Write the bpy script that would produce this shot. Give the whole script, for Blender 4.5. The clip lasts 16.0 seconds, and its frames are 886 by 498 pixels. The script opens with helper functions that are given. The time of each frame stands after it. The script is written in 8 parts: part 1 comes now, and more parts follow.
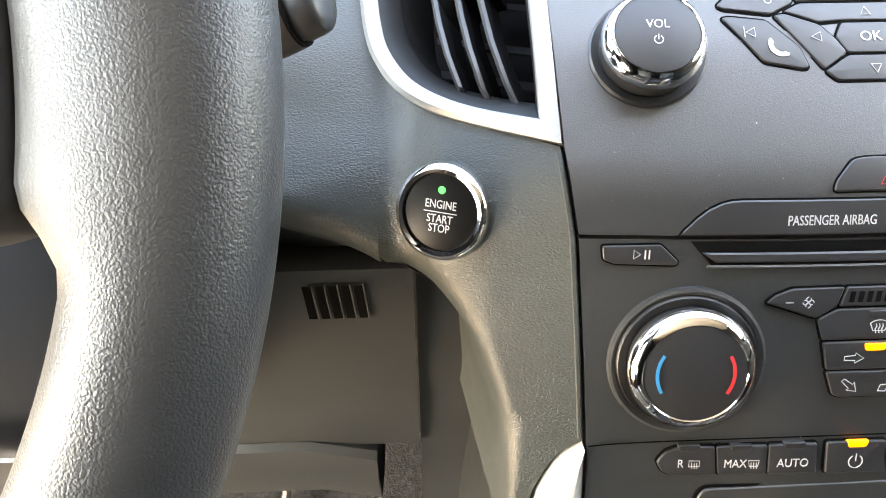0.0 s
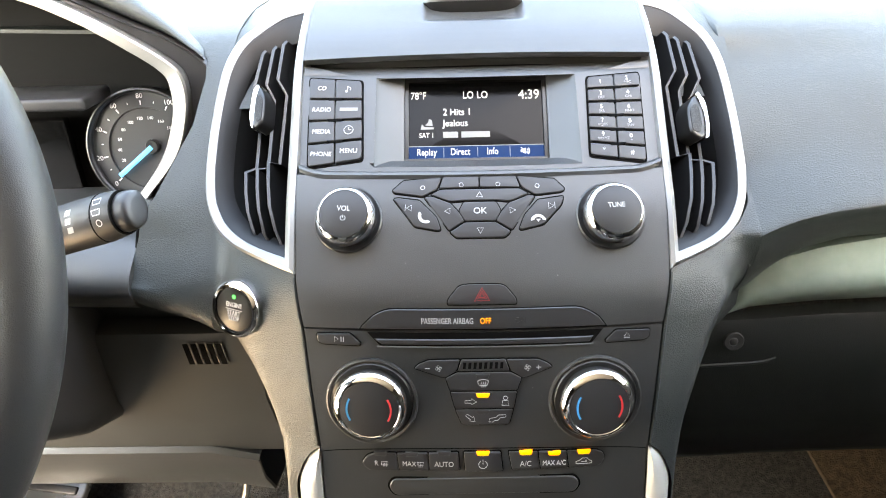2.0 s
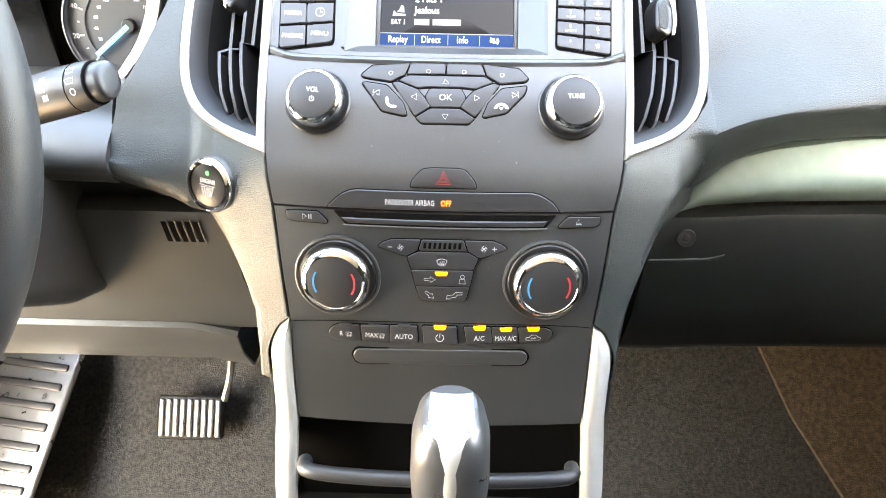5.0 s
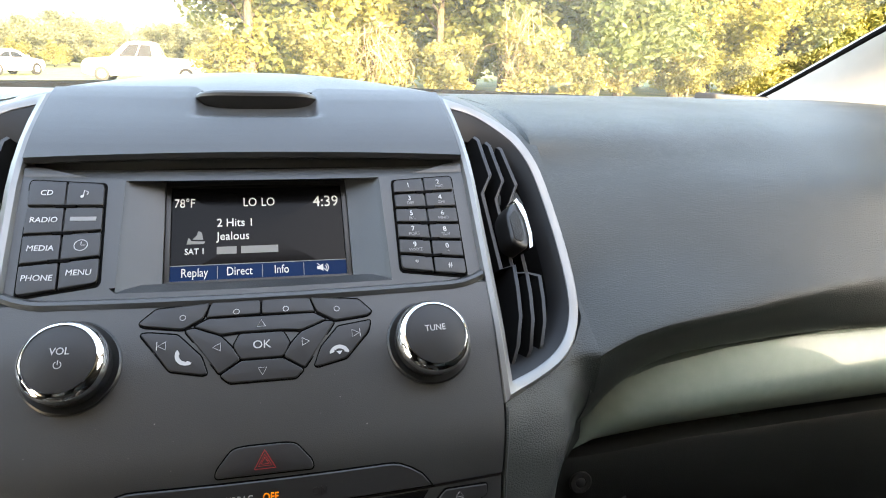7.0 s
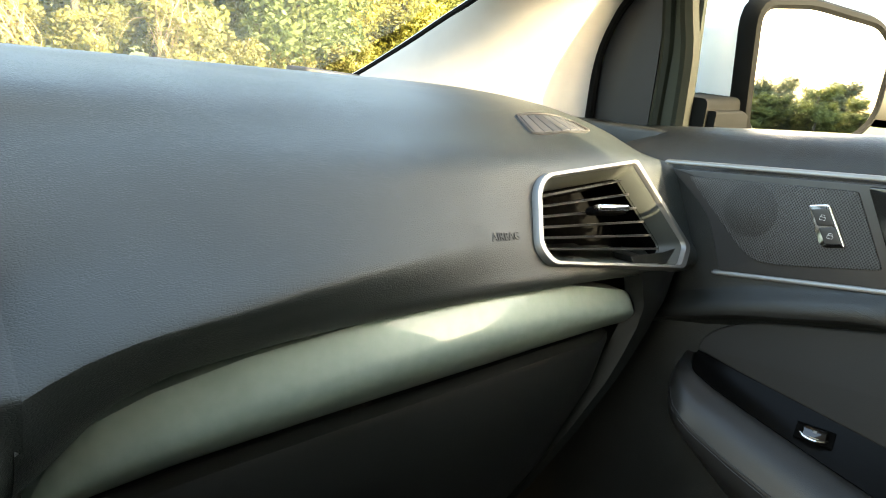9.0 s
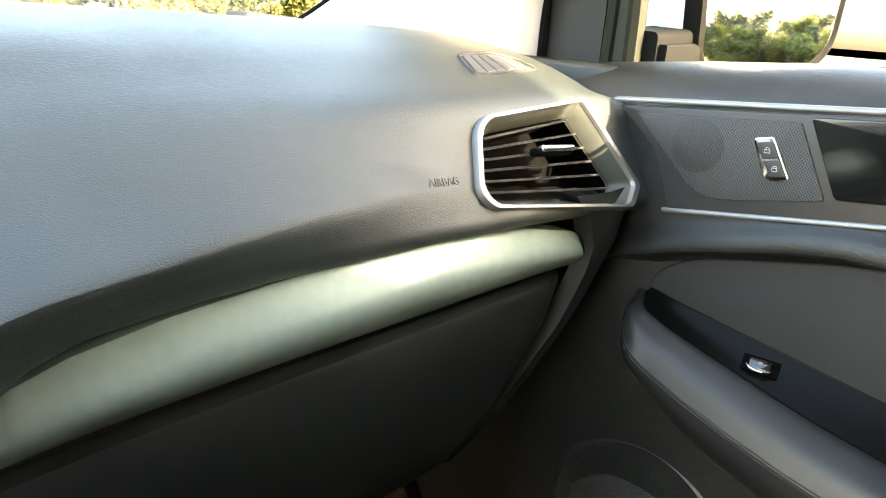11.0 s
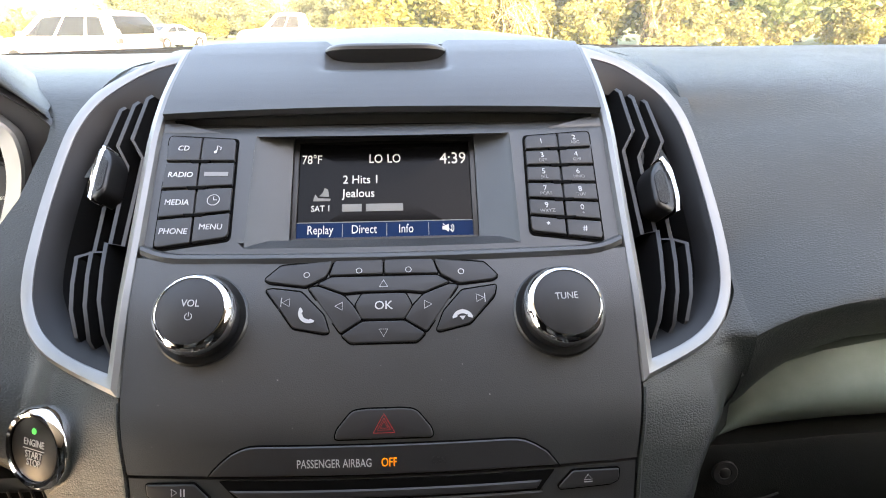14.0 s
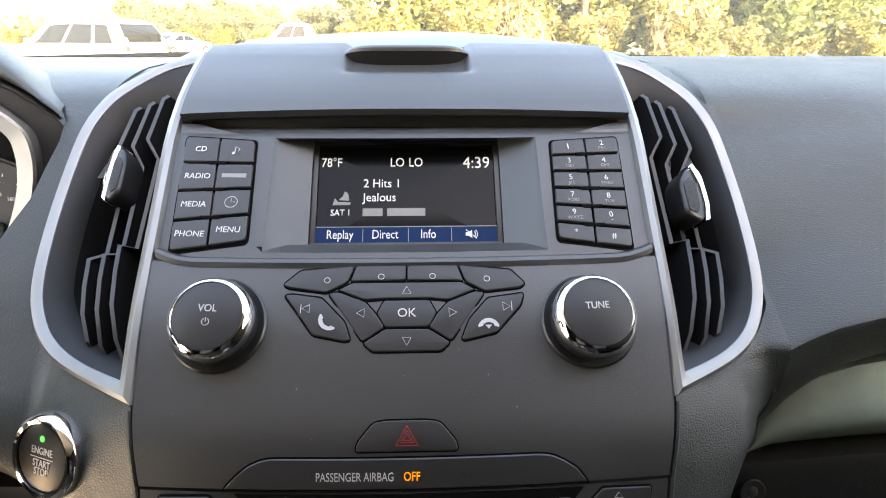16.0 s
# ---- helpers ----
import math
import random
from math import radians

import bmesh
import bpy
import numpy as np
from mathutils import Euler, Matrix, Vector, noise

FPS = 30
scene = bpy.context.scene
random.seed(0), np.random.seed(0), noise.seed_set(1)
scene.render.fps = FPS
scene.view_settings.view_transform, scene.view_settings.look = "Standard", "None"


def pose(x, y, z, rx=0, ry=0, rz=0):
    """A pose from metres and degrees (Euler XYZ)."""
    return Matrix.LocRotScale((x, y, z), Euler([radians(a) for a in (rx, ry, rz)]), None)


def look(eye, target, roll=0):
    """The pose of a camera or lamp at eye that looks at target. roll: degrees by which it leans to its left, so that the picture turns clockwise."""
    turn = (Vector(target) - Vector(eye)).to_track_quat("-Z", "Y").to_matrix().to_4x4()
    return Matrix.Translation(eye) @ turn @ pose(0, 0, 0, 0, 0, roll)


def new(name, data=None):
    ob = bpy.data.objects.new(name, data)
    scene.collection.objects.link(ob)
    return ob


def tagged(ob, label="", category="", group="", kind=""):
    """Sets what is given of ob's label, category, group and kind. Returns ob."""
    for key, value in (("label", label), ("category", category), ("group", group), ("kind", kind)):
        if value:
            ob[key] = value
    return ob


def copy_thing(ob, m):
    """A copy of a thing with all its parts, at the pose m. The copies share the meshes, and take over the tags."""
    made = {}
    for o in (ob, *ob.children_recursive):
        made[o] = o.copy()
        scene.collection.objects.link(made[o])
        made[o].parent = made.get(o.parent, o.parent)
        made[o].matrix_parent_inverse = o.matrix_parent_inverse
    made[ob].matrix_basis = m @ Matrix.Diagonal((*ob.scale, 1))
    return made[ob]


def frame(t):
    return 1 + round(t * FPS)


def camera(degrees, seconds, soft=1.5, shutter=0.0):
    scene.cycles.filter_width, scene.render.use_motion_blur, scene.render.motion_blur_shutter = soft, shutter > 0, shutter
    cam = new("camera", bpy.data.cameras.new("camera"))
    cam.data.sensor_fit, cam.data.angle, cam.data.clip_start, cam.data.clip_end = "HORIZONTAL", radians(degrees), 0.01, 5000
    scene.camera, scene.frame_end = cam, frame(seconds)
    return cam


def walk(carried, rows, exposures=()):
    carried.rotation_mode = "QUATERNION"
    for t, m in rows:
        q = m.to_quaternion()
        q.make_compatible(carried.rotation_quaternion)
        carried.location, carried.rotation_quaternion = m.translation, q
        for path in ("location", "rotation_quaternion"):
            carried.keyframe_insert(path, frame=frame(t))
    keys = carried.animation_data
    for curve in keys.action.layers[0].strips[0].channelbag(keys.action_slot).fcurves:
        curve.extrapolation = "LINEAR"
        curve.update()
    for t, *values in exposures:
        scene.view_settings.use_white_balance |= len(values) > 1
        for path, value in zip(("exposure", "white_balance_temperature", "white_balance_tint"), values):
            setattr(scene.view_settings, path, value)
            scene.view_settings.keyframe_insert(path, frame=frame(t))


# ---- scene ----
cam = camera(67.2, 16.0, 1.0)
PATH = [
    (0, (-0.1650, -0.2418, 1.1981), (-0.0940, 1.5166, 0.2480), -0.49),
    (0.5, (-0.1390, -0.2542, 1.2037), (-0.0730, 1.4936, 0.2338), -0.30),
    (1, (-0.1010, -0.2813, 1.2364), (-0.1220, 1.4747, 0.2794), -1.89),
    (1.5, (-0.0500, -0.3301, 1.2881), (-0.1540, 1.4385, 0.3601), -2.66),
    (2, (-0.0130, -0.3730, 1.3157), (-0.0620, 1.4056, 0.4023), -1.71),
    (2.5, (0.0020, -0.4158, 1.3353), (-0.0200, 1.3779, 0.4511), -1.19),
    (3, (0.0020, -0.4484, 1.3486), (-0.0500, 1.3476, 0.4702), -0.82),
    (3.2, (-0.0020, -0.4479, 1.3445), (-0.0290, 1.3218, 0.4132), -0.02),
    (5.3, (0.0060, -0.3797, 1.3025), (-0.0180, 1.2648, 0.1644), 0.88),
    (5.5, (-0.0010, -0.3653, 1.2966), (-0.0210, 1.3270, 0.2309), 0.61),
    (6, (-0.0060, -0.3500, 1.2906), (0.0210, 1.5291, 0.6063), 1.41),
    (6.5, (-0.0090, -0.3296, 1.2840), (0.1150, 1.5843, 0.7171), 2.28),
    (7, (0.0110, -0.2972, 1.2778), (0.4790, 1.5717, 0.7410), 1.49),
    (7.5, (0.0510, -0.2753, 1.2750), (0.9499, 1.4489, 0.8071), 3.89),
    (8, (0.0980, -0.2633, 1.2664), (1.1981, 1.3460, 0.8193), 4.94),
    (8.5, (0.1290, -0.2615, 1.2652), (1.4030, 1.2067, 0.7948), 6.72),
    (9, (0.1420, -0.2562, 1.2594), (1.4485, 1.1703, 0.7512), 6.09),
    (9.2, (0.1460, -0.2532, 1.2591), (1.4642, 1.1586, 0.7404), 5.65),
    (11.3, (0.1690, -0.2702, 1.2602), (1.4787, 1.0802, 0.5812), 4.14),
    (11.5, (0.1570, -0.2720, 1.2615), (1.3626, 1.1677, 0.5731), 3.33),
    (12, (0.1190, -0.2891, 1.2697), (1.0360, 1.3340, 0.5456), 1.91),
    (12.5, (0.0730, -0.2894, 1.2758), (0.6690, 1.4567, 0.5037), 0.24),
    (13, (0.0490, -0.2891, 1.2697), (0.4440, 1.5339, 0.5482), -0.61),
    (13.5, (0.0310, -0.2839, 1.2711), (0.2019, 1.6016, 0.6264), -0.83),
    (14, (0.0160, -0.2761, 1.2690), (0.0910, 1.6179, 0.6311), -0.61),
    (14.5, (0.0040, -0.2714, 1.2664), (0.0410, 1.6298, 0.6467), -0.26),
    (15, (0.0040, -0.2704, 1.2663), (0.0410, 1.6358, 0.6623), -0.46),
    (15.5, (0.0050, -0.2694, 1.2662), (0.0460, 1.6392, 0.6698), -0.54),
    (16, (0.0060, -0.2667, 1.2638), (0.0750, 1.6377, 0.6569), 0.07),
]
EXPOSURES = [(0.0, 5.45, 7500, 12), (1.0, 5.65, 7600, 12), (1.5, 5.4, 7800, 12), (2.5, 4.9, 7700, 13), (3.2, 4.45, 7600, 13), (5.3, 6.05, 7700, 12), (5.6, 5.8, 7700, 12), (6.0, 4.8, 7700, 12), (6.5, 4.2, 7600, 14), (7.0, 3.82, 7600, 12), (8.0, 3.78, 7600, 6), (9.2, 3.68, 7300, 3), (11.3, 4.6, 7600, 8), (12.0, 4.6, 7600, 9), (13.0, 4.55, 7800, 13), (14.0, 4.02, 7700, 17), (16.0, 3.97, 7700, 17)]
walk(cam, [(t, look(eye, target, roll)) for t, eye, target, roll in PATH], EXPOSURES)

# ---- world, sun, lights ----
SUN_DIR = Vector((-0.28, 0.85, -0.36)).normalized()
world = bpy.data.worlds.new("world")
scene.world = world
world.use_nodes = True
wn = world.node_tree
sky = wn.nodes.new("ShaderNodeTexSky")
sky.sky_type = "NISHITA"
sky.sun_disc = False
sky.sun_elevation = math.asin(-SUN_DIR.z)
sky.sun_rotation = math.atan2(-SUN_DIR.x, -SUN_DIR.y)
sky.air_density, sky.dust_density, sky.ozone_density = 1.2, 4.5, 1.0
wn.nodes["Background"].inputs["Strength"].default_value = 0.15
wn.links.new(sky.outputs[0], wn.nodes["Background"].inputs["Color"])

sun_data = bpy.data.lights.new("sun", "SUN")
sun_data.energy, sun_data.angle, sun_data.color = 2.2, radians(0.6), (1.0, 0.86, 0.62)
sun = new("sun", sun_data)
sun.matrix_world = look((0, 0, 6), Vector((0, 0, 6)) + SUN_DIR)


def window_light(name, eye, target, sx, sy, watts, colour):
    data = bpy.data.lights.new(name, "AREA")
    data.shape, data.size, data.size_y, data.energy, data.color = "RECTANGLE", sx, sy, watts, colour
    lamp = new(name, data)
    lamp.matrix_world = look(eye, target)
    return lamp


# daylight through the open driver's door: sky above, sunlit ground below
window_light("driver_door_daylight", (-0.98, -0.32, 1.12), (0.1, -0.08, 1.05), 0.7, 0.8, 1.1, (0.93, 0.96, 0.95))
window_light("driver_door_ground_light", (-0.92, -0.17, 0.70), (0.0, -0.11, 1.00), 0.36, 0.30, 0.55, (1.0, 0.76, 0.48))


# ---- materials ----
def material(name, colour, rough=0.5, metal=0.0, coat=0.0, spec=0.5):
    m = bpy.data.materials.new(name)
    m.use_nodes = True
    b = m.node_tree.nodes["Principled BSDF"]
    b.inputs["Base Color"].default_value = (*colour, 1)
    b.inputs["Roughness"].default_value = rough
    b.inputs["Metallic"].default_value = metal
    b.inputs["Coat Weight"].default_value = coat
    b.inputs["Specular IOR Level"].default_value = spec
    return m


def nodes_of(m):
    return m.node_tree.nodes, m.node_tree.links, m.node_tree.nodes["Principled BSDF"]


def vary(m, a, b, scale, detail=4.0):
    """Two-tone mottling of the base colour."""
    n, l, p = nodes_of(m)
    tc, nz, rp = n.new("ShaderNodeTexCoord"), n.new("ShaderNodeTexNoise"), n.new("ShaderNodeValToRGB")
    nz.inputs["Scale"].default_value, nz.inputs["Detail"].default_value = scale, detail
    rp.color_ramp.elements[0].position, rp.color_ramp.elements[1].position = 0.35, 0.65
    rp.color_ramp.elements[0].color, rp.color_ramp.elements[1].color = (*a, 1), (*b, 1)
    l.new(tc.outputs["Object"], nz.inputs["Vector"])
    l.new(nz.outputs["Fac"], rp.inputs["Fac"])
    l.new(rp.outputs["Color"], p.inputs["Base Color"])
    return m


def grain(m, kind, scale, strength, distance=0.0006, warp=0.0, groove=0.45, drawn=1.0):
    """Relief: 'noise' for moulded plastic, 'leather' for creased hide."""
    n, l, p = nodes_of(m)
    tc, bp = n.new("ShaderNodeTexCoord"), n.new("ShaderNodeBump")
    bp.inputs["Strength"].default_value, bp.inputs["Distance"].default_value = strength, distance
    vec = tc.outputs["Object"]
    if drawn != 1.0:
        mp = n.new("ShaderNodeMapping")
        mp.inputs["Scale"].default_value = (drawn, 1.0, 1.0)
        l.new(vec, mp.inputs["Vector"])
        vec = mp.outputs["Vector"]
    if kind == "pebble":
        v = n.new("ShaderNodeTexVoronoi")
        v.feature = "SMOOTH_F1"
        v.inputs["Scale"].default_value, v.inputs["Smoothness"].default_value = scale, 0.6
        w, mx = n.new("ShaderNodeTexNoise"), n.new("ShaderNodeMixRGB")
        w.inputs["Scale"].default_value = scale * 0.5
        mx.blend_type = "ADD"
        mx.inputs["Fac"].default_value = warp / scale
        l.new(vec, w.inputs["Vector"])
        l.new(vec, mx.inputs["Color1"])
        l.new(w.outputs["Color"], mx.inputs["Color2"])
        l.new(mx.outputs["Color"], v.inputs["Vector"])
        bp.invert = True
        l.new(v.outputs["Distance"], bp.inputs["Height"])
    elif kind == "noise":
        t = n.new("ShaderNodeTexNoise")
        t.inputs["Scale"].default_value, t.inputs["Detail"].default_value = scale, 3.0
        l.new(vec, t.inputs["Vector"])
        l.new(t.outputs["Fac"], bp.inputs["Height"])
    else:
        w, mx = n.new("ShaderNodeTexNoise"), n.new("ShaderNodeMixRGB")
        w.inputs["Scale"].default_value, w.inputs["Detail"].default_value = scale * 0.35, 2.0
        mx.blend_type = "ADD"
        mx.inputs["Fac"].default_value = warp / scale
        l.new(vec, w.inputs["Vector"])
        l.new(vec, mx.inputs["Color1"])
        l.new(w.outputs["Color"], mx.inputs["Color2"])
        v = n.new("ShaderNodeTexVoronoi")
        v.feature = "DISTANCE_TO_EDGE"
        v.inputs["Scale"].default_value = scale
        l.new(mx.outputs["Color"], v.inputs["Vector"])
        r = n.new("ShaderNodeMapRange")
        r.inputs["From Max"].default_value = groove
        l.new(v.outputs["Distance"], r.inputs["Value"])
        big = n.new("ShaderNodeTexNoise")
        big.inputs["Scale"].default_value, big.inputs["Detail"].default_value = scale * 0.12, 3.0
        l.new(vec, big.inputs["Vector"])
        add = n.new("ShaderNodeMath")
        add.operation = "MULTIPLY"
        l.new(r.outputs["Result"], add.inputs[0])
        l.new(big.outputs["Fac"], add.inputs[1])
        l.new(add.outputs[0], bp.inputs["Height"])
    l.new(bp.outputs["Normal"], p.inputs["Normal"])
    return m


def scuff(m, lo, hi, scale=9.0):
    """Uneven gloss, as wiped and touched surfaces have."""
    n, l, p = nodes_of(m)
    tc, nz, r = n.new("ShaderNodeTexCoord"), n.new("ShaderNodeTexNoise"), n.new("ShaderNodeMapRange")
    nz.inputs["Scale"].default_value, nz.inputs["Detail"].default_value = scale, 5.0
    r.inputs["From Min"].default_value, r.inputs["From Max"].default_value = 0.3, 0.7
    r.inputs["To Min"].default_value, r.inputs["To Max"].default_value = lo, hi
    l.new(tc.outputs["Object"], nz.inputs["Vector"])
    l.new(nz.outputs["Fac"], r.inputs["Value"])
    l.new(r.outputs["Result"], p.inputs["Roughness"])
    return m


def glow(name, colour, strength, spec=0.5):
    m = material(name, colour, 0.4, spec=spec)
    p = m.node_tree.nodes["Principled BSDF"]
    p.inputs["Emission Color"].default_value = (*colour, 1)
    p.inputs["Emission Strength"].default_value = strength
    return m


M_PLASTIC = scuff(grain(vary(material("black_plastic", (0.03, 0.03, 0.03), 0.42, spec=0.75), (0.0235, 0.0243, 0.0245), (0.0305, 0.0317, 0.0315), 14), "noise", 1900, 0.35, 0.0003), 0.34, 0.46)
M_BUTTON = scuff(grain(material("button_plastic", (0.022, 0.022, 0.023), 0.42), "noise", 3000, 0.12, 0.0002), 0.36, 0.48, 60)
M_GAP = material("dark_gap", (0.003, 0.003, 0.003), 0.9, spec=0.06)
M_LEATHER = scuff(grain(vary(material("dash_leather", (0.03, 0.03, 0.03), 0.45), (0.0215, 0.0264, 0.0252), (0.0275, 0.0332, 0.0317), 7), "leather", 820, 0.55, 0.0004, 1.0, 0.24, 0.55), 0.40, 0.52)
M_RIM = scuff(grain(material("rim_leather", (0.030, 0.030, 0.030), 0.4), "pebble", 1900, 0.32, 0.0004, 1.6), 0.34, 0.46, 20)
M_SPOKE = scuff(material("spoke_plastic", (0.035, 0.035, 0.036), 0.42), 0.38, 0.48)
M_SILVER = scuff(vary(material("satin_silver", (0.24, 0.24, 0.237), 0.40, 0.75), (0.225, 0.225, 0.22), (0.25, 0.25, 0.247), 30), 0.40, 0.48, 25)
M_CHROME = material("chrome", (0.86, 0.86, 0.86), 0.06, 1.0)
M_WHITE = material("legend_white", (0.48, 0.48, 0.48), 0.5)
M_GREY = material("legend_grey", (0.2, 0.2, 0.2), 0.5)
M_KNOB = scuff(grain(material("knob_rubber", (0.018, 0.018, 0.019), 0.5), "noise", 2200, 0.15, 0.0002), 0.45, 0.55)
M_BLACK = material("black_satin", (0.012, 0.012, 0.012), 0.35)
M_BLACKMATT = grain(material("black_matt", (0.012, 0.012, 0.012), 0.6), "noise", 900, 0.3, 0.0003)
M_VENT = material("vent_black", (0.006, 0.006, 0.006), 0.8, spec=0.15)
M_FLANGE = scuff(material("vent_flange", (0.010, 0.010, 0.0105), 0.45, spec=0.25), 0.42, 0.52)
# blacker than the plastic itself: shade inside recesses put into the colour
M_SHADE_BLACK = material("shade_black", (0.0018, 0.0018, 0.0018), 0.9, spec=0.06)
M_TAB = grain(material("tab_mesh", (0.009, 0.009, 0.0095), 0.5, spec=0.3), "noise", 2600, 0.8, 0.0006)
# paler tone for edges that catch light: the highlight is in the colour
M_EDGE_GLINT = material("edge_glint", (0.038, 0.038, 0.039), 0.4, 0.1)
M_STRIP = scuff(vary(material("trim_lacquer", (0.22, 0.28, 0.245), 0.45, 0.3, 1.0), (0.21, 0.27, 0.235), (0.23, 0.29, 0.255), 120), 0.42, 0.48)
M_STRIP.node_tree.nodes["Principled BSDF"].inputs["Coat Weight"].default_value = 0.55
M_STRIP.node_tree.nodes["Principled BSDF"].inputs["Coat Roughness"].default_value = 0.02
M_STRIP.node_tree.nodes["Principled BSDF"].inputs["Coat IOR"].default_value = 1.45
M_SOFTSILVER = scuff(material("painted_silver", (0.60, 0.59, 0.55), 0.35, 0.4), 0.3, 0.42)
M_BLUE = material("legend_blue", (0.03, 0.24, 0.48), 0.5)
M_RED = material("legend_red", (0.5, 0.03, 0.035), 0.5)
M_AMBER = glow("amber_light", (1.0, 0.26, 0.005), 0.06)
M_GREEN = glow("green_light", (0.02, 0.6, 0.08), 0.06)
M_FABRIC = grain(vary(material("headliner_cloth", (0.62, 0.58, 0.50), 0.9), (0.58, 0.55, 0.48), (0.66, 0.62, 0.55), 40), "noise", 900, 0.3, 0.0004)
M_PILLAR = grain(vary(material("pillar_cloth", (0.38, 0.372, 0.355), 0.8), (0.36, 0.352, 0.335), (0.40, 0.392, 0.375), 20), "noise", 1200, 0.3, 0.0004)
M_CARPET = grain(vary(material("carpet", (0.022, 0.021, 0.020), 0.95), (0.012, 0.012, 0.012), (0.04, 0.038, 0.036), 160, 8), "noise", 420, 1.0, 0.004)
M_STEEL = scuff(material("pedal_metal", (0.26, 0.26, 0.255), 0.3, 0.9), 0.25, 0.45, 60)
M_DOOR = scuff(grain(vary(material("door_vinyl", (0.0105, 0.0118, 0.0115), 0.42), (0.0090, 0.0102, 0.0099), (0.0120, 0.0135, 0.0131), 9), "leather", 640, 0.55, 0.0004, 1.0, 0.22, 0.8), 0.36, 0.48)
M_GLOVE = scuff(grain(vary(material("glovebox_vinyl", (0.010, 0.0115, 0.0112), 0.5, spec=0.3), (0.0088, 0.0104, 0.0100), (0.0114, 0.0130, 0.0127), 9), "leather", 700, 0.4, 0.0004, 1.5, 0.36), 0.40, 0.52)
M_INSERT = scuff(grain(material("door_insert_vinyl", (0.026, 0.026, 0.026), 0.7, spec=0.3), "noise", 1400, 0.3, 0.0003), 0.66, 0.78)
M_ARM = scuff(grain(vary(material("armrest_vinyl", (0.016, 0.0165, 0.0165), 0.4), (0.014, 0.0145, 0.0145), (0.018, 0.0185, 0.0185), 9), "leather", 900, 0.25, 0.0003, 1.5, 0.36), 0.36, 0.44)
M_PIANO = material("piano_black", (0.006, 0.006, 0.006), 0.12, 0, 0.5)
M_SWITCHPANEL = material("satin_black_panel", (0.003, 0.003, 0.003), 0.28, spec=0.07)
M_MIRROR = material("mirror_glass", (0.92, 0.92, 0.92), 0.02, 1.0)
M_CARWHITE = material("white_car_paint", (0.78, 0.77, 0.74), 0.25, 0, 0.6)


# ---- building helpers ----
def thing(name, loc, label, category, group="", kind=""):
    ob = new(name)
    ob.empty_display_size = 0.05
    ob.location = loc
    return tagged(ob, label, category, group, kind)


def root_of(ob):
    while ob.parent:
        ob = ob.parent
    return ob


def part(name, bm, mat, parent=None, label="", smooth=True):
    """One mesh object from a bmesh in world places, under a thing or a part."""
    if parent is not None:
        bmesh.ops.translate(bm, verts=bm.verts, vec=-root_of(parent).location)
    bmesh.ops.recalc_face_normals(bm, faces=bm.faces)
    me = bpy.data.meshes.new(name)
    bm.to_mesh(me)
    bm.free()
    if smooth:
        me.shade_smooth()
        me.set_sharp_from_angle(angle=radians(38))
    me.materials.append(mat)
    ob = new(name, me)
    ob.parent = parent
    if label:
        ob["label"] = label
    return ob


def whole(name, bm, mat, label, category, group="", kind="", smooth=True):
    return tagged(part(name, bm, mat, None, "", smooth), label, category, group, kind)


def loft(rings, closed=False, cap=False, bm=None):
    """A skin over rings of equal count."""
    bm = bm or bmesh.new()
    vs = [[bm.verts.new(p) for p in r] for r in rings]
    n = len(vs[0])
    for a, b in zip(vs, vs[1:]):
        for i in range(n if closed else n - 1):
            j = (i + 1) % n
            bm.faces.new((a[i], a[j], b[j], b[i]))
    if cap:
        bm.faces.new(vs[0])
        bm.faces.new(list(reversed(vs[-1])))
    return bm


def solid_sheet(rings, thick):
    """A sheet over rings with a second skin behind it, closed round the rim."""
    n, m = len(rings), len(rings[0])
    bm = bmesh.new()
    a = [[bm.verts.new(p) for p in r] for r in rings]
    for i in range(n - 1):
        for j in range(m - 1):
            bm.faces.new((a[i][j], a[i][j + 1], a[i + 1][j + 1], a[i + 1][j]))
    bm.normal_update()
    b = [[bm.verts.new(v.co - v.normal * thick) for v in r] for r in a]
    for i in range(n - 1):
        for j in range(m - 1):
            bm.faces.new((b[i][j], b[i + 1][j], b[i + 1][j + 1], b[i][j + 1]))
    loop = [(0, j) for j in range(m)] + [(i, m - 1) for i in range(1, n)] + [(n - 1, j) for j in range(m - 2, -1, -1)] + [(i, 0) for i in range(n - 2, 0, -1)]
    for (i0, j0), (i1, j1) in zip(loop, loop[1:] + loop[:1]):
        bm.faces.new((a[i0][j0], b[i0][j0], b[i1][j1], a[i1][j1]))
    return bm


def smooth_line(pts, steps=6, closed=False):
    """A rounded line through a few points."""
    P = [Vector(p) for p in pts]
    n = len(P)
    out = []
    for i in range(n if closed else n - 1):
        g = (lambda k: P[k % n]) if closed else (lambda k: P[max(0, min(n - 1, k))])
        a, b, c, d = g(i - 1), g(i), g(i + 1), g(i + 2)
        for s in range(steps):
            t = s / steps
            out.append(0.5 * (2 * b + (c - a) * t + (2 * a - 5 * b + 4 * c - d) * t * t + (3 * b - a - 3 * c + d) * t ** 3))
    if not closed:
        out.append(P[-1])
    return out


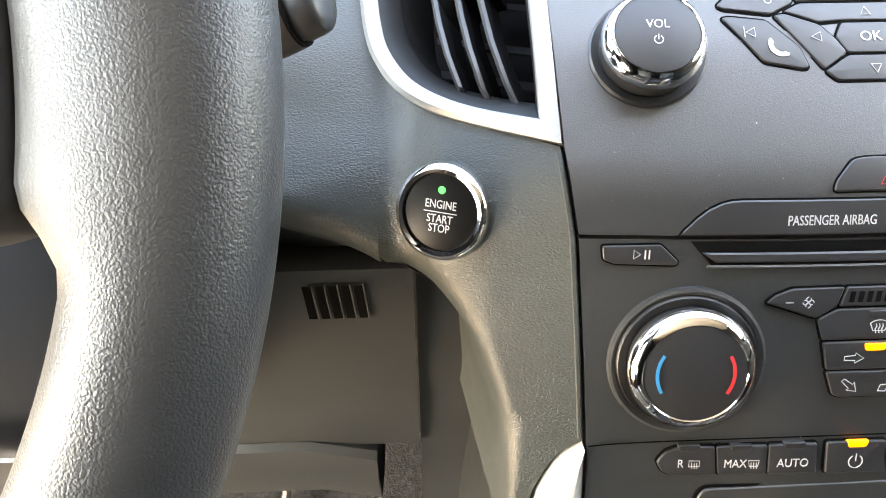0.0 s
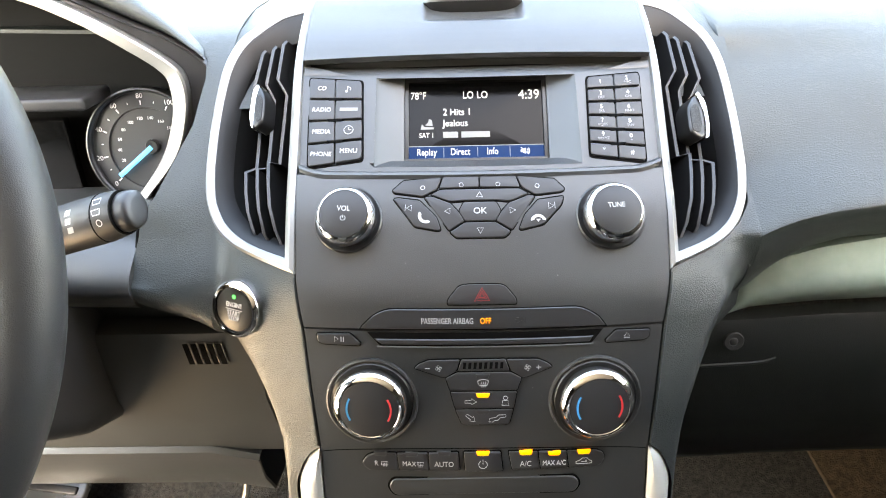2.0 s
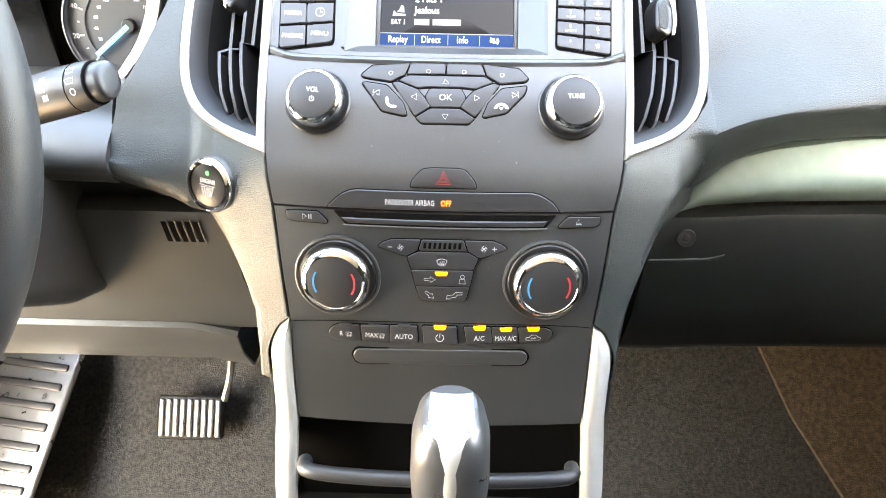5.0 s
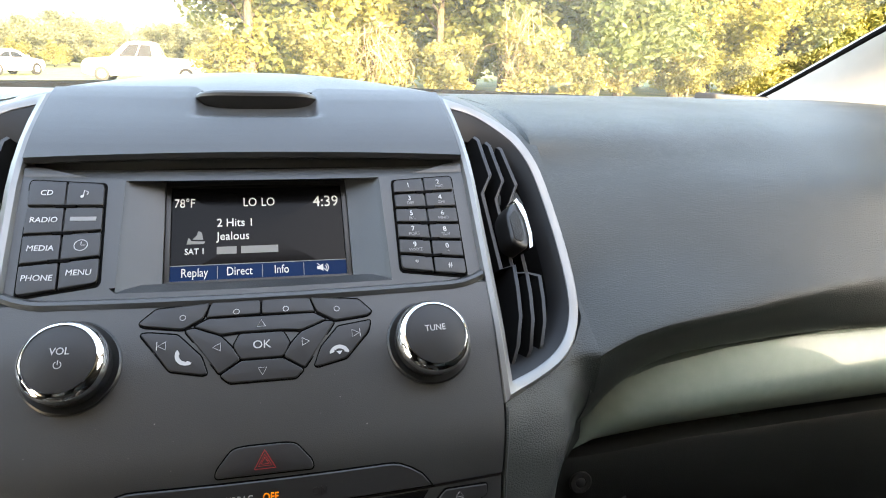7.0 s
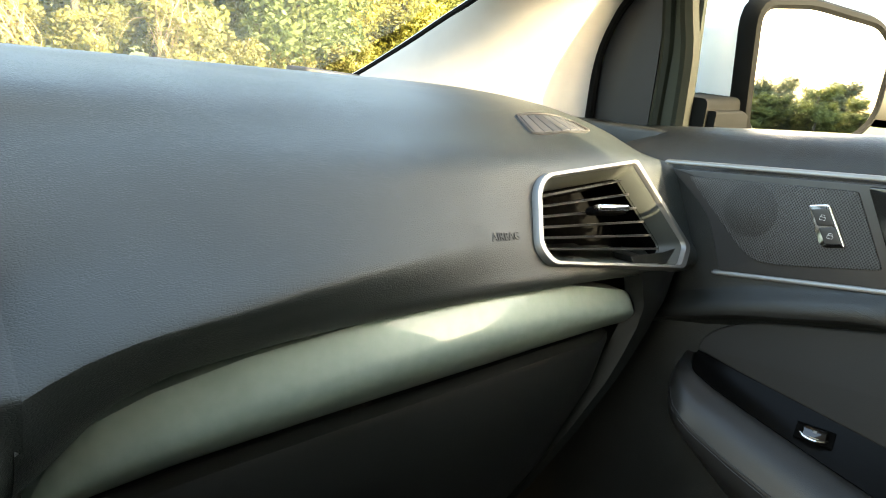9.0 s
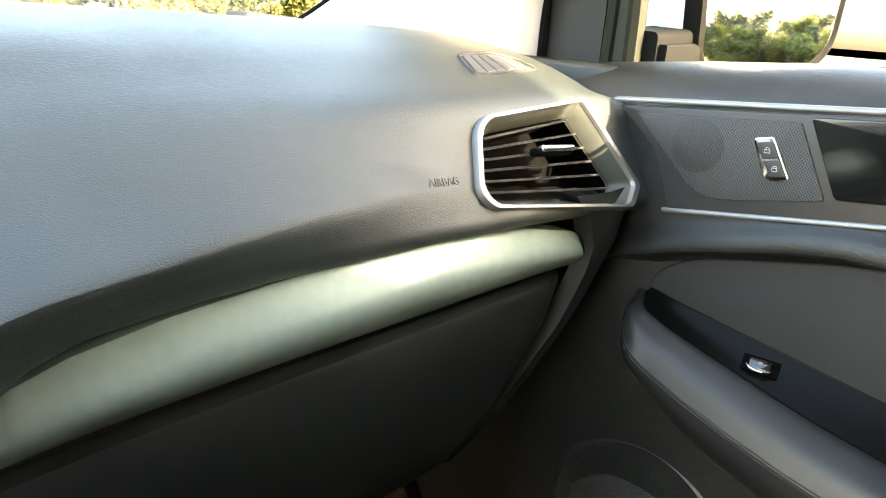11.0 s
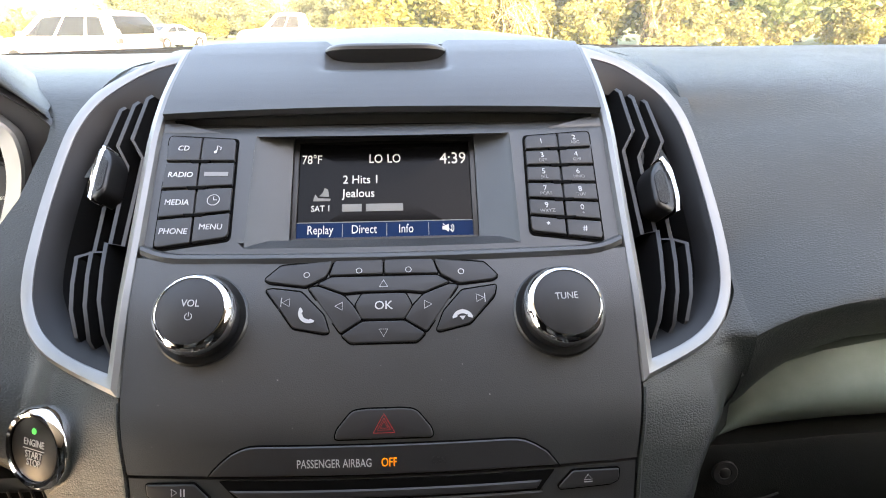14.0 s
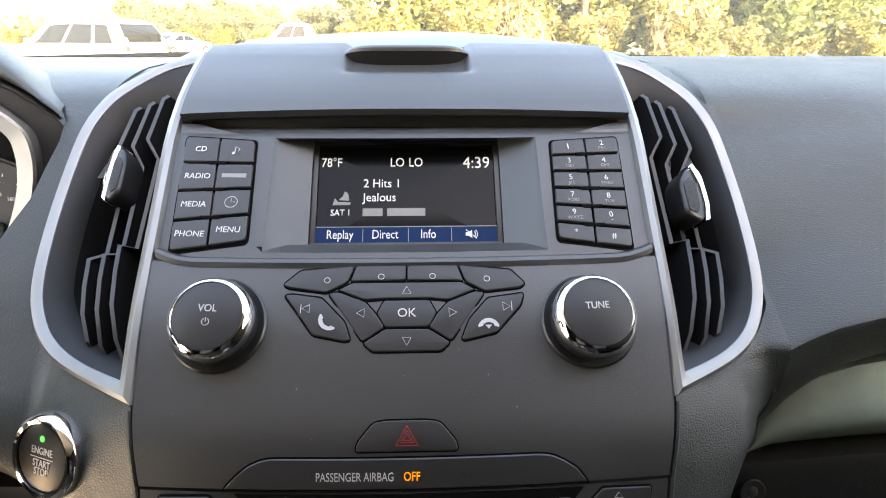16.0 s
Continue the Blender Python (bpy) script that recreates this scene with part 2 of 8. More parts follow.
def tube(points, radius, n=12, closed=False, cap=True, flat=1.0):
    pts = [Vector(p) for p in points]
    rings = []
    side = None
    m = len(pts)
    for i, p in enumerate(pts):
        a = pts[(i - 1) % m] if closed or i else p
        b = pts[(i + 1) % m] if closed or i < m - 1 else p
        d = (b - a).normalized()
        if side is None:
            side = d.orthogonal().normalized()
        side = (side - d * side.dot(d)).normalized()
        up = d.cross(side)
        r = radius(i / (m - 1)) if callable(radius) else radius
        rings.append([p + side * (r * math.cos(k * math.tau / n)) + up * (r * flat * math.sin(k * math.tau / n)) for k in range(n)])
    if closed:
        rings.append(rings[0])
    bm = loft(rings, True, cap and not closed)
    bmesh.ops.remove_doubles(bm, verts=bm.verts, dist=1e-7)
    return bm


def lathe(profile, m, n=48, squash=1.0):
    """A turned shape: (radius, height) pairs round the z axis of m."""
    bm = bmesh.new()
    rings = []
    for r, h in profile:
        if r < 1e-6:
            rings.append([bm.verts.new(m @ Vector((0, 0, h)))])
        else:
            rings.append([bm.verts.new(m @ Vector((r * math.cos(k * math.tau / n), squash * r * math.sin(k * math.tau / n), h))) for k in range(n)])
    for a, b in zip(rings, rings[1:]):
        for k in range(n):
            j = (k + 1) % n
            f = [a[k % len(a)], a[j % len(a)], b[j % len(b)], b[k % len(b)]]
            u = list(dict.fromkeys(f))
            if len(u) > 2:
                bm.faces.new(u)
    return bm


def box(lo, hi, bevel=0.0, bm=None):
    bm2 = bmesh.new()
    bmesh.ops.create_cube(bm2, size=1.0)
    lo, hi = Vector(lo), Vector(hi)
    for v in bm2.verts:
        v.co = Vector([lo[i] + (v.co[i] + 0.5) * (hi[i] - lo[i]) for i in range(3)])
    if bevel:
        bmesh.ops.bevel(bm2, geom=list(bm2.edges), offset=bevel, segments=3, profile=0.5, affect="EDGES")
    return bm2


def moved(bm, m):
    bmesh.ops.transform(bm, matrix=m, verts=bm.verts)
    return bm


def join(*bms):
    out = bmesh.new()
    for b in bms:
        me = bpy.data.meshes.new("tmp")
        b.to_mesh(me)
        out.from_mesh(me)
        bpy.data.meshes.remove(me)
        b.free()
    return out


def rounded(poly, r, seg=4):
    """A polygon with rounded corners; r: one radius or one a corner."""
    out = []
    n = len(poly)
    for i, p in enumerate(poly):
        p = Vector(p)
        a, b = Vector(poly[i - 1]) - p, Vector(poly[(i + 1) % n]) - p
        ri = r[i] if isinstance(r, (list, tuple)) else r
        ri = min(ri, a.length * 0.45, b.length * 0.45)
        s, e = p + a.normalized() * ri, p + b.normalized() * ri
        for k in range(seg + 1):
            t = k / seg
            out.append((1 - t) ** 2 * s + 2 * t * (1 - t) * p + t * t * e)
    return out


def inset(poly, d):
    """The polygon drawn in by d (negative: out)."""
    n = len(poly)
    area = sum(poly[i - 1].x * poly[i].y - poly[i].x * poly[i - 1].y for i in range(n))
    sgn = 1 if area > 0 else -1
    out = []
    for i in range(n):
        e1 = (poly[i] - poly[i - 1])
        e2 = (poly[(i + 1) % n] - poly[i])
        e1 = e1.normalized() if e1.length > 1e-9 else e2.normalized()
        e2 = e2.normalized() if e2.length > 1e-9 else e1
        nn = Vector((-e1.y - e2.y, e1.x + e2.x)) * sgn
        if nn.length < 1e-9:
            nn = Vector((-e1.y, e1.x)) * sgn
        nn.normalize()
        c = max(0.5, nn.dot(Vector((-e1.y, e1.x)) * sgn))
        out.append(poly[i] + nn * (d / c))
    return out


def plate(poly, to3, lo, hi, bevel=0.0006):
    """A raised pad of outline poly (2D), laid on a surface by to3(u, v, height), with a rounded rim."""
    rings = [[to3(p.x, p.y, lo) for p in poly], [to3(p.x, p.y, hi - bevel) for p in poly]]
    for a in (0.35, 0.75, 1.0):
        q = inset(poly, bevel * (1 - math.cos(a * math.pi / 2)))
        rings.append([to3(p.x, p.y, hi - bevel + bevel * math.sin(a * math.pi / 2)) for p in q])
    bm = loft(rings, True)
    bm.verts.ensure_lookup_table()
    n = len(poly)
    top = bm.verts[-n:]
    c = sum((v.co for v in top), Vector()) / n
    cv = bm.verts.new(c)
    for i in range(n):
        bm.faces.new((top[i], top[(i + 1) % n], cv))
    return bm


def flat_frame(origin, right, up):
    """to3 for a flat plane: u along right, v along up, height towards the viewer."""
    o, r, u = Vector(origin), Vector(right).normalized(), Vector(up).normalized()
    n = r.cross(u).normalized()
    return lambda a, b, h: o + r * a + u * b + n * h


def letters(text, size, place, mat, parent, name="legend", align="CENTER", thick=0.00012, squeeze=1.0, label=""):
    """Writing, laid by the matrix place (x right, y up, z out)."""
    cu = bpy.data.curves.new("tmp", "FONT")
    cu.body, cu.size, cu.extrude = text, size, thick
    cu.align_x, cu.align_y, cu.resolution_u = align, "CENTER", 3
    ob = bpy.data.objects.new("tmp", cu)
    me = bpy.data.meshes.new_from_object(ob)
    bpy.data.objects.remove(ob)
    bpy.data.curves.remove(cu)
    me.transform(Matrix.Diagonal((squeeze, 1, 1, 1)))
    me.transform(place)
    if parent is not None:
        me.transform(Matrix.Translation(-root_of(parent).location))
    me.materials.clear()
    me.materials.append(mat)
    me.name = name
    out = new(name, me)
    out.parent = parent
    if label:
        out["label"] = label
    return out


def stroke(points, width, place, mat, parent, name="legend", closed=False, h=0.00015):
    """A drawn line of some width, in the plane of place."""
    P = [Vector(p) for p in points]
    n = len(P)
    bm = bmesh.new()
    rows = []
    for i, p in enumerate(P):
        a = P[i - 1] if (i or closed) else p
        b = P[(i + 1) % n] if (i < n - 1 or closed) else p
        d = (b - a).normalized()
        o = Vector((-d.y, d.x)) * width / 2
        rows.append([bm.verts.new(place @ Vector((p.x + s * o.x, p.y + s * o.y, z))) for s, z in ((1, 0), (1, h), (-1, h), (-1, 0))])
    for i in range(n if closed else n - 1):
        a, b = rows[i], rows[(i + 1) % n]
        for k in range(4):
            bm.faces.new((a[k], a[(k + 1) % 4], b[(k + 1) % 4], b[k]))
    return part(name, bm, mat, parent, smooth=False)


def patch(poly, place, mat, parent, name="legend", h=0.00015, label=""):
    """A flat filled mark in the plane of place."""
    bm = bmesh.new()
    lo = [bm.verts.new(place @ Vector((p[0], p[1], 0))) for p in poly]
    hi = [bm.verts.new(place @ Vector((p[0], p[1], h))) for p in poly]
    bm.faces.new(hi)
    for i in range(len(poly)):
        j = (i + 1) % len(poly)
        bm.faces.new((lo[i], lo[j], hi[j], hi[i]))
    return part(name, bm, mat, parent, label, smooth=False)


def arc(cx, cy, r, a0, a1, n=14):
    return [(cx + r * math.cos(radians(a0 + (a1 - a0) * k / n)), cy + r * math.sin(radians(a0 + (a1 - a0) * k / n))) for k in range(n + 1)]


# ---- the centre stack's face: depth over height, bowed across ----
FACE_Z = (0.90, 0.93, 0.988, 1.01, 1.048, 1.096, 1.109, 1.15, 1.16, 1.171, 1.217, 1.235, 1.256, 1.268)
FACE_Y = (-0.076, -0.074, -0.0655, -0.060, -0.052, -0.0385, -0.0335, 0.0, 0.0105, 0.022, 0.070, 0.098, 0.147, 0.20)


def prof(z):
    return sum(float(np.interp(z + d, FACE_Z, FACE_Y)) for d in (-0.006, -0.003, 0, 0.003, 0.006)) / 5


def face(x, z, h=0.0, bow=0.45):
    """A point of the face at height h off it."""
    y = prof(z) + bow * x * x
    if h:
        t = Vector((0, prof(z + 0.002) - prof(z - 0.002), 0.004)).normalized()
        s = Vector((1, 2 * bow * x, 0)).normalized()
        return Vector((x, y, z)) + s.cross(t).normalized() * h
    return Vector((x, y, z))


def face_frame(x, z, h=0.0, bow=0.45):
    """Matrix at a point of the face: x along it, y up it, z out of it."""
    t = Vector((0, prof(z + 0.003) - prof(z - 0.003), 0.006)).normalized()
    s = Vector((1, 2 * bow * x, 0)).normalized()
    n = s.cross(t).normalized()
    t = n.cross(s).normalized()
    m = Matrix((s, t, n)).transposed().to_4x4()
    m.translation = face(x, z, h, bow)
    return m


def face_sheet(x0, x1, z0, z1, nx, nz, h=0.0, hole=None, bow=0.45, depth=0.012):
    """A panel lying on the face between edges x0(z), x1(z); hole: (x0, x1, z0, z1) left open."""
    bm = bmesh.new()
    us = [i / nx for i in range(nx + 1)]
    zs = [z0 + (z1 - z0) * k / nz for k in range(nz + 1)]
    if hole:
        zs = sorted(set([round(z, 5) for z in zs if min(abs(z - hole[2]), abs(z - hole[3])) > 0.002] + [hole[2], hole[3]]))
    grid = []
    for z in zs:
        a, b = x0(z), x1(z)
        xs = [a + (b - a) * u for u in us]
        if hole:
            i0 = min(range(len(xs)), key=lambda i: abs(xs[i] - hole[0]))
            i1 = min(range(len(xs)), key=lambda i: abs(xs[i] - hole[1]))
            xs[i0], xs[i1] = hole[0], hole[1]
        grid.append([(bm.verts.new(face(x, z, h, bow)), x, z) for x in xs])
    for r, s in zip(grid, grid[1:]):
        for i in range(nx):
            cx, cz = (r[i][1] + r[i + 1][1]) / 2, (r[i][2] + s[i][2]) / 2
            if hole and hole[0] < cx < hole[1] and hole[2] < cz < hole[3]:
                continue
            bm.faces.new((r[i][0], r[i + 1][0], s[i + 1][0], s[i][0]))
    bm.normal_update()
    ext = bmesh.ops.extrude_edge_only(bm, edges=[e for e in bm.edges if e.is_boundary])
    for v in ext["geom"]:
        if isinstance(v, bmesh.types.BMVert):
            v.co += Vector((0, depth, 0))
    return bm


# ---- centre stack ----
def edge(z):
    return float(np.interp(z, (0.86, 0.93, 1.004, 1.09, 1.118, 1.18, 1.254, 1.268), (0.107, 0.1035, 0.1025, 0.1085, 0.113, 0.116, 0.1165, 0.112)))


stack = thing("center_stack", (0, -0.05, 0.93), "black plastic centre stack with display, knobs and climate buttons", "center stack")

part("upper_fascia", face_sheet(lambda z: -edge(z), edge, 1.0905, 1.1668, 28, 26), M_PLASTIC, stack)
part("lower_fascia", face_sheet(lambda z: -edge(z), edge, 0.929, 1.0890, 28, 30, -0.0006), M_PLASTIC, stack)
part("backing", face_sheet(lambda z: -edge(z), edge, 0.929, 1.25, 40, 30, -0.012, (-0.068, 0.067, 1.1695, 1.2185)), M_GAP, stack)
POCKET = (-0.0665, 0.0655, 1.1715, 1.2168)
part("keypad_panel", face_sheet(lambda z: -edge(z), edge, 1.1662, 1.2200, 40, 22, -0.0025, POCKET), M_PLASTIC, stack)

# ledge between the upper fascia and the keypad panel
ledge = []
for h, dz in ((0.0002, -0.0012), (0.0016, 0.0002), (0.0012, 0.0016), (-0.0026, 0.0034)):
    ledge.append([face(x, 1.1662 + dz + 0.0035 * max(0.0, (abs(x) - 0.095) / 0.02) ** 2, h) for x in np.linspace(-0.114, 0.114, 40)])
part("ledge", loft(ledge), M_PLASTIC, stack)

# storage lid with its scooped handle
lid_rows = []
for s in np.linspace(0, 1, 44):
    row = []
    for x in np.linspace(-1, 1, 81):
        z = 1.2225 + (1.2545 - 1.2225) * s
        e = edge(z) - 0.001
        xx = x * e
        zz = z + 0.0025 * (1 - x * x) * (1 - 0.4 * s)
        h = 0.0015
        d = min(1.0, max(0.0, 1 - (xx / 0.0375) ** 6) * 1.5) * min(1.0, 2.2 * max(0.0, 1 - (abs(zz - 1.2560) / 0.0150) ** 3))
        row.append(face(xx, zz, h - 0.0035 * d))
    lid_rows.append(row)
lid = part("storage_lid", solid_sheet(lid_rows, -0.003), M_PLASTIC, stack)
lip = [[face(x, 1.2225 + 0.0025 * (1 - (x / 0.116) ** 2), 0.0015) + Vector((0, k[0], k[1])) for x in np.linspace(-0.1155, 0.1155, 41)]
       for k in ((0.0, 0.0), (0.0004, -0.0008), (0.003, -0.0018), (0.012, -0.0030), (0.012, -0.0085))]
part("lid_lip", loft(lip), M_PLASTIC, stack)
for s in (-1, 1):
    rows = []
    for x in np.linspace(0.086, 0.1158, 22):
        k = min(1.0, (x - 0.086) / 0.026)
        low, high = 1.2188, 1.2221 + 0.0025 * (1 - (x / 0.116) ** 2)
        zt = low + (high - low) * k * k * (3 - 2 * k)
        rows.append([face(s * x, low - 0.0006, -0.0028), face(s * x, low, -0.0022)] + [face(s * x, low + (zt - low) * f, -0.0022 + 0.0008 * k * f) for f in (0.3, 0.6, 0.9)] + [face(s * x, zt, -0.0026 + 0.0008 * k), face(s * x, zt + 0.0002, -0.010)])
    part("lid_corner", loft(rows), M_PLASTIC, stack)
handle = []
for u in np.linspace(-1, 1, 33):
    x = -0.0005 + 0.0372 * u
    zt, zb = 1.2523 + 0.0072 * max(0.0, 1 - abs(u) ** 6) ** 0.6, 1.2523 - 0.0056 * max(0.0, 1 - abs(u) ** 4) ** 0.7
    f, b = face(x, zb).y, face(x, 1.2545).y
    handle.append([Vector((x, f + 0.008, zb - 0.002)), Vector((x, f + 0.002, zb)), Vector((x, f - 0.0002, 1.2523 + (zt - 1.2523) * 0.10)), Vector((x, f - 0.0012, 1.2523 + (zt - 1.2523) * 0.55)), Vector((x, f - 0.0010, 1.2523 + (zt - 1.2523) * 0.80)), Vector((x, f + 0.0004, 1.2523 + (zt - 1.2523) * 0.95)), Vector((x, f + 0.0030, zt)), Vector((x, f * 0.5 + b * 0.5 + 0.004, zt - 0.0010)), Vector((x, b + 0.008, zt - 0.0040))])
hd = part("lid_handle", loft([r[3:] for r in handle]), M_PLASTIC, lid)
# lower face of the same handle, coloured darker for the shade on it
part("handle_shade", loft([r[:4] for r in handle]), M_FLANGE, hd)
# top of the stack, behind the lid
def cover_rim(x):
    return 0.235 - 5.2 * x * x


top_rows = []
for u, dz in [(u, -0.0118 * (1 - math.sin(u * math.pi / 2))) for u in np.linspace(0, 1, 10)] + [(1.03, -0.0010), (1.06, -0.0040), (1.08, -0.0120)]:
    top_rows.append([Vector((x, 0.150 + 0.30 * x * x + (cover_rim(x) - 0.150 - 0.30 * x * x) * u, 1.2675 - 0.70 * x * x + dz * (1 - 40 * x * x if u < 1 else 1))) for x in np.linspace(-0.1165, 0.1165, 33)])
part("upper_cover", loft(top_rows), M_PLASTIC, stack)
part("cover_joint", tube([face(x, 1.2552, 0.0016) for x in np.linspace(-0.1155, 0.1155, 41)], 0.0009, 6), M_GAP, stack)
part("cover_joint", tube([p + Vector((0, 0.0022, 0.0008)) for p in top_rows[11]], 0.0016, 6), M_GAP, stack)

# display pocket and screen
scr_o, scr_r, scr_u = Vector((-0.0005, 0.0645, 1.1885)), Vector((1, 0, 0)), Vector((0, 0.036, 0.043))
scr = flat_frame(scr_o, scr_r, scr_u)
SW, SH = 0.0458, 0.0280


def pocket_ring(w0, w1, v0, v1, to3, h, r):
    return [to3(p.x, p.y, h) for p in rounded([Vector((-w1, v1)), Vector((w1, v1)), Vector((w0, v0)), Vector((-w0, v0))], r, 5)]


outer_ring = [face(p.x, p.y, -0.0024) for p in rounded([Vector((POCKET[0], POCKET[3])), Vector((POCKET[1], POCKET[3])), Vector((POCKET[1], POCKET[2])), Vector((POCKET[0], POCKET[2]))], 0.0008, 5)]
inner_ring = pocket_ring(SW + 0.002, SW + 0.002, -SH - 0.002, SH + 0.002, scr, 0.0025, 0.0015)
mid_ring = [a.lerp(b, 0.15) + Vector((0, 0.0012, -0.0006)) for a, b in zip(outer_ring, inner_ring)]
low_ring = [a.lerp(b, 0.97) for a, b in zip(outer_ring, inner_ring)]
back_ring = pocket_ring(SW + 0.002, SW + 0.002, -SH - 0.002, SH + 0.002, scr, -0.004, 0.0015)
pocket = part("display_surround", loft([outer_ring, mid_ring, low_ring, inner_ring, back_ring], True), M_PLASTIC, stack)


M_SCREEN = material("screen_black", (0.003, 0.003, 0.0034), 0.2, spec=0.12)
M_LIT = glow("screen_text", (0.55, 0.55, 0.53), 0.03, 0.06)
M_LITDIM = glow("screen_text_dim", (0.20, 0.20, 0.195), 0.02, 0.06)
M_LITBLUE = glow("screen_bar_blue", (0.005, 0.018, 0.060), 0.03, 0.06)
display = part("display_screen", plate(rounded([Vector((-SW, SH)), Vector((SW, SH)), Vector((SW, -SH)), Vector((-SW, -SH))], 0.001), scr, -0.004, -0.001, 0.0004), M_SCREEN, stack, "black glass display showing a radio station menu")
part("bezel", join(*[plate([Vector(p) for p in q], scr, -0.002, 0.0004, 0.0003) for q in (
    ((-SW - 0.002, SH + 0.002), (SW + 0.002, SH + 0.002), (SW + 0.002, SH - 0.0006), (-SW - 0.002, SH - 0.0006)),
    ((-SW - 0.002, -SH + 0.0006), (SW + 0.002, -SH + 0.0006), (SW + 0.002, -SH - 0.002), (-SW - 0.002, -SH - 0.002)),
    ((-SW - 0.002, SH), (-SW + 0.0008, SH), (-SW + 0.0008, -SH), (-SW - 0.002, -SH)),
    ((SW - 0.0008, SH), (SW + 0.002, SH), (SW + 0.002, -SH), (SW - 0.0008, -SH)))]), M_BLACK, display)


def scr_at(px, py, h=-0.00095):
    """A place on the screen, from the 203 by 120 grid that its picture is laid out on."""
    o = scr((px - 101.5) / 203 * 0.0924, (60 - py) / 120 * 0.056, h)
    r, u = scr_r.normalized(), scr_u.normalized()
    m = Matrix((r, u, r.cross(u))).transposed().to_4x4()
    m.translation = o
    return m


def scr_bar(x0, y0, x1, y1, mat, h=-0.00095, name="screen_mark"):
    m = scr_at((x0 + x1) / 2, (y0 + y1) / 2, h)
    w, v = abs(x1 - x0) / 2 * 0.000455, abs(y1 - y0) / 2 * 0.000467
    patch([(-w, -v), (w, -v), (w, v), (-w, v)], m, mat, display, name)


letters("78\u00b0F", 0.0074, scr_at(17, 22), M_LIT, display, squeeze=0.78)
letters("LO", 0.0074, scr_at(91, 22), M_LIT, display, squeeze=0.78)
letters("LO", 0.0074, scr_at(112, 22), M_LIT, display, squeeze=0.78)
letters("4:39", 0.0096, scr_at(181, 23), M_LIT, display, squeeze=0.86)
letters("2 Hits 1", 0.0068, scr_at(53, 48), M_LIT, display, align="LEFT", squeeze=0.88)
letters("Jealous", 0.0068, scr_at(53, 65), M_LIT, display, align="LEFT", squeeze=0.88)
scr_bar(53, 78, 75, 87, M_LITDIM)
scr_bar(80, 78, 122, 87, M_LITDIM)
dish = scr_at(30, 66)
patch([(-0.0046, -0.0036), (0.0040, -0.0036), (0.0046, -0.0022), (-0.0020, -0.0018), (-0.0036, 0.0004)], dish, M_LITDIM, display, "screen_mark")
patch([(-0.0016, -0.0008), (0.0036, -0.0012), (0.0030, 0.0030), (0.0012, 0.0040), (0.0004, 0.0014)], dish, M_LITDIM, display, "screen_mark")
letters("SAT 1", 0.0048, scr_at(29, 83), M_LIT, display, squeeze=0.85)
scr_bar(1.5, 100.5, 201.5, 118.5, M_LITBLUE, -0.00097)
scr_bar(1.5, 99.2, 201.5, 100.2, M_LITDIM, -0.00094)
for s, x in (("Replay", 29), ("Direct", 78), ("Info", 125)):
    letters(s, 0.0068, scr_at(x, 109, -0.0008), M_LIT, display, squeeze=0.74)
for x in (53.5, 103, 150):
    scr_bar(x, 102, x + 0.8, 117, M_LITDIM, -0.0008)
mute = scr_at(172, 109, -0.0008)
patch([(-0.0028, -0.0009), (-0.0014, -0.0009), (0.0004, -0.0022), (0.0004, 0.0022), (-0.0014, 0.0009), (-0.0028, 0.0009)], mute, M_LIT, display, "screen_mark")
stroke(arc(0.0004, 0, 0.0017, -50, 50, 6), 0.0004, mute, M_LIT, display, "screen_mark")
stroke(arc(0.0004, 0, 0.0027, -50, 50, 6), 0.0004, mute, M_LIT, display, "screen_mark")
stroke([(-0.0026, 0.0024), (0.0026, -0.0024)], 0.0004, mute, M_LIT, display, "screen_mark")


# ---- buttons on the stack ----
def face_button(poly, name="button", r=0.0015, hi=0.0016, mat=M_BUTTON, lo=-0.004, gap=0.0006, bev=0.0005, parent=stack, base=0.0):
    p = rounded([Vector(q) for q in poly], r, 4)
    g = part("button_gap", plate(inset(p, -gap), face, lo, base + 0.0002, 0.0001), M_GAP, parent)
    return part(name, plate(p, face, lo, base + hi, bev), mat, parent)


def wide_piece(poly, lo, hi, grow=0.0, soft=0.0006):
    """A long flat piece laid over the bowed face, built from upright slices."""
    p = inset([Vector(q) for q in poly], -grow) if grow else [Vector(q) for q in poly]
    rows = []
    x0, x1 = min(q.x for q in p), max(q.x for q in p)
    for x in sorted([*np.linspace(x0 + 1e-5, x1 - 1e-5, 44)] + [q.x for q in p if x0 + 1e-4 < q.x < x1 - 1e-4]):
        cut = []
        for a, b in zip(p, p[1:] + p[:1]):
            if min(a.x, b.x) <= x <= max(a.x, b.x) and abs(a.x - b.x) > 1e-9:
                cut.append(a.y + (b.y - a.y) * (x - a.x) / (b.x - a.x))
        z0, z1 = min(cut), max(cut)
        e = min(soft, (z1 - z0) * 0.3)
        end = soft * max(0.0, 1 - min(x - x0, x1 - x) / 0.002)
        rows.append([face(x, z0, lo), face(x, z0, hi - soft)] + [face(x, z0 + e + (z1 - z0 - 2 * e) * f, hi - end) for f in np.linspace(0, 1, 5)] + [face(x, z1, hi - soft), face(x, z1, lo)])
    return loft(rows, False, False)


def bil(q, u, v):
    tl, tr, br, bl = [Vector(p) for p in q]
    return tl.lerp(tr, u).lerp(bl.lerp(br, u), v)


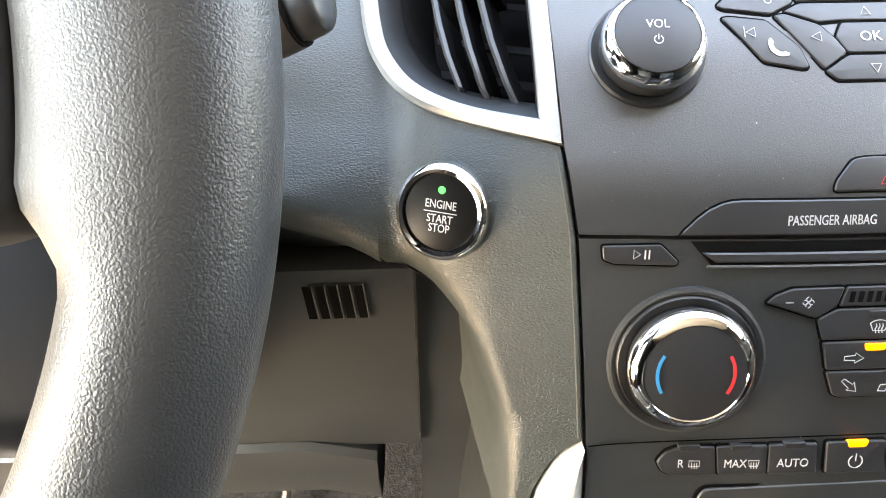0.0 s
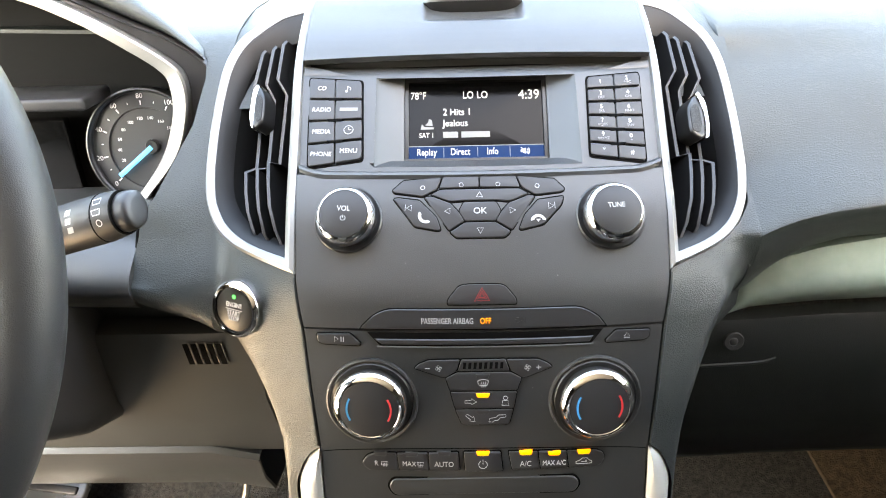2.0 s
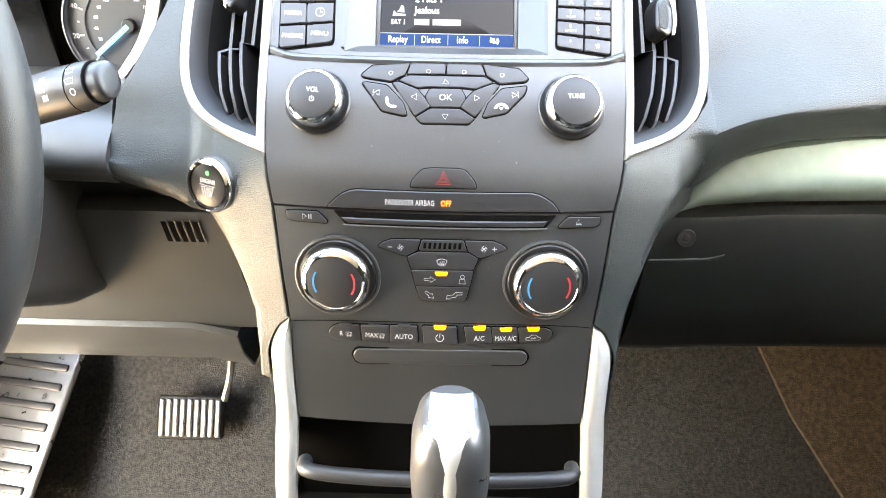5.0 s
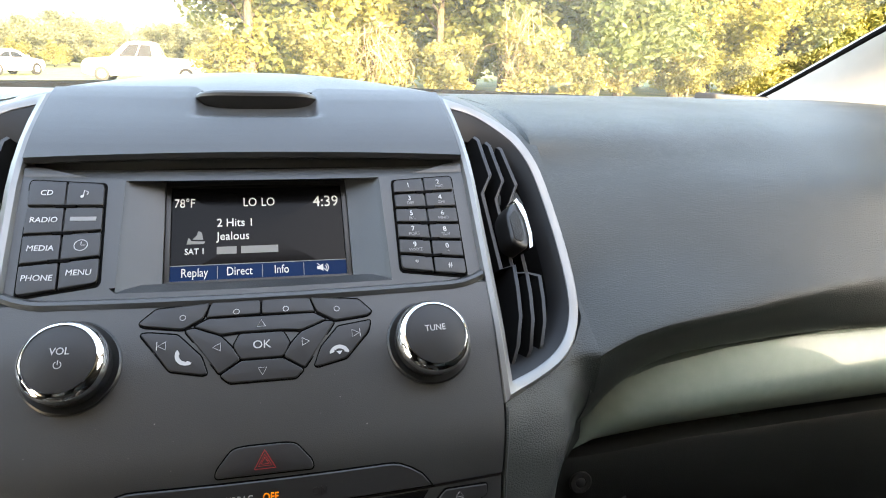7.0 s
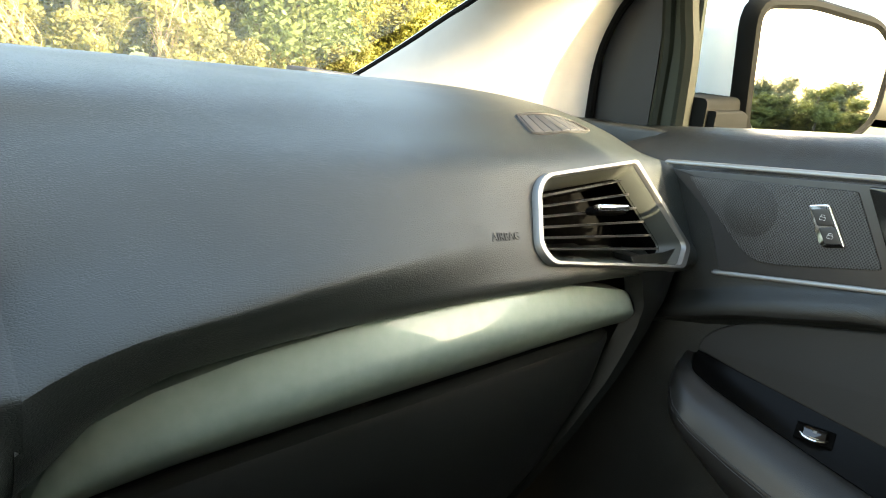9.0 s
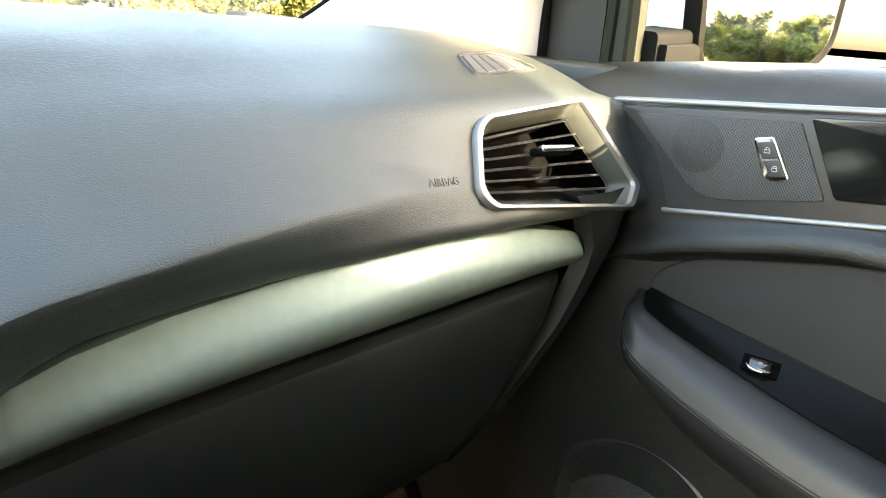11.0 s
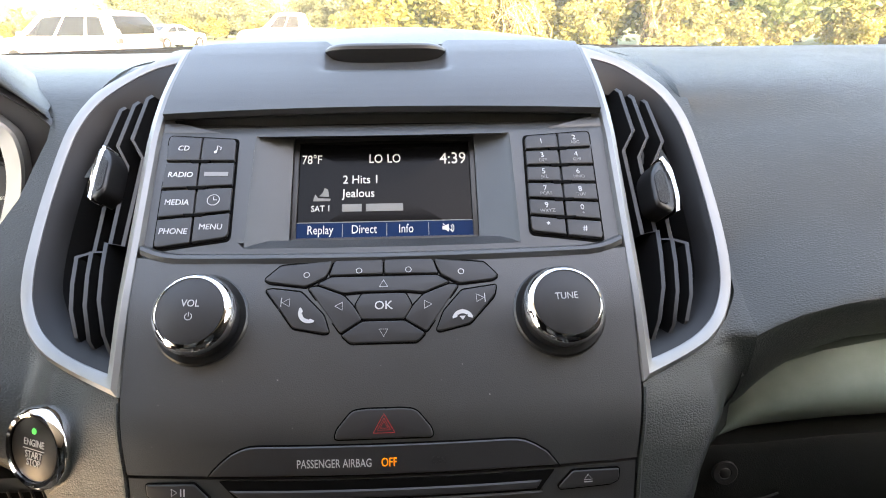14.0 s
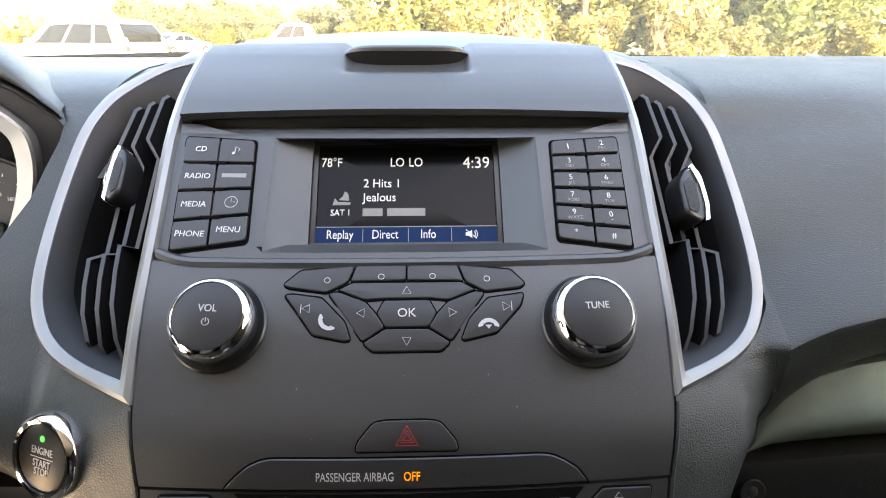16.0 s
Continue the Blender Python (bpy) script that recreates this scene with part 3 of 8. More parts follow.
def keypad(quad, rows, legends, size, gapf):
    for r in range(rows):
        for c in range(2):
            g = 0.0005
            poly = [bil(quad, c / 2, r / rows), bil(quad, (c + 1) / 2, r / rows), bil(quad, (c + 1) / 2, (r + 1) / rows), bil(quad, c / 2, (r + 1) / rows)]
            cen = sum(poly, Vector((0, 0))) / 4
            rad = [0.0004] * 4
            if r == 0:
                rad[c] = 0.0022
            if r == rows - 1:
                rad[3 - c] = 0.0022
            p = rounded(inset(poly, g), rad, 3)
            b = part("key", plate(p, face, -0.006, -0.0006, 0.0005), M_BUTTON, stack)
            m = face_frame(cen.x, cen.y, -0.00055)
            text = legends[r][c]
            if text == "note":
                stroke([(-0.0008, -0.0016), (-0.0008, 0.0022), (0.0014, 0.0008), (0.0008, -0.0006)], 0.0004, m, M_WHITE, b)
                patch(arc(-0.0014, -0.0017, 0.0008, 0, 340, 8), m, M_WHITE, b)
            elif text == "clock":
                stroke(arc(0, 0, 0.0030, 0, 360, 18), 0.0003, m, M_WHITE, b)
                stroke([(0, 0.002), (0, 0), (0.0018, 0)], 0.0003, m, M_WHITE, b)
            elif text == "bar":
                patch([(-0.0060, -0.0012), (0.0060, -0.0012), (0.0060, 0.0012), (-0.0060, 0.0012)], m, M_GREY, b)
            else:
                lines = text.split("|")
                letters(lines[0], size, m @ Matrix.Translation((0, 0.0012 if len(lines) > 1 else 0, 0)), M_WHITE, b, squeeze=0.95)
                if len(lines) > 1:
                    letters(lines[1], size * 0.62, m @ Matrix.Translation((0, -0.0020, 0)), M_GREY, b, squeeze=0.95)
            if r < rows - 1 and c == 0:
                cx = bil(quad, 0.5, (r + 1) / rows)
                part("key_notch", plate(rounded([Vector((cx.x - 0.0055, cx.y + 0.0006)), Vector((cx.x + 0.0055, cx.y + 0.0006)), Vector((cx.x + 0.0042, cx.y - 0.0007)), Vector((cx.x - 0.0042, cx.y - 0.0007))], 0.0004), face, -0.004, -0.0004, 0.0002), M_GAP, stack)
    p = rounded(inset([Vector(q) for q in quad], -0.0007), 0.0026, 4)
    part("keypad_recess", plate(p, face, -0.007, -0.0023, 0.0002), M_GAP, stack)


keypad(((-0.1116, 1.2168), (-0.0754, 1.2152), (-0.0737, 1.1747), (-0.1094, 1.1705)), 4, (("CD", "note"), ("RADIO", "bar"), ("MEDIA", "clock"), ("PHONE", "MENU")), 0.0044, 0)
keypad(((0.0725, 1.2146), (0.1080, 1.2160), (0.1062, 1.1703), (0.0706, 1.1746)), 6, (("1", "2|ABC"), ("3|DEF", "4|GHI"), ("5|JKL", "6|MNO"), ("7|PQRS", "8|TUV"), ("9|WXYZ", "0|+"), ("*", "#")), 0.0043, 0)

# audio cluster of keys under the screen
CLUSTER = {
    "soft1": ((-0.0541, 1.1593), (-0.0470, 1.1640), (-0.0232, 1.1656), (-0.0262, 1.1600), (-0.0350, 1.1566), (-0.052, 1.1582)),
    "soft2": ((-0.0224, 1.1656), (-0.0004, 1.1658), (-0.0004, 1.1606), (-0.0247, 1.1603)),
    "soft3": ((0.0004, 1.1658), (0.0225, 1.1656), (0.0250, 1.1602), (0.0004, 1.1606)),
    "soft4": ((0.0233, 1.1656), (0.0465, 1.1637), (0.0526, 1.1588), (0.0500, 1.1575), (0.0345, 1.1565), (0.0262, 1.1600)),
    "up": ((-0.0238, 1.1598), (0.0242, 1.1598), (0.0300, 1.1572), (0.0183, 1.1538), (0.0110, 1.1545), (-0.0110, 1.1545), (-0.0180, 1.1540), (-0.0300, 1.1574)),
    "left": ((-0.0340, 1.1562), (-0.0300, 1.1568), (-0.0180, 1.1534), (-0.0135, 1.1497), (-0.0096, 1.1450), (-0.0188, 1.1402)),
    "ok": ((-0.0128, 1.1497), (-0.0098, 1.1539), (0.0098, 1.1539), (0.0128, 1.1497), (0.0094, 1.1449), (-0.0094, 1.1449)),
    "right": ((0.0340, 1.1560), (0.0300, 1.1566), (0.0180, 1.1532), (0.0135, 1.1497), (0.0096, 1.1450), (0.0190, 1.1402)),
    "down": ((-0.0185, 1.1396), (-0.0092, 1.1443), (0.0092, 1.1443), (0.0185, 1.1396), (0.0148, 1.1368), (-0.0145, 1.1368)),
    "prev": ((-0.0532, 1.1556), (-0.0500, 1.1560), (-0.0370, 1.1548), (-0.0266, 1.1468), (-0.0240, 1.1407), (-0.0262, 1.1403), (-0.0400, 1.1424)),
    "next": ((0.0515, 1.1556), (0.0500, 1.1517), (0.0385, 1.1425), (0.0250, 1.1402), (0.0236, 1.1407), (0.0270, 1.1472), (0.0355, 1.1542)),
}
TRI = {"up": (0, 1.1569, 0), "down": (0, 1.1405, 180), "left": (-0.0195, 1.1497, 90), "right": (0.0195, 1.1496, -90)}
for key, poly in CLUSTER.items():
    b = face_button(poly, "key", 0.0012, 0.0009)
    if key.startswith("soft"):
        cx = {"soft1": -0.0350, "soft2": -0.0112, "soft3": 0.0114, "soft4": 0.0355}[key]
        stroke(arc(0, 0, 0.0013, 0, 360, 12), 0.00025, face_frame(cx, 1.1618 if abs(cx) < 0.03 else 1.1606, 0.00092), M_WHITE, b)
    elif key in TRI:
        x, z, a = TRI[key]
        stroke([(0, 0.0022), (-0.0019, -0.0012), (0.0019, -0.0012)], 0.00028, face_frame(x, z, 0.00092) @ Matrix.Rotation(radians(a), 4, "Z"), M_WHITE, b, closed=True)
    elif key == "ok":
        letters("OK", 0.0056, face_frame(0, 1.1496, 0.00092), M_WHITE, b)
    else:
        s = -1 if key == "prev" else 1
        m = face_frame(s * 0.0435, 1.1512, 0.00092)
        stroke([(s * 0.0018, 0), (-s * 0.0016, 0.0019), (-s * 0.0016, -0.0019)], 0.00025, m, M_WHITE, b, closed=True)
        stroke([(s * 0.0022, 0.0022), (s * 0.0022, -0.0020)], 0.00028, m, M_WHITE, b)
        m = face_frame(s * 0.0352, 1.1460, 0.00092) @ Matrix.Rotation(radians(-45 if key == "prev" else 0), 4, "Z")
        hs = arc(0, -0.0030, 0.0048, 35, 145, 10) + [(-0.0046, -0.0014), (-0.0044, -0.0022), (-0.0024, -0.0016), (-0.0022, -0.0002)] + arc(0, -0.0030, 0.0030, 130, 50, 8) + [(0.0022, -0.0002), (0.0024, -0.0016), (0.0044, -0.0022), (0.0046, -0.0014)]
        patch(hs, m @ (Matrix.Rotation(radians(180), 4, "Z") if key == "prev" else Matrix.Identity(4)), M_WHITE, b)
        if key == "next":
            patch([(-0.0014, -0.0012), (0.0014, -0.0012), (0, -0.0030)], m, M_WHITE, b)

# hazard switch and airbag lamp panel
hz = face_button(((-0.0208, 1.1046), (-0.0200, 1.1078), (-0.0136, 1.1142), (-0.0080, 1.1148), (0.0080, 1.1148), (0.0136, 1.1142), (0.0200, 1.1078), (0.0206, 1.1046)), "hazard_switch", 0.0022, 0.0009)
for k, w in ((1.0, 0.0004), (0.62, 0.0003), (0.36, 0.0003)):
    stroke([(0, 0.0048 * k), (-0.0045 * k, -0.0030 * k), (0.0045 * k, -0.0030 * k)], w, face_frame(0.0, 1.1092, 0.00092), M_RED, hz, closed=True)
AIRBAG_PANEL = ((-0.0735, 1.0906), (-0.0722, 1.0922), (-0.0680, 1.0962), (-0.0640, 1.0992), (-0.0595, 1.1012), (-0.0560, 1.1020), (-0.0520, 1.1022), (0.0520, 1.1022), (0.0560, 1.1020), (0.0595, 1.1013), (0.0640, 1.0993), (0.0690, 1.0962), (0.0722, 1.0924), (0.0735, 1.0906))
part("panel_gap", wide_piece(AIRBAG_PANEL, -0.004, 0.0003, 0.0007, 0.0001), M_GAP, stack)
ap = part("airbag_lamp_panel", wide_piece(AIRBAG_PANEL, -0.004, 0.0008, 0.0, 0.0005), M_BUTTON, stack)
letters("PASSENGER AIRBAG", 0.0050, face_frame(-0.0210, 1.0953, 0.00082), M_WHITE, ap, squeeze=0.70)
letters("OFF", 0.0052, face_frame(0.0019, 1.0953, 0.00082), M_AMBER, ap, squeeze=0.74, label="lit amber lettering")
letters("ON", 0.0050, face_frame(0.0228, 1.0953, 0.00082), M_BLACK, ap, squeeze=0.8)

# disc slot with play and eject keys
slot = part("disc_slot", wide_piece(((-0.0695, 1.0884), (0.0720, 1.0884), (0.0655, 1.0802), (-0.0620, 1.0802)), -0.004, 0.0002, 0.0, 0.0001), M_GAP, stack, "dark disc slot")
part("slot_flap", wide_piece(((-0.0655, 1.0846), (0.0665, 1.0846), (0.0640, 1.0812), (-0.0605, 1.0812)), -0.004, 0.0009, 0.0, 0.0006), M_BUTTON, stack)
part("slot_lip", tube([face(x, 1.0797 + 0.0 * x, 0.0004) for x in np.linspace(-0.0635, 0.0665, 12)], 0.0007, 6), M_PLASTIC, stack)
for s in (-1, 1):
    k = face_button(((s * 0.1005, 1.0868), (s * 0.1000, 1.0820), (s * 0.0962, 1.0806), (s * 0.0745, 1.0802), (s * 0.0738, 1.0815), (s * 0.0800, 1.0874)), "play_key" if s < 0 else "eject_key", 0.001, 0.0010)
    m = face_frame(s * 0.0865, 1.0840, 0.00102)
    if s < 0:
        stroke([(-0.0030, 0.0016), (-0.0030, -0.0016), (-0.0006, 0)], 0.00025, m, M_WHITE, k, closed=True)
        stroke([(0.0010, 0.0016), (0.0010, -0.0016)], 0.0005, m, M_WHITE, k)
        stroke([(0.0024, 0.0016), (0.0024, -0.0016)], 0.0005, m, M_WHITE, k)
    else:
        stroke([(0, 0.0017), (-0.0018, -0.0006), (0.0018, -0.0006)], 0.00025, m, M_WHITE, k, closed=True)
        stroke([(-0.0018, -0.0015), (0.0018, -0.0015)], 0.0004, m, M_WHITE, k)


# ---- knobs ----
def big_knob(name, x, z, r, height, skirt, parent, label):
    m = face_frame(x, z)
    k = part(name, lathe(((r - 0.001, 0), (r - 0.0010, height * 0.35), (r * 0.98, height * 0.62)), m), M_KNOB, parent, label)
    part("skirt", lathe(((skirt, -0.002), (skirt, 0.0004), (skirt - 0.0008, 0.0012), (skirt - 0.0022, 0.0008), (r - 0.0005, 0.0006)), m), M_BLACK, k)
    part("chrome_ring", lathe(((r * 0.985, height * 0.50), (r * 1.01, height * 0.58), (r * 0.995, height * 0.74), (r * 0.93, height * 0.90), (r * 0.86, height * 1.00), (r * 0.82, height * 1.03), (r * 0.80, height * 0.99)), m), M_CHROME, k, "polished chrome ring")
    part("cap", lathe(((r * 0.81, height * 0.95), (r * 0.80, height * 1.0), (r * 0.77, height * 1.02), (0, height * 1.045)), m), M_KNOB, k)
    return k, m


vk, m = big_knob("volume_knob", -0.0811, 1.1457, 0.0182, 0.0135, 0.0212, stack, "black volume knob with chrome ring")
m = m @ Matrix.Translation((0, 0, 0.0141))
letters("VOL", 0.0045, m @ Matrix.Translation((0, 0.0030, 0)), M_WHITE, vk, squeeze=0.92)
stroke(arc(0, -0.0028, 0.0015, 120, 420, 14), 0.0003, m, M_WHITE, vk)
stroke([(0, -0.0028), (0, -0.0008)], 0.0003, m, M_WHITE, vk)
tk, m = big_knob("tuning_knob", 0.0796, 1.1454, 0.0182, 0.0135, 0.0212, stack, "black tuning knob with chrome ring")
letters("TUNE", 0.0043, m @ Matrix.Translation((0, 0.0026, 0.0141)), M_WHITE, tk, squeeze=0.92)

for s in (-1, 1):
    k, m = big_knob("temperature_knob", s * 0.0686, 1.0450, 0.0226, 0.0105, 0.0258, stack, "black temperature knob with chrome ring")
    part("dish_rim", lathe(((0.0288, -0.001), (0.0285, 0.0010), (0.0275, 0.0014), (0.0260, 0.0004), (0.0255, -0.002)), m), M_PLASTIC, stack)
    mm = m @ Matrix.Translation((0, 0, 0.0110))
    stroke(arc(0, 0, 0.0135, 148, 212, 12), 0.0012, mm, M_BLUE, k, "cold_mark")
    stroke(arc(0, 0, 0.0135, -32, 32, 12), 0.0012, mm, M_RED, k, "hot_mark")

# ---- fan and airflow keys ----
FLOW = {
    "fan_minus": ((-0.0415, 1.0668), (-0.0385, 1.0695), (-0.0325, 1.0718), (-0.0139, 1.0722), (-0.0162, 1.0652), (-0.0232, 1.0612), (-0.0260, 1.0618)),
    "fan_bar": ((-0.0130, 1.0722), (0.0136, 1.0722), (0.0160, 1.0652), (-0.0152, 1.0652)),
    "fan_plus": ((0.0145, 1.0722), (0.0330, 1.0718), (0.0390, 1.0693), (0.0418, 1.0668), (0.0265, 1.0612), (0.0240, 1.0608), (0.0170, 1.0650)),
    "defrost": ((-0.0225, 1.0607), (-0.0155, 1.0643), (0.0162, 1.0643), (0.0234, 1.0605), (0.0205, 1.0530), (-0.0200, 1.0530)),
    "face_flow": ((-0.0198, 1.0522), (0.0205, 1.0522), (0.0186, 1.0416), (-0.0172, 1.0416)),
    "foot_flow": ((-0.0170, 1.0408), (0.0184, 1.0408), (0.0160, 1.0316), (0.0140, 1.0306), (-0.0110, 1.0306), (-0.0135, 1.0316)),
}
for key, poly in FLOW.items():
    b = face_button(poly, "climate_key", 0.0010, 0.0012)
    if key.startswith("fan_") and key != "fan_bar":
        s = -1 if key == "fan_minus" else 1
        m = face_frame(s * 0.0268, 1.0670, 0.00122)
        for a in (0, 90, 180, 270):
            stroke(arc(0.0011 * math.cos(radians(a)), 0.0011 * math.sin(radians(a)), 0.0009, a, a + 300, 8), 0.00028, m, M_WHITE, b)
        stroke([(s * 0.0068 - 0.0014, 0), (s * 0.0068 + 0.0014, 0)], 0.0004, m, M_WHITE, b)
        if s > 0:
            stroke([(0.0068, 0.0014), (0.0068, -0.0014)], 0.0004, m, M_WHITE, b)
    elif key == "fan_bar":
        for i in range(8):
            x = -0.0112 + i * 0.0032
            patch([(-0.0010, -0.0020), (0.0008, -0.0020), (0.0012, 0.0020), (-0.0006, 0.0020)], face_frame(x, 1.0687, 0.00122), M_GAP, b, "fan_speed_lamp")
    elif key == "defrost":
        m = face_frame(0.0, 1.0578, 0.00122)
        stroke([(-0.0034, 0.0012), (-0.0022, -0.0016), (0.0022, -0.0016), (0.0034, 0.0012)] + arc(0, -0.003, 0.0054, 52, 128, 6), 0.0003, m, M_WHITE, b, closed=True)
        for x in (-0.0012, 0, 0.0012):
            stroke([(x, 0.0010), (x + 0.0003, 0.0), (x - 0.0002, -0.0012), (x + 0.0002, -0.0026)], 0.0003, m, M_WHITE, b)
    else:
        zc = 1.0462 if key == "face_flow" else 1.0352
        m = face_frame(-0.0075, zc, 0.00122) @ Matrix.Rotation(radians(0 if key == "face_flow" else -40), 4, "Z")
        stroke([(-0.0038, 0.0006), (0.0002, 0.0010), (0.0002, 0.0020), (0.0034, -0.0002), (0.0002, -0.0020), (0.0002, -0.0010), (-0.0038, -0.0008)], 0.0003, m, M_WHITE, b, closed=True)
        m = face_frame(0.0135 if key == "face_flow" else 0.0085, zc, 0.00122)
        if key == "face_flow":
            stroke(arc(0, 0.0022, 0.0013, 0, 360, 10), 0.0003, m, M_WHITE, b)
            stroke([(-0.0016, 0.0006), (0.0014, 0.0006), (0.0020, -0.0026), (-0.0022, -0.0026)], 0.0003, m, M_WHITE, b, closed=True)
        else:
            stroke([(-0.0052, -0.0024), (-0.0046, 0.0000), (-0.0010, 0.0004), (0.0008, 0.0022), (0.0054, 0.0022), (0.0050, 0.0006), (0.0020, 0.0004), (0.0006, -0.0014), (-0.0022, -0.0018), (-0.0024, -0.0026)], 0.0003, m, M_WHITE, b, closed=True)


def lamp_mark(x, z, lit):
    p = rounded([Vector((x - 0.0044, z + 0.0014)), Vector((x + 0.0044, z + 0.0014)), Vector((x + 0.0034, z - 0.0014)), Vector((x - 0.0034, z - 0.0014))], 0.0008)
    part("indicator_lamp", plate(p, face, -0.002, 0.0016, 0.0004), M_AMBER if lit else M_KNOB, stack, "lit amber indicator" if lit else "")


lamp_mark(-0.0002, 1.0502, True)
lamp_mark(-0.0002, 1.0622, False)
lamp_mark(-0.0002, 1.0395, False)

# ---- row of seven climate keys and the small drawer ----
ROW = (
    ((-0.0765, 1.0045), (-0.0735, 1.0085), (-0.0690, 1.0104), (-0.0550, 1.0108), (-0.0537, 0.9992), (-0.0715, 0.9988), (-0.0748, 1.0008)),
    ((-0.0544, 1.0108), (-0.0350, 1.0114), (-0.0346, 0.9994), (-0.0530, 0.9992)),
    ((-0.0344, 1.0114), (-0.0160, 1.0118), (-0.0152, 0.9996), (-0.0340, 0.9994)),
    ((-0.0124, 1.0120), (0.0106, 1.0120), (0.0118, 0.9990), (-0.0116, 0.9990)),
    ((0.0156, 1.0120), (0.0336, 1.0118), (0.0352, 0.9998), (0.0178, 0.9998)),
    ((0.0342, 1.0118), (0.0516, 1.0116), (0.0530, 1.0000), (0.0358, 0.9998)),
    ((0.0522, 1.0116), (0.0705, 1.0110), (0.0745, 1.0092), (0.0758, 1.0062), (0.0735, 1.0016), (0.0700, 1.0002), (0.0536, 1.0000)),
)
CAPS = ("R", "MAX", "AUTO", "power", "A/C", "MAX A/C", "car")
for poly, text, cx, lit in zip(ROW, CAPS, (-0.0648, -0.0450, -0.0248, -0.0005, 0.0262, 0.0440, 0.0625), (0, 0, 0, 1, 1, 1, 1)):
    b = face_button(poly, "climate_key", 0.0010, 0.0014)
    m = face_frame(cx, 1.0038, 0.00142)
    if text == "power":
        stroke(arc(0, 0, 0.0027, 120, 420, 16), 0.0004, m, M_WHITE, b)
        stroke([(0, 0.0002), (0, 0.0034)], 0.0004, m, M_WHITE, b)
    elif text == "car":
        stroke([(-0.0050, -0.0008), (-0.0046, 0.0006), (-0.0026, 0.0010), (-0.0010, 0.0026), (0.0020, 0.0026), (0.0036, 0.0010), (0.0050, 0.0004), (0.0050, -0.0010), (0.0034, -0.0012), (-0.0036, -0.0012)], 0.0003, m, M_WHITE, b, closed=True)
        stroke([(-0.0016, 0.0002), (0.0022, 0.0002), (0.0010, 0.0010)], 0.0003, m, M_WHITE, b)
    elif text in ("R", "MAX"):
        letters(text, 0.0048, m @ Matrix.Translation((-0.0028 if text == "R" else -0.0018, 0, 0)), M_WHITE, b, squeeze=0.85)
        mm = m @ Matrix.Translation((0.0024 if text == "R" else 0.0052, 0, 0))
        stroke([(-0.0020, 0.0014), (0.0020, 0.0014), (0.0016 if text == "MAX" else 0.0020, -0.0010), (-0.0016 if text == "MAX" else -0.0020, -0.0010)], 0.00025, mm, M_WHITE, b, closed=True)
        for x in (-0.0010, 0, 0.0010):
            stroke([(x, 0.0006), (x + 0.0002, -0.0020)], 0.00025, mm, M_WHITE, b)
    else:
        letters(text, 0.0050, m, M_WHITE, b, squeeze=0.72 if len(text) > 5 else 0.88)
    lamp_mark(cx, 1.0103 + (0.0008 if abs(cx) < 0.03 else 0), lit)
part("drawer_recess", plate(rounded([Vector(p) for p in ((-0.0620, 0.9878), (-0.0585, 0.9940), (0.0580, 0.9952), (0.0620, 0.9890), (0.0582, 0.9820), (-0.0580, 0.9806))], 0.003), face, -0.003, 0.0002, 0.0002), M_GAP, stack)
part("drawer_front", plate(rounded([Vector(p) for p in ((-0.0606, 0.9878), (-0.0575, 0.9930), (0.0570, 0.9942), (0.0606, 0.9890), (0.0572, 0.9830), (-0.0570, 0.9816))], 0.003), face, -0.003, 0.0012, 0.0008), M_PLASTIC, stack)
# curved joint above the key row
joint = [[face(x, 1.0092 + 0.0052 * (1 - (x / 0.104) ** 2) ** 0.6 + d, 0.0004) for x in np.linspace(-0.1025, 0.1025, 40)] for d in (-0.0003, 0.0003)]
part("joint_line", loft(joint), M_GAP, stack)


# ---- pale blades beside the lower stack ----
for s in (-1, 1):
    zs = np.linspace(0.80, 1.0095, 26)
    rows = []
    for z in zs:
        k = (1.0095 - z) / 0.21
        xi = edge(max(z, 0.86)) + 0.0012 + 0.03 * max(0.0, 0.93 - z)
        xo = xi + 0.0185 * min(1.0, (k * 7) ** 0.5 + 0.02)
        yb = prof(max(z, 0.9)) + 0.006 - 0.25 * max(0.0, 0.92 - z)
        row = []
        for u in np.linspace(0, 1, 9):
            row.append(Vector((s * (xi + (xo - xi) * u), yb - 0.004 * math.sin(min(1, u * 3) * math.pi / 2) + 0.016 * u ** 3, z)))
        row.append(row[-1] + Vector((s * 0.001, 0.02, 0)))
        row.insert(0, row[0] + Vector((0, 0.008, 0)))
        rows.append(row)
    part("side_blade", loft(rows), M_SOFTSILVER, stack, "satin silver side blade")


# ---- air vents beside the screen ----
VENT_OUT = ((0.1172, 1.2545), (0.1405, 1.2466), (0.1605, 1.2362), (0.1700, 1.2265), (0.1765, 1.2100), (0.1797, 1.1830), (0.1800, 1.1610), (0.1778, 1.1440), (0.1737, 1.1345), (0.1667, 1.1270), (0.1557, 1.1222), (0.1390, 1.1200), (0.1138, 1.1188))
VENT_IN = ((0.1232, 1.2480), (0.1390, 1.2434), (0.1555, 1.2325), (0.1640, 1.2232), (0.1697, 1.2080), (0.1727, 1.1830), (0.1727, 1.1610), (0.1706, 1.1460), (0.1672, 1.1384), (0.1607, 1.1318), (0.1510, 1.1278), (0.1380, 1.1258), (0.1205, 1.1255))


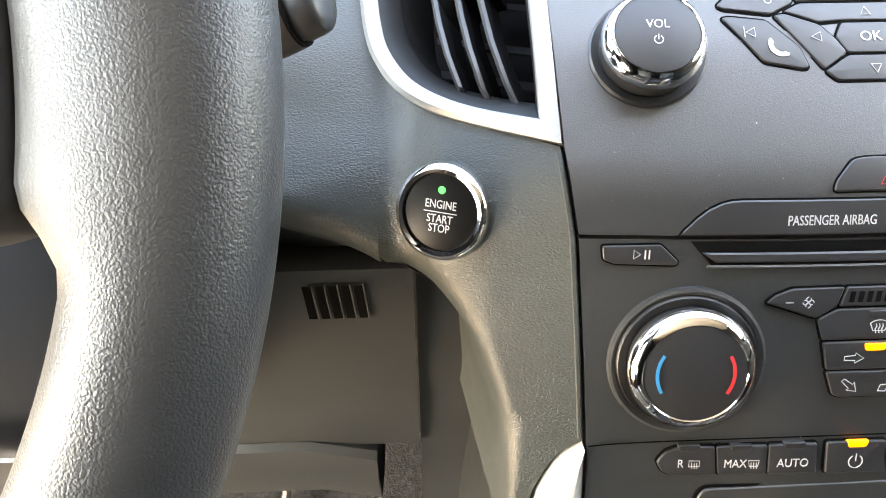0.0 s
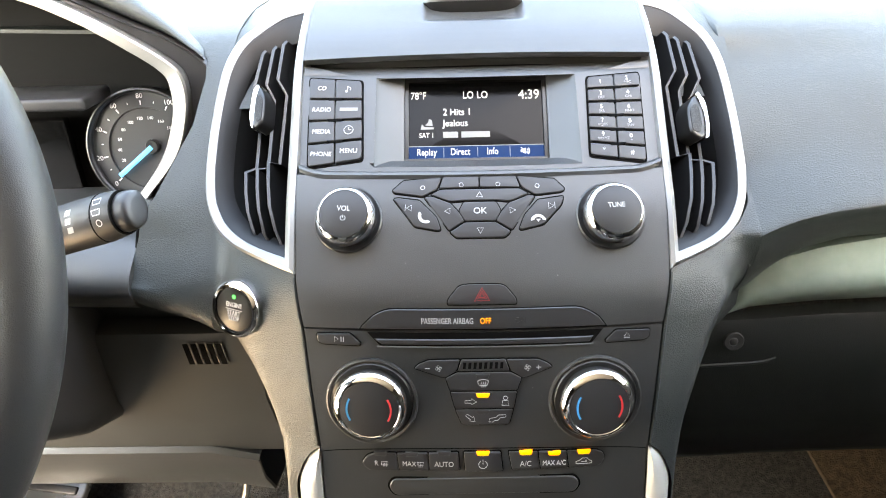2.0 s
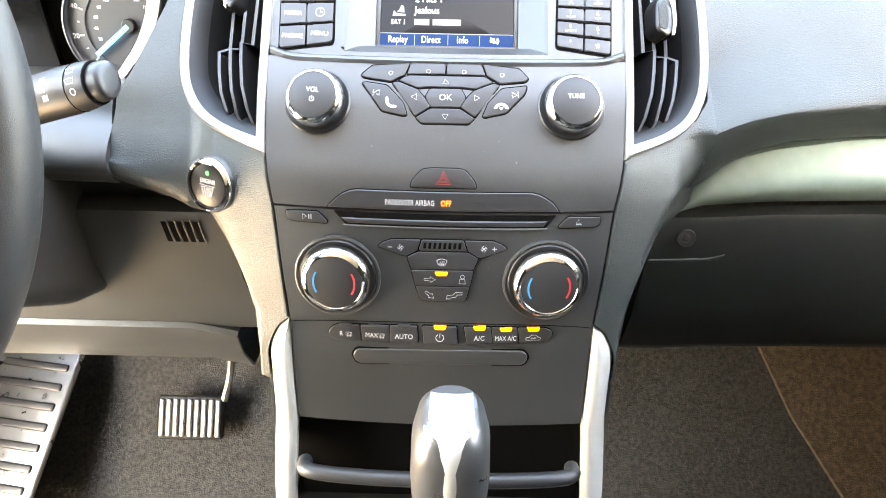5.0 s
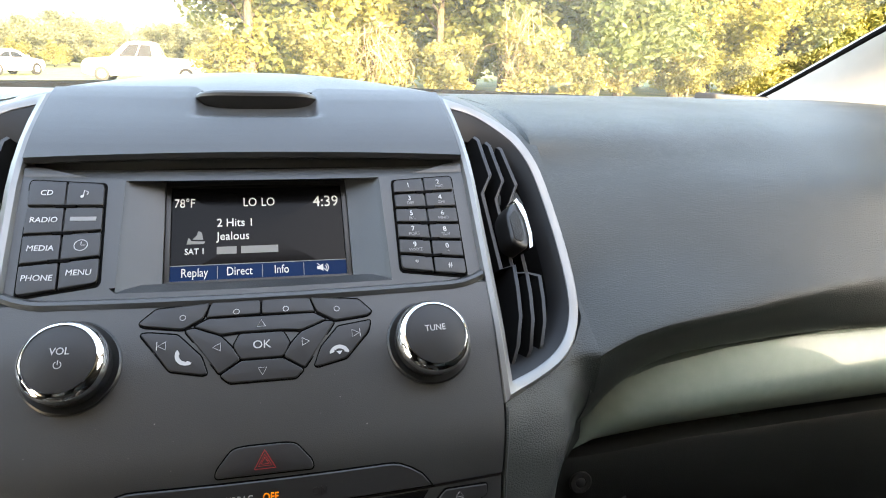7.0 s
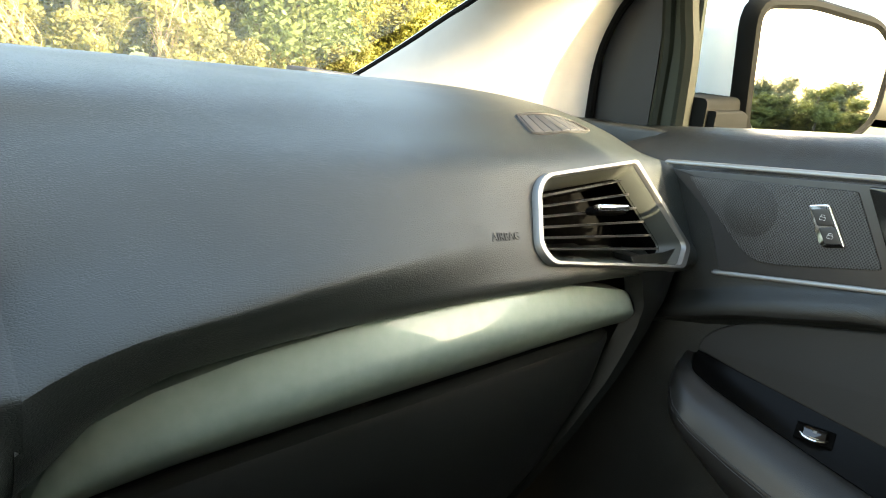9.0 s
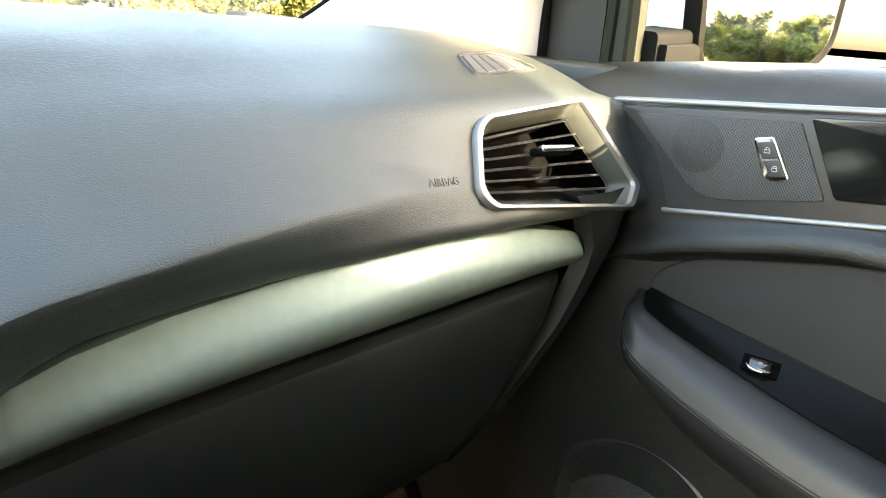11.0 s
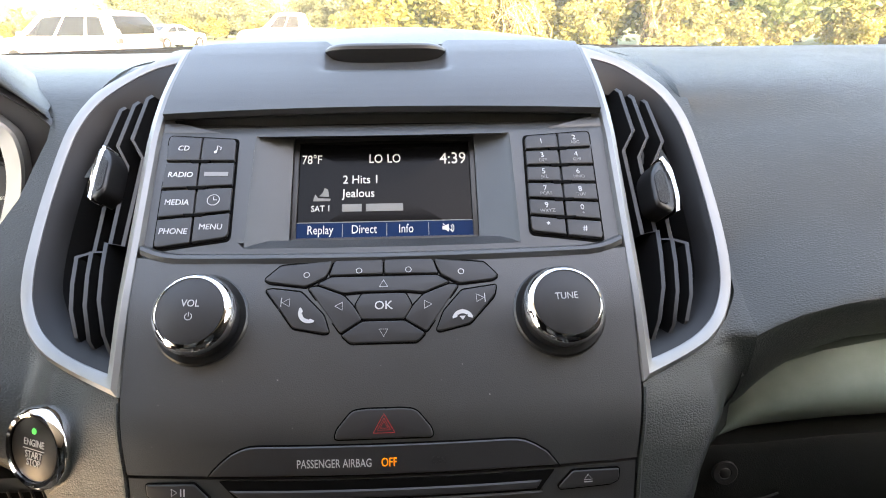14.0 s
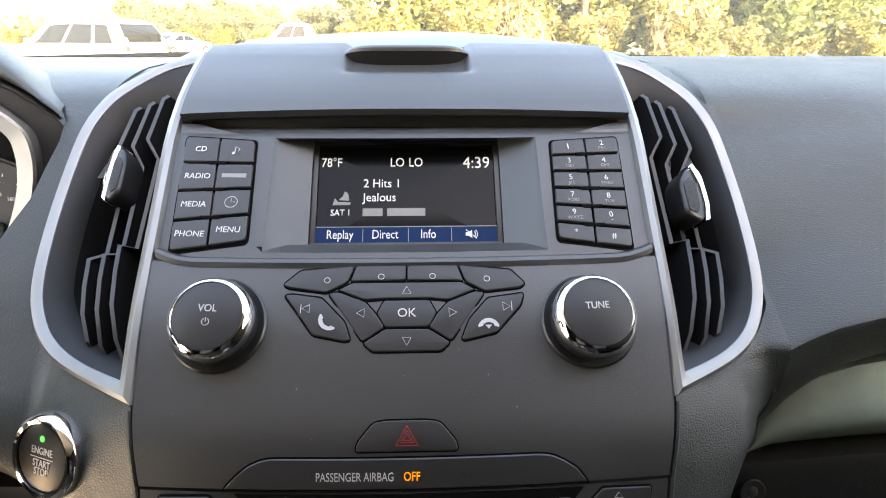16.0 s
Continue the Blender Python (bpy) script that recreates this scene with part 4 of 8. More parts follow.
def vent_line(pts, s):
    a = smooth_line([Vector(p) for p in pts], 4)
    b = [Vector(pts[-1]).lerp(Vector(pts[0]), t) for t in np.linspace(0, 1, 14)[1:-1]]
    wide = 1.11 if s < 0 else 1.0
    return [Vector((s * (0.1138 + (p.x - 0.1138) * wide), p.y)) for p in a + b]


def vent_face(x, z, h=0.0):
    """The vents swing away from the stack towards the doors."""
    t = Vector((0, prof(z + 0.002) - prof(z - 0.002), 0.004)).normalized()
    n = Vector((1, math.copysign(0.65, x), 0)).normalized().cross(t).normalized()
    return Vector((x, prof(z) + 0.0065 + 0.65 * (abs(x) - 0.115), z)) + n * h


BLADES = (
    ((0.1375, 1.2385, -0.014), (0.1383, 1.2370, -0.007), (0.1390, 1.2340, -0.0050), (0.1388, 1.2145, -0.0040), (0.1356, 1.2085, -0.0105), (0.1370, 1.1715, -0.0105), (0.1408, 1.1700, -0.0040), (0.1392, 1.1600, -0.0034), (0.1366, 1.1485, -0.0030), (0.1330, 1.1370, -0.0050), (0.1290, 1.1260, -0.0110)),
    ((0.1455, 1.2350, -0.014), (0.1462, 1.2335, -0.007), (0.1466, 1.2305, -0.0050), (0.1477, 1.2105, -0.0040), (0.1452, 1.2045, -0.0105), (0.1456, 1.1680, -0.0105), (0.1490, 1.1652, -0.0040), (0.1474, 1.1560, -0.0034), (0.1448, 1.1450, -0.0030), (0.1412, 1.1330, -0.0050), (0.1395, 1.1275, -0.0110)),
    ((0.1540, 1.2318, -0.014), (0.1546, 1.2303, -0.007), (0.1552, 1.2275, -0.0050), (0.1578, 1.2072, -0.0040), (0.1550, 1.2005, -0.0105), (0.1550, 1.1665, -0.0105), (0.1580, 1.1620, -0.0040), (0.1560, 1.1520, -0.0034), (0.1532, 1.1420, -0.0030), (0.1500, 1.1325, -0.0055), (0.1490, 1.1280, -0.0120)))
TAB = ((-0.0082, 0.0070), (0.0010, 0.0132), (0.0080, 0.0090), (0.0092, -0.0070), (0.0030, -0.0132), (-0.0082, -0.0078))
TAB_EDGE = ((-0.0002, 0.0138), (0.0066, 0.0112), (0.0092, 0.0070), (0.0101, -0.0072), (0.0072, -0.0118), (0.0040, -0.0135), (0.0074, -0.0060), (0.0068, 0.0060))
TAB_MESH = ((-0.0068, 0.0058), (-0.0005, 0.0082), (0.0022, 0.0040), (0.0026, -0.0060), (-0.0008, -0.0090), (-0.0068, -0.0064))
for s in (-1, 1):
    v = thing("air_vent", (s * 0.145, 0.05, 1.185), "tall dashboard air vent with satin silver surround and black blades", "air vent", "vents beside the screen")
    o, i = vent_line(VENT_OUT, s), vent_line(VENT_IN, s)
    mid = [a.lerp(b, 0.92) for a, b in zip(o, i)]
    ring = [[vent_face(p.x, p.y, h) for p in q] for q, h in ((o, -0.012), (o, 0.001), ([a.lerp(b, 0.3) for a, b in zip(o, mid)], 0.0026), ([a.lerp(b, 0.8) for a, b in zip(o, mid)], 0.0020), (mid, 0.0006), (mid, -0.002))]
    part("surround", loft(ring, True), M_SILVER, v, "satin silver surround")
    c0 = Vector((s * 0.146, 1.187))
    inn = [a.lerp(c0, 0.12) for a in i]
    part("flange", loft([[vent_face(p.x, p.y, 0.0) for p in mid], [vent_face(p.x, p.y, -0.004) for p in [a.lerp(b, 0.5) for a, b in zip(mid, inn)]], [vent_face(p.x, p.y, -0.013) for p in inn]], True), M_FLANGE, v)
    throat = [[vent_face(p.x, p.y, -0.012) for p in inn], [vent_face(p.x, p.y, -0.05) for p in inn]]
    bm = loft(throat, True)
    bm.verts.ensure_lookup_table()
    bm.faces.new(bm.verts[-len(inn):])
    part("throat", bm, M_VENT, v)
    for line in BLADES:
        rows = []
        for x, z, f in line:
            d = vent_face(s * x, z, -0.030)
            rows.append([vent_face(s * (x - 0.0013), z, f), vent_face(s * x, z, f + 0.0010), vent_face(s * (x + 0.0013), z, f), d + Vector((0.0009, 0, 0)), d - Vector((0.0009, 0, 0))])
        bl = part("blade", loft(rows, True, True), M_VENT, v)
        # strip along the blade's front, a highlight put in as paler colour
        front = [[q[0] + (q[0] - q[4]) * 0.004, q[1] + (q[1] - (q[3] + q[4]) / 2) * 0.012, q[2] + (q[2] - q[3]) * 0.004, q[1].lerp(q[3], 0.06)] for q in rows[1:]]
        part("front_edge", loft(front, True, True), M_EDGE_GLINT, bl, "front edge coloured paler for the light it catches")
    for z in np.arange(1.142, 1.236, 0.0155):
        ends = [vent_face(s * x, z, -0.034) for x in (0.124, 0.140, 0.156, 0.168)]
        part("cross_vane", loft([[p + Vector((0, dy, dz)) for p in ends] for dy, dz in ((0, -0.0006), (0, 0.0006), (0.010, 0.0016), (0.010, 0.0004))], False), M_FLANGE, v)
    # thumb tab: black pad with a bright front edge
    cx, cz = (0.1480, 1.1958) if s < 0 else (0.1455, 1.1858)
    thin = 0.60 if s < 0 else 0.86
    tab_at = lambda u, w, h: vent_face(s * (cx + u * thin), cz + w * 0.92, h)
    t = part("tab", plate(rounded([Vector(q) for q in TAB], 0.004), tab_at, -0.010, 0.0026, 0.0022), M_BLACK, v)
    edge_in = 0.0040 if s < 0 else 0.0008
    part("chrome_edge", plate(rounded([Vector(q) for q in TAB_EDGE[:-2]] + [Vector((x - edge_in, z)) for x, z in TAB_EDGE[-2:]], 0.0022), tab_at, -0.006, 0.0036, 0.0018), M_CHROME, t, "chrome tab edge")
    part("grip", plate(rounded([Vector(q) for q in TAB_MESH], 0.002), tab_at, 0.001, 0.0030, 0.0004), M_TAB, t, "fine mesh grip pad")


# dust on the stack
rng_d = random.Random(31)
bm = bmesh.new()
for i in range(75):
    x, z = rng_d.uniform(-0.10, 0.10), rng_d.choice((rng_d.uniform(1.094, 1.165), rng_d.uniform(1.094, 1.14), rng_d.uniform(0.95, 1.09), rng_d.uniform(1.224, 1.243)))
    r, a0 = 0.00012 + 0.00022 * rng_d.random() ** 3, rng_d.uniform(0, 6)
    h = 0.0021 if z > 1.22 else 0.0004
    bm.faces.new([bm.verts.new(face(x + r * math.cos(a0 + k * 1.26) * (1 + 0.4 * rng_d.random()), z + r * math.sin(a0 + k * 1.26), h)) for k in range(5)])
tagged(part("dust", bm, material("dust_pale", (0.24, 0.235, 0.225), 0.9)), "tiny pale specks of dust on the black stack", "dust", "", "stuff")


# ---- dashboard pads ----
dash = thing("dashboard", (0, 0.20, 1.15), "black grained padded dashboard with a lacquered trim strip", "dashboard")


def dash_section(x, zc, yb=0.0, top=1.246):
    """Cross-section of the padded dash from the windscreen down to under its crease at height zc."""
    k = zc - 1.149
    g = min(1.0, max(0.0, (x - 0.18) / 0.075))
    g = 0.30 + 0.70 * g * g * (3 - 2 * g)
    return [(0.60, top - 0.014), (0.50, top - 0.006), (0.40, top), (0.30, top + 0.001), (0.23, top - 0.001), (0.185, top - 0.006), (0.150, top - 0.015), (0.118, top - 0.029),
            (0.090 + yb * 0.5, 1.205 + k * 0.1), (0.065 + yb, 1.189 + k * 0.25), (0.043 + yb, 1.173 + k * 0.5), (0.028 + yb, 1.160 + k * 0.8), (0.019 + yb, zc + 0.003), (0.018 + yb, zc - 0.003), (0.018 + 0.005 * g + yb, zc - 0.012), (0.018 + 0.016 * g + yb, zc - 0.026), (0.018 + 0.028 * g + yb, zc - 0.036), (0.018 + 0.057 * g + yb, zc - 0.05)]


def crease(x):
    return float(np.interp(x, (0.10, 0.131, 0.145, 0.176, 0.20, 0.23, 0.33, 0.46, 0.55, 0.72), (1.075, 1.090, 1.098, 1.120, 1.130, 1.138, 1.148, 1.151, 1.149, 1.140)))


def strip_top(x):
    return float(np.interp(x, (0.172, 0.178, 0.181, 0.184, 0.189, 0.198, 0.214, 0.24, 0.29, 0.37, 0.47, 0.54, 0.58, 0.62, 0.640, 0.6485, 0.6515), (1.042, 1.046, 1.0495, 1.058, 1.068, 1.080, 1.0915, 1.100, 1.1085, 1.1155, 1.1205, 1.116, 1.1085, 1.1005, 1.0965, 1.0905, 1.0855)))


def strip_low(x):
    return float(np.interp(x, (0.181, 0.20, 0.25, 0.34, 0.48, 0.606, 0.632), (1.0475, 1.050, 1.054, 1.057, 1.060, 1.064, 1.074)))


def pad_point(x, y, z, zc):
    """Beside the vents the pad falls back to meet their outer edge; behind them it drops away."""
    a = abs(x)
    g = min(1.0, max(0.0, (0.32 - a) / 0.12))
    if z > zc and y < 0.16:
        y += 0.026 * g * g * (3 - 2 * g) * min(1.0, (z - zc) / 0.03) * min(1.0, max(0.0, (1.240 - z) / 0.03)) * min(1.0, (0.16 - y) / 0.04)
    if a < 0.1775 and z > 1.118:
        y += 0.08
    return Vector((x, y, z))


def in_corner_vent(p):
    poly = [(q.x, q.z) for q in PV_O]
    cx, cz = sum(q[0] for q in poly) / 7, sum(q[1] for q in poly) / 7
    poly = [(cx + (q[0] - cx) * 0.93, cz + (q[1] - cz) * 0.93) for q in poly]
    inside = False
    for (x0, z0), (x1, z1) in zip(poly, poly[1:] + poly[:1]):
        if (z0 > p.z) != (z1 > p.z) and p.x < x0 + (p.z - z0) / (z1 - z0) * (x1 - x0):
            inside = not inside
    return inside


PV_O = [Vector(p) for p in ((0.537, 0.071, 1.192), (0.665, 0.076, 1.201), (0.711, 0.035, 1.1285), (0.691, 0.026, 1.113), (0.518, 0.037, 1.133), (0.509, 0.044, 1.145), (0.524, 0.066, 1.183))]


def crease_y(x):
    return float(np.interp(x, (0.104, 0.114, 0.131, 0.145, 0.16, 0.178, 0.20, 0.25), (-0.034, -0.029, -0.020, -0.011, 0.001, 0.014, 0.018, 0.018)))


pad_rows = []
for x in (0.1788, 0.1805, 0.182, 0.186, 0.192, 0.205, 0.225, 0.25, 0.28, 0.31, 0.35, 0.40, 0.44, 0.47, 0.49, *np.linspace(0.50, 0.718, 74), 0.735, 0.77, 0.815):
    drop = 0.022 * max(0.0, (x - 0.62) / 0.135) ** 2
    q = min(1.0, max(0.0, (x - 0.22) / 0.32))
    q = q * q * (3 - 2 * q)
    sec = dash_section(x, crease(x), crease_y(x) - 0.018)
    row = []
    for p2 in smooth_line([Vector(p3) for p3 in sec], 6):
        p = pad_point(x, p2.x, p2.y - drop * (1 if p2.x > 0.1 else 0.3), crease(x))
        if x > 0.22 and 1.10 < p.z < 1.216 and p.y < 0.115:
            f = q * min(1.0, (1.216 - p.z) / 0.02) * min(1.0, (p.z - 1.10) / 0.03)
            p.y += f * max(-0.02, 0.0325 + 0.57 * (p.z - 1.12) - p.y)
        row.append(p)
    pad_rows.append(row)
for turn in range(10):
    old = [[p.copy() for p in r] for r in pad_rows]
    for i in range(4, len(old) - 1):
        zc = crease(old[i][0].x)
        for j in range(1, len(old[i]) - 1):
            p = old[i][j]
            k = min(1.0, max(0.0, (p.z - zc - 0.004) / 0.012))
            if k and p.y < 0.30:
                pad_rows[i][j].y += 0.5 * k * ((old[i][j - 1].y + old[i][j + 1].y) / 2 - p.y)
                pad_rows[i][j].z += 0.5 * k * ((old[i][j - 1].z + old[i][j + 1].z) / 2 - p.z)
                if turn % 2 and p.x < 0.50:
                    x0, x1 = old[i - 1][0].x, old[i + 1][0].x
                    f = (p.x - x0) / (x1 - x0)
                    pad_rows[i][j].y += 0.4 * k * (old[i - 1][j].y * (1 - f) + old[i + 1][j].y * f - p.y)
for row in pad_rows:
    for p in row:
        if in_corner_vent(p):
            p.y += 0.06
        if p.x < 0.182 and p.z > 1.10:
            p.y += 0.010 * ((0.182 - p.x) / 0.0032) ** 1.5
part("passenger_pad", solid_sheet(pad_rows, 0.003), M_LEATHER, dash, "black grained dashboard pad on the passenger side")

# dash top behind the vents and the storage lid
for s in (-1, 1):
    rows = []
    for x in np.linspace(0.100, 0.1760, 16):
        z0 = float(np.interp(x, (0.10, 0.1172, 0.139, 0.164, 0.1765, 0.182), (1.2560, 1.2545, 1.2488, 1.2360, 1.2190, 1.195)))
        y0 = vent_face(x, z0).y
        rows.append([Vector((s * x, y, z)) for y, z in ((y0 + 0.014, z0 - 0.004), (y0 + 0.007, z0 - 0.0015), (y0 + 0.009, z0), (y0 + 0.020, z0 + 0.003), (y0 + 0.036, min(z0 + 0.006, 1.255)), (y0 + 0.046, min(z0 + 0.002, 1.250)), (y0 + 0.052, min(z0 - 0.004, 1.243)))])
    part("vent_pod", loft(rows), M_PLASTIC, dash, "black plastic pod behind the dashboard vent")
rows = [[Vector((x, y, z + (0.0018 if x > 0 else 0.0) - 0.0004)) for y, z in ((0.10, 1.190), (0.14, 1.222), (0.17, 1.234), (0.22, 1.243), (0.30, 1.245), (0.40, 1.244), (0.50, 1.238), (0.60, 1.231))] for x in np.linspace(-0.186, 0.186, 13)]
part("middle_pad", loft(rows), M_LEATHER, dash, "black grained dashboard top behind the storage lid")

# writing pressed into the pad
right_dir, up_dir = Vector((1, 0.067, -0.05)).normalized(), Vector((0, 0.504, 0.864)).normalized()
mm = Matrix((right_dir, up_dir, right_dir.cross(up_dir))).transposed().to_4x4()
mm.translation = Vector((0.479, 0.0484, 1.1541))
letters("AIRBAG", 0.0088, mm, M_LEATHER, dash, "airbag_lettering", thick=0.0004, label="black raised lettering")

# lacquered strip across the passenger side: leans back above, rolls under below
ROLL = (0.80, 0.50, 0.0, -0.6, -1.35)
rows = []
for x in np.concatenate((np.linspace(0.180, 0.25, 24), np.linspace(0.262, 0.60, 26), np.linspace(0.61, 0.6515, 10))):
    a, b = strip_top(x) - 0.004, strip_low(min(x, 0.606)) - 0.0035
    b = max(b, 1.062 - 1.6 * max(0.0, 0.6515 - x)) if x > 0.6 else b
    b = min(b, a - 0.001)
    y, row = 0.047 - 0.006 * max(0.0, (0.2 - x) / 0.028), []
    ts = np.linspace(0, 1, 25)
    for k, t in enumerate(ts):
        if k:
            y -= (a - b) * (ts[1] - ts[0]) * float(np.interp(t - 0.02, (0, 0.36, 0.52, 0.70, 1), ROLL))
        row.append(Vector((x, y, a + (b - a) * t)))
    row.append(row[-1] + Vector((0, 0.03, 0.001)))
    row.insert(0, row[0] + Vector((0, 0.02, 0.0)))
    rows.append(row)
rows.append([p + Vector((0.0012, 0.03, 0)) for p in rows[-1]])
part("trim_strip", loft(rows), M_STRIP, dash, "glossy grey-green lacquered trim strip along the dashboard")

# dark carrier behind the strip
rows = []
for x in np.linspace(0.150, 0.690, 30):
    lowz = strip_low(min(max(x, 0.17), 0.62))
    rows.append([Vector((x, y, z)) for y, z in ((0.085, strip_top(min(max(x, 0.17), 0.62)) + 0.006), (0.080, lowz + 0.012), (0.078, lowz - 0.004), (0.078, lowz - 0.010), (0.080, lowz - 0.014))])
part("lower_carrier", loft(rows), M_GLOVE, dash, "black padded lower edge of the dashboard")
glove = thing("glovebox", (0.38, 0.06, 0.9), "black closed glovebox below the dashboard", "glovebox")
rows = []
for u in np.linspace(0, 1, 22):
    row = []
    for y, dz in ((0.056, 0.0), (0.046, -0.003), (0.044, -0.008), (0.047, -0.05), (0.054, -0.11), (0.066, -0.155), (0.083, -0.175), (0.115, -0.183), (0.30, -0.168)):
        xr = float(np.interp(1.045 + dz, (0.862, 0.913, 0.955, 1.0036, 1.045), (0.515, 0.560, 0.603, 0.631, 0.638)))
        x = 0.166 + (xr - 0.166) * u
        row.append(Vector((x, y + 0.010 * max(0.0, (u - 0.97) / 0.03) ** 2, strip_low(max(min(x, 0.606), 0.2)) - 0.010 + dz)))
    rows.append(row)
part("lid", solid_sheet(rows, 0.003), M_GLOVE, glove)
mz = Matrix.LocRotScale(Vector((0.1915, 0.0432, 1.0200)), Vector((0.0, -1, 0.12)).to_track_quat("Z", "Y"), Vector((0.85, 0.85, 0.8)))
part("stopper", lathe(((0.0088, -0.002), (0.0088, 0.0008), (0.0082, 0.0014), (0.0044, 0.0012), (0.0040, 0.0007), (0.0034, 0.0012), (0, 0.0014)), mz, 28), M_BLACKMATT, glove, "round black damper cap")
rows = [[Vector((x, 0.0425 - d, 0.9975 + 0.06 * (x - 0.166) + 0.02 * max(0, (x - 0.21) / 0.02) ** 2 * 0.3 + dz)) for x in np.linspace(0.166, 0.225, 12)] for d, dz in ((0, -0.0016), (0.0009, -0.0006), (0.0009, 0.0006), (0, 0.0016))]
part("moulded_rib", loft(rows), M_GLOVE, glove)
rows = [[Vector((x, y, z)) for y, z in ((0.075, 1.052), (0.0560, 1.046), (0.0520, 1.035), (0.0530, 0.98), (0.060, 0.93), (0.072, 0.888), (0.09, 0.868), (0.14, 0.862))] for x in np.linspace(0.122, 0.20, 6)]
part("glovebox_surround", solid_sheet(rows, 0.003), M_GLOVE, dash, "black dash panel between the console and the glovebox")
# end of the dash towards the door
rows = []
for z, x0, x1, y in ((1.128, 0.62, 0.715, 0.034), (1.105, 0.640, 0.707, 0.031), (1.080, 0.650, 0.697, 0.030), (1.058, 0.647, 0.684, 0.032), (1.03, 0.641, 0.671, 0.038), (1.0036, 0.635, 0.658, 0.045), (0.955, 0.608, 0.630, 0.058), (0.90, 0.57, 0.598, 0.075), (0.862, 0.545, 0.575, 0.095)):
    rows.append([Vector((x0, y + 0.02, z)), Vector((x0 + 0.004, y + 0.004, z)), Vector(((x0 + x1) / 2, y, z)), Vector((x1 - 0.006, y + 0.006, z)), Vector((x1, y + 0.03, z)), Vector((x1 + 0.02, y + 0.25, z))])
part("end_panel", loft(rows), M_GLOVE, dash, "black plastic end panel of the dashboard beside the door")


# ---- leather pillars down both sides of the stack ----
def pillar_out(z, s=1):
    if s > 0:
        return float(np.interp(z, (0.78, 0.86, 0.945, 0.988, 1.015, 1.052, 1.068, 1.080, 1.090, 1.102, 1.119), (0.140, 0.137, 0.132, 0.131, 0.1335, 0.1395, 0.1455, 0.153, 0.160, 0.150, 0.120)))
    return float(np.interp(z, (0.78, 0.86, 0.945, 0.978, 1.005, 1.027, 1.053, 1.0645, 1.080, 1.090, 1.102, 1.119), (0.142, 0.141, 0.139, 0.1366, 0.137, 0.1415, 0.1505, 0.160, 0.178, 0.190, 0.160, 0.120)))


def side_y(x, z):
    """Depth of the side panels, swinging away from the stack's edge."""
    xe = edge(z)
    d = x - xe
    return prof(z) + 0.45 * xe * xe + 0.001 + float(np.interp(z, (1.06, 1.09, 1.118), (0.42, 0.45, 0.65))) * d + float(np.interp(z, (1.06, 1.10), (12, 0))) * max(0.0, d - 0.03) ** 2


def driver_crease_y(x):
    return float(np.interp(x, (0.104, 0.114, 0.145, 0.157, 0.18, 0.20, 0.223, 0.276), (-0.034, -0.029, -0.013, -0.007, 0.004, 0.010, 0.014, 0.025)))


def driver_section(xm):
    """Cross-section of the driver's pad beside the vent."""
    c = float(np.interp(xm, (0.1785, 0.19, 0.22, 0.24), (1.060, 1.0685, 1.079, 1.086)))
    yc = driver_crease_y(xm)
    return [(0.60, 1.232), (0.50, 1.238), (0.40, 1.244), (0.30, 1.245), (0.22, 1.243), (0.170, 1.234), (0.142, 1.221), (0.118, 1.204), (0.094, 1.184), (0.071, 1.162), (0.048, 1.138), (0.028 + yc * 0.5, 1.115), (yc * 0.6 + 0.012, 1.095), (yc + 0.001, c + 0.010), (yc + 0.002, c), (yc + 0.012, c - 0.010), (yc + 0.03, c - 0.016), (yc + 0.05, c - 0.020), (yc + 0.08, c - 0.024)]


JOIN_X = 0.182
pad_side = {1: [pad_point(JOIN_X, p.x, p.y, crease(JOIN_X)) for p in smooth_line([Vector(q) for q in dash_section(JOIN_X, crease(JOIN_X), crease_y(JOIN_X) - 0.018)], 6)],
            -1: [Vector((0, p.x, p.y)) for p in smooth_line([Vector(q) for q in driver_section(JOIN_X)], 6)]}


def join_y(z, s):
    """Depth of the pads where the leather beside the stack runs into them."""
    pts = sorted((p.z, p.y) for p in pad_side[s] if p.y < 0.12)
    return float(np.interp(z, [p[0] for p in pts], [p[1] for p in pts]))


def leather_y(x, z, s):
    xo = min(pillar_out(z, s), 0.165)
    if z > 1.09:
        xo = 0.160
    a = xo - 0.008
    b = JOIN_X if z > 1.06 else float(np.interp(z, (0.95, 1.02, 1.06), (xo + 0.012, xo + 0.02, JOIN_X)))
    w = min(1.0, max(0.0, (x - a) / (b - a)))
    w = w * w * (3 - 2 * w)
    base = side_y(min(x, xo + 0.02), z)
    return base + (join_y(z, s) - base) * w, b


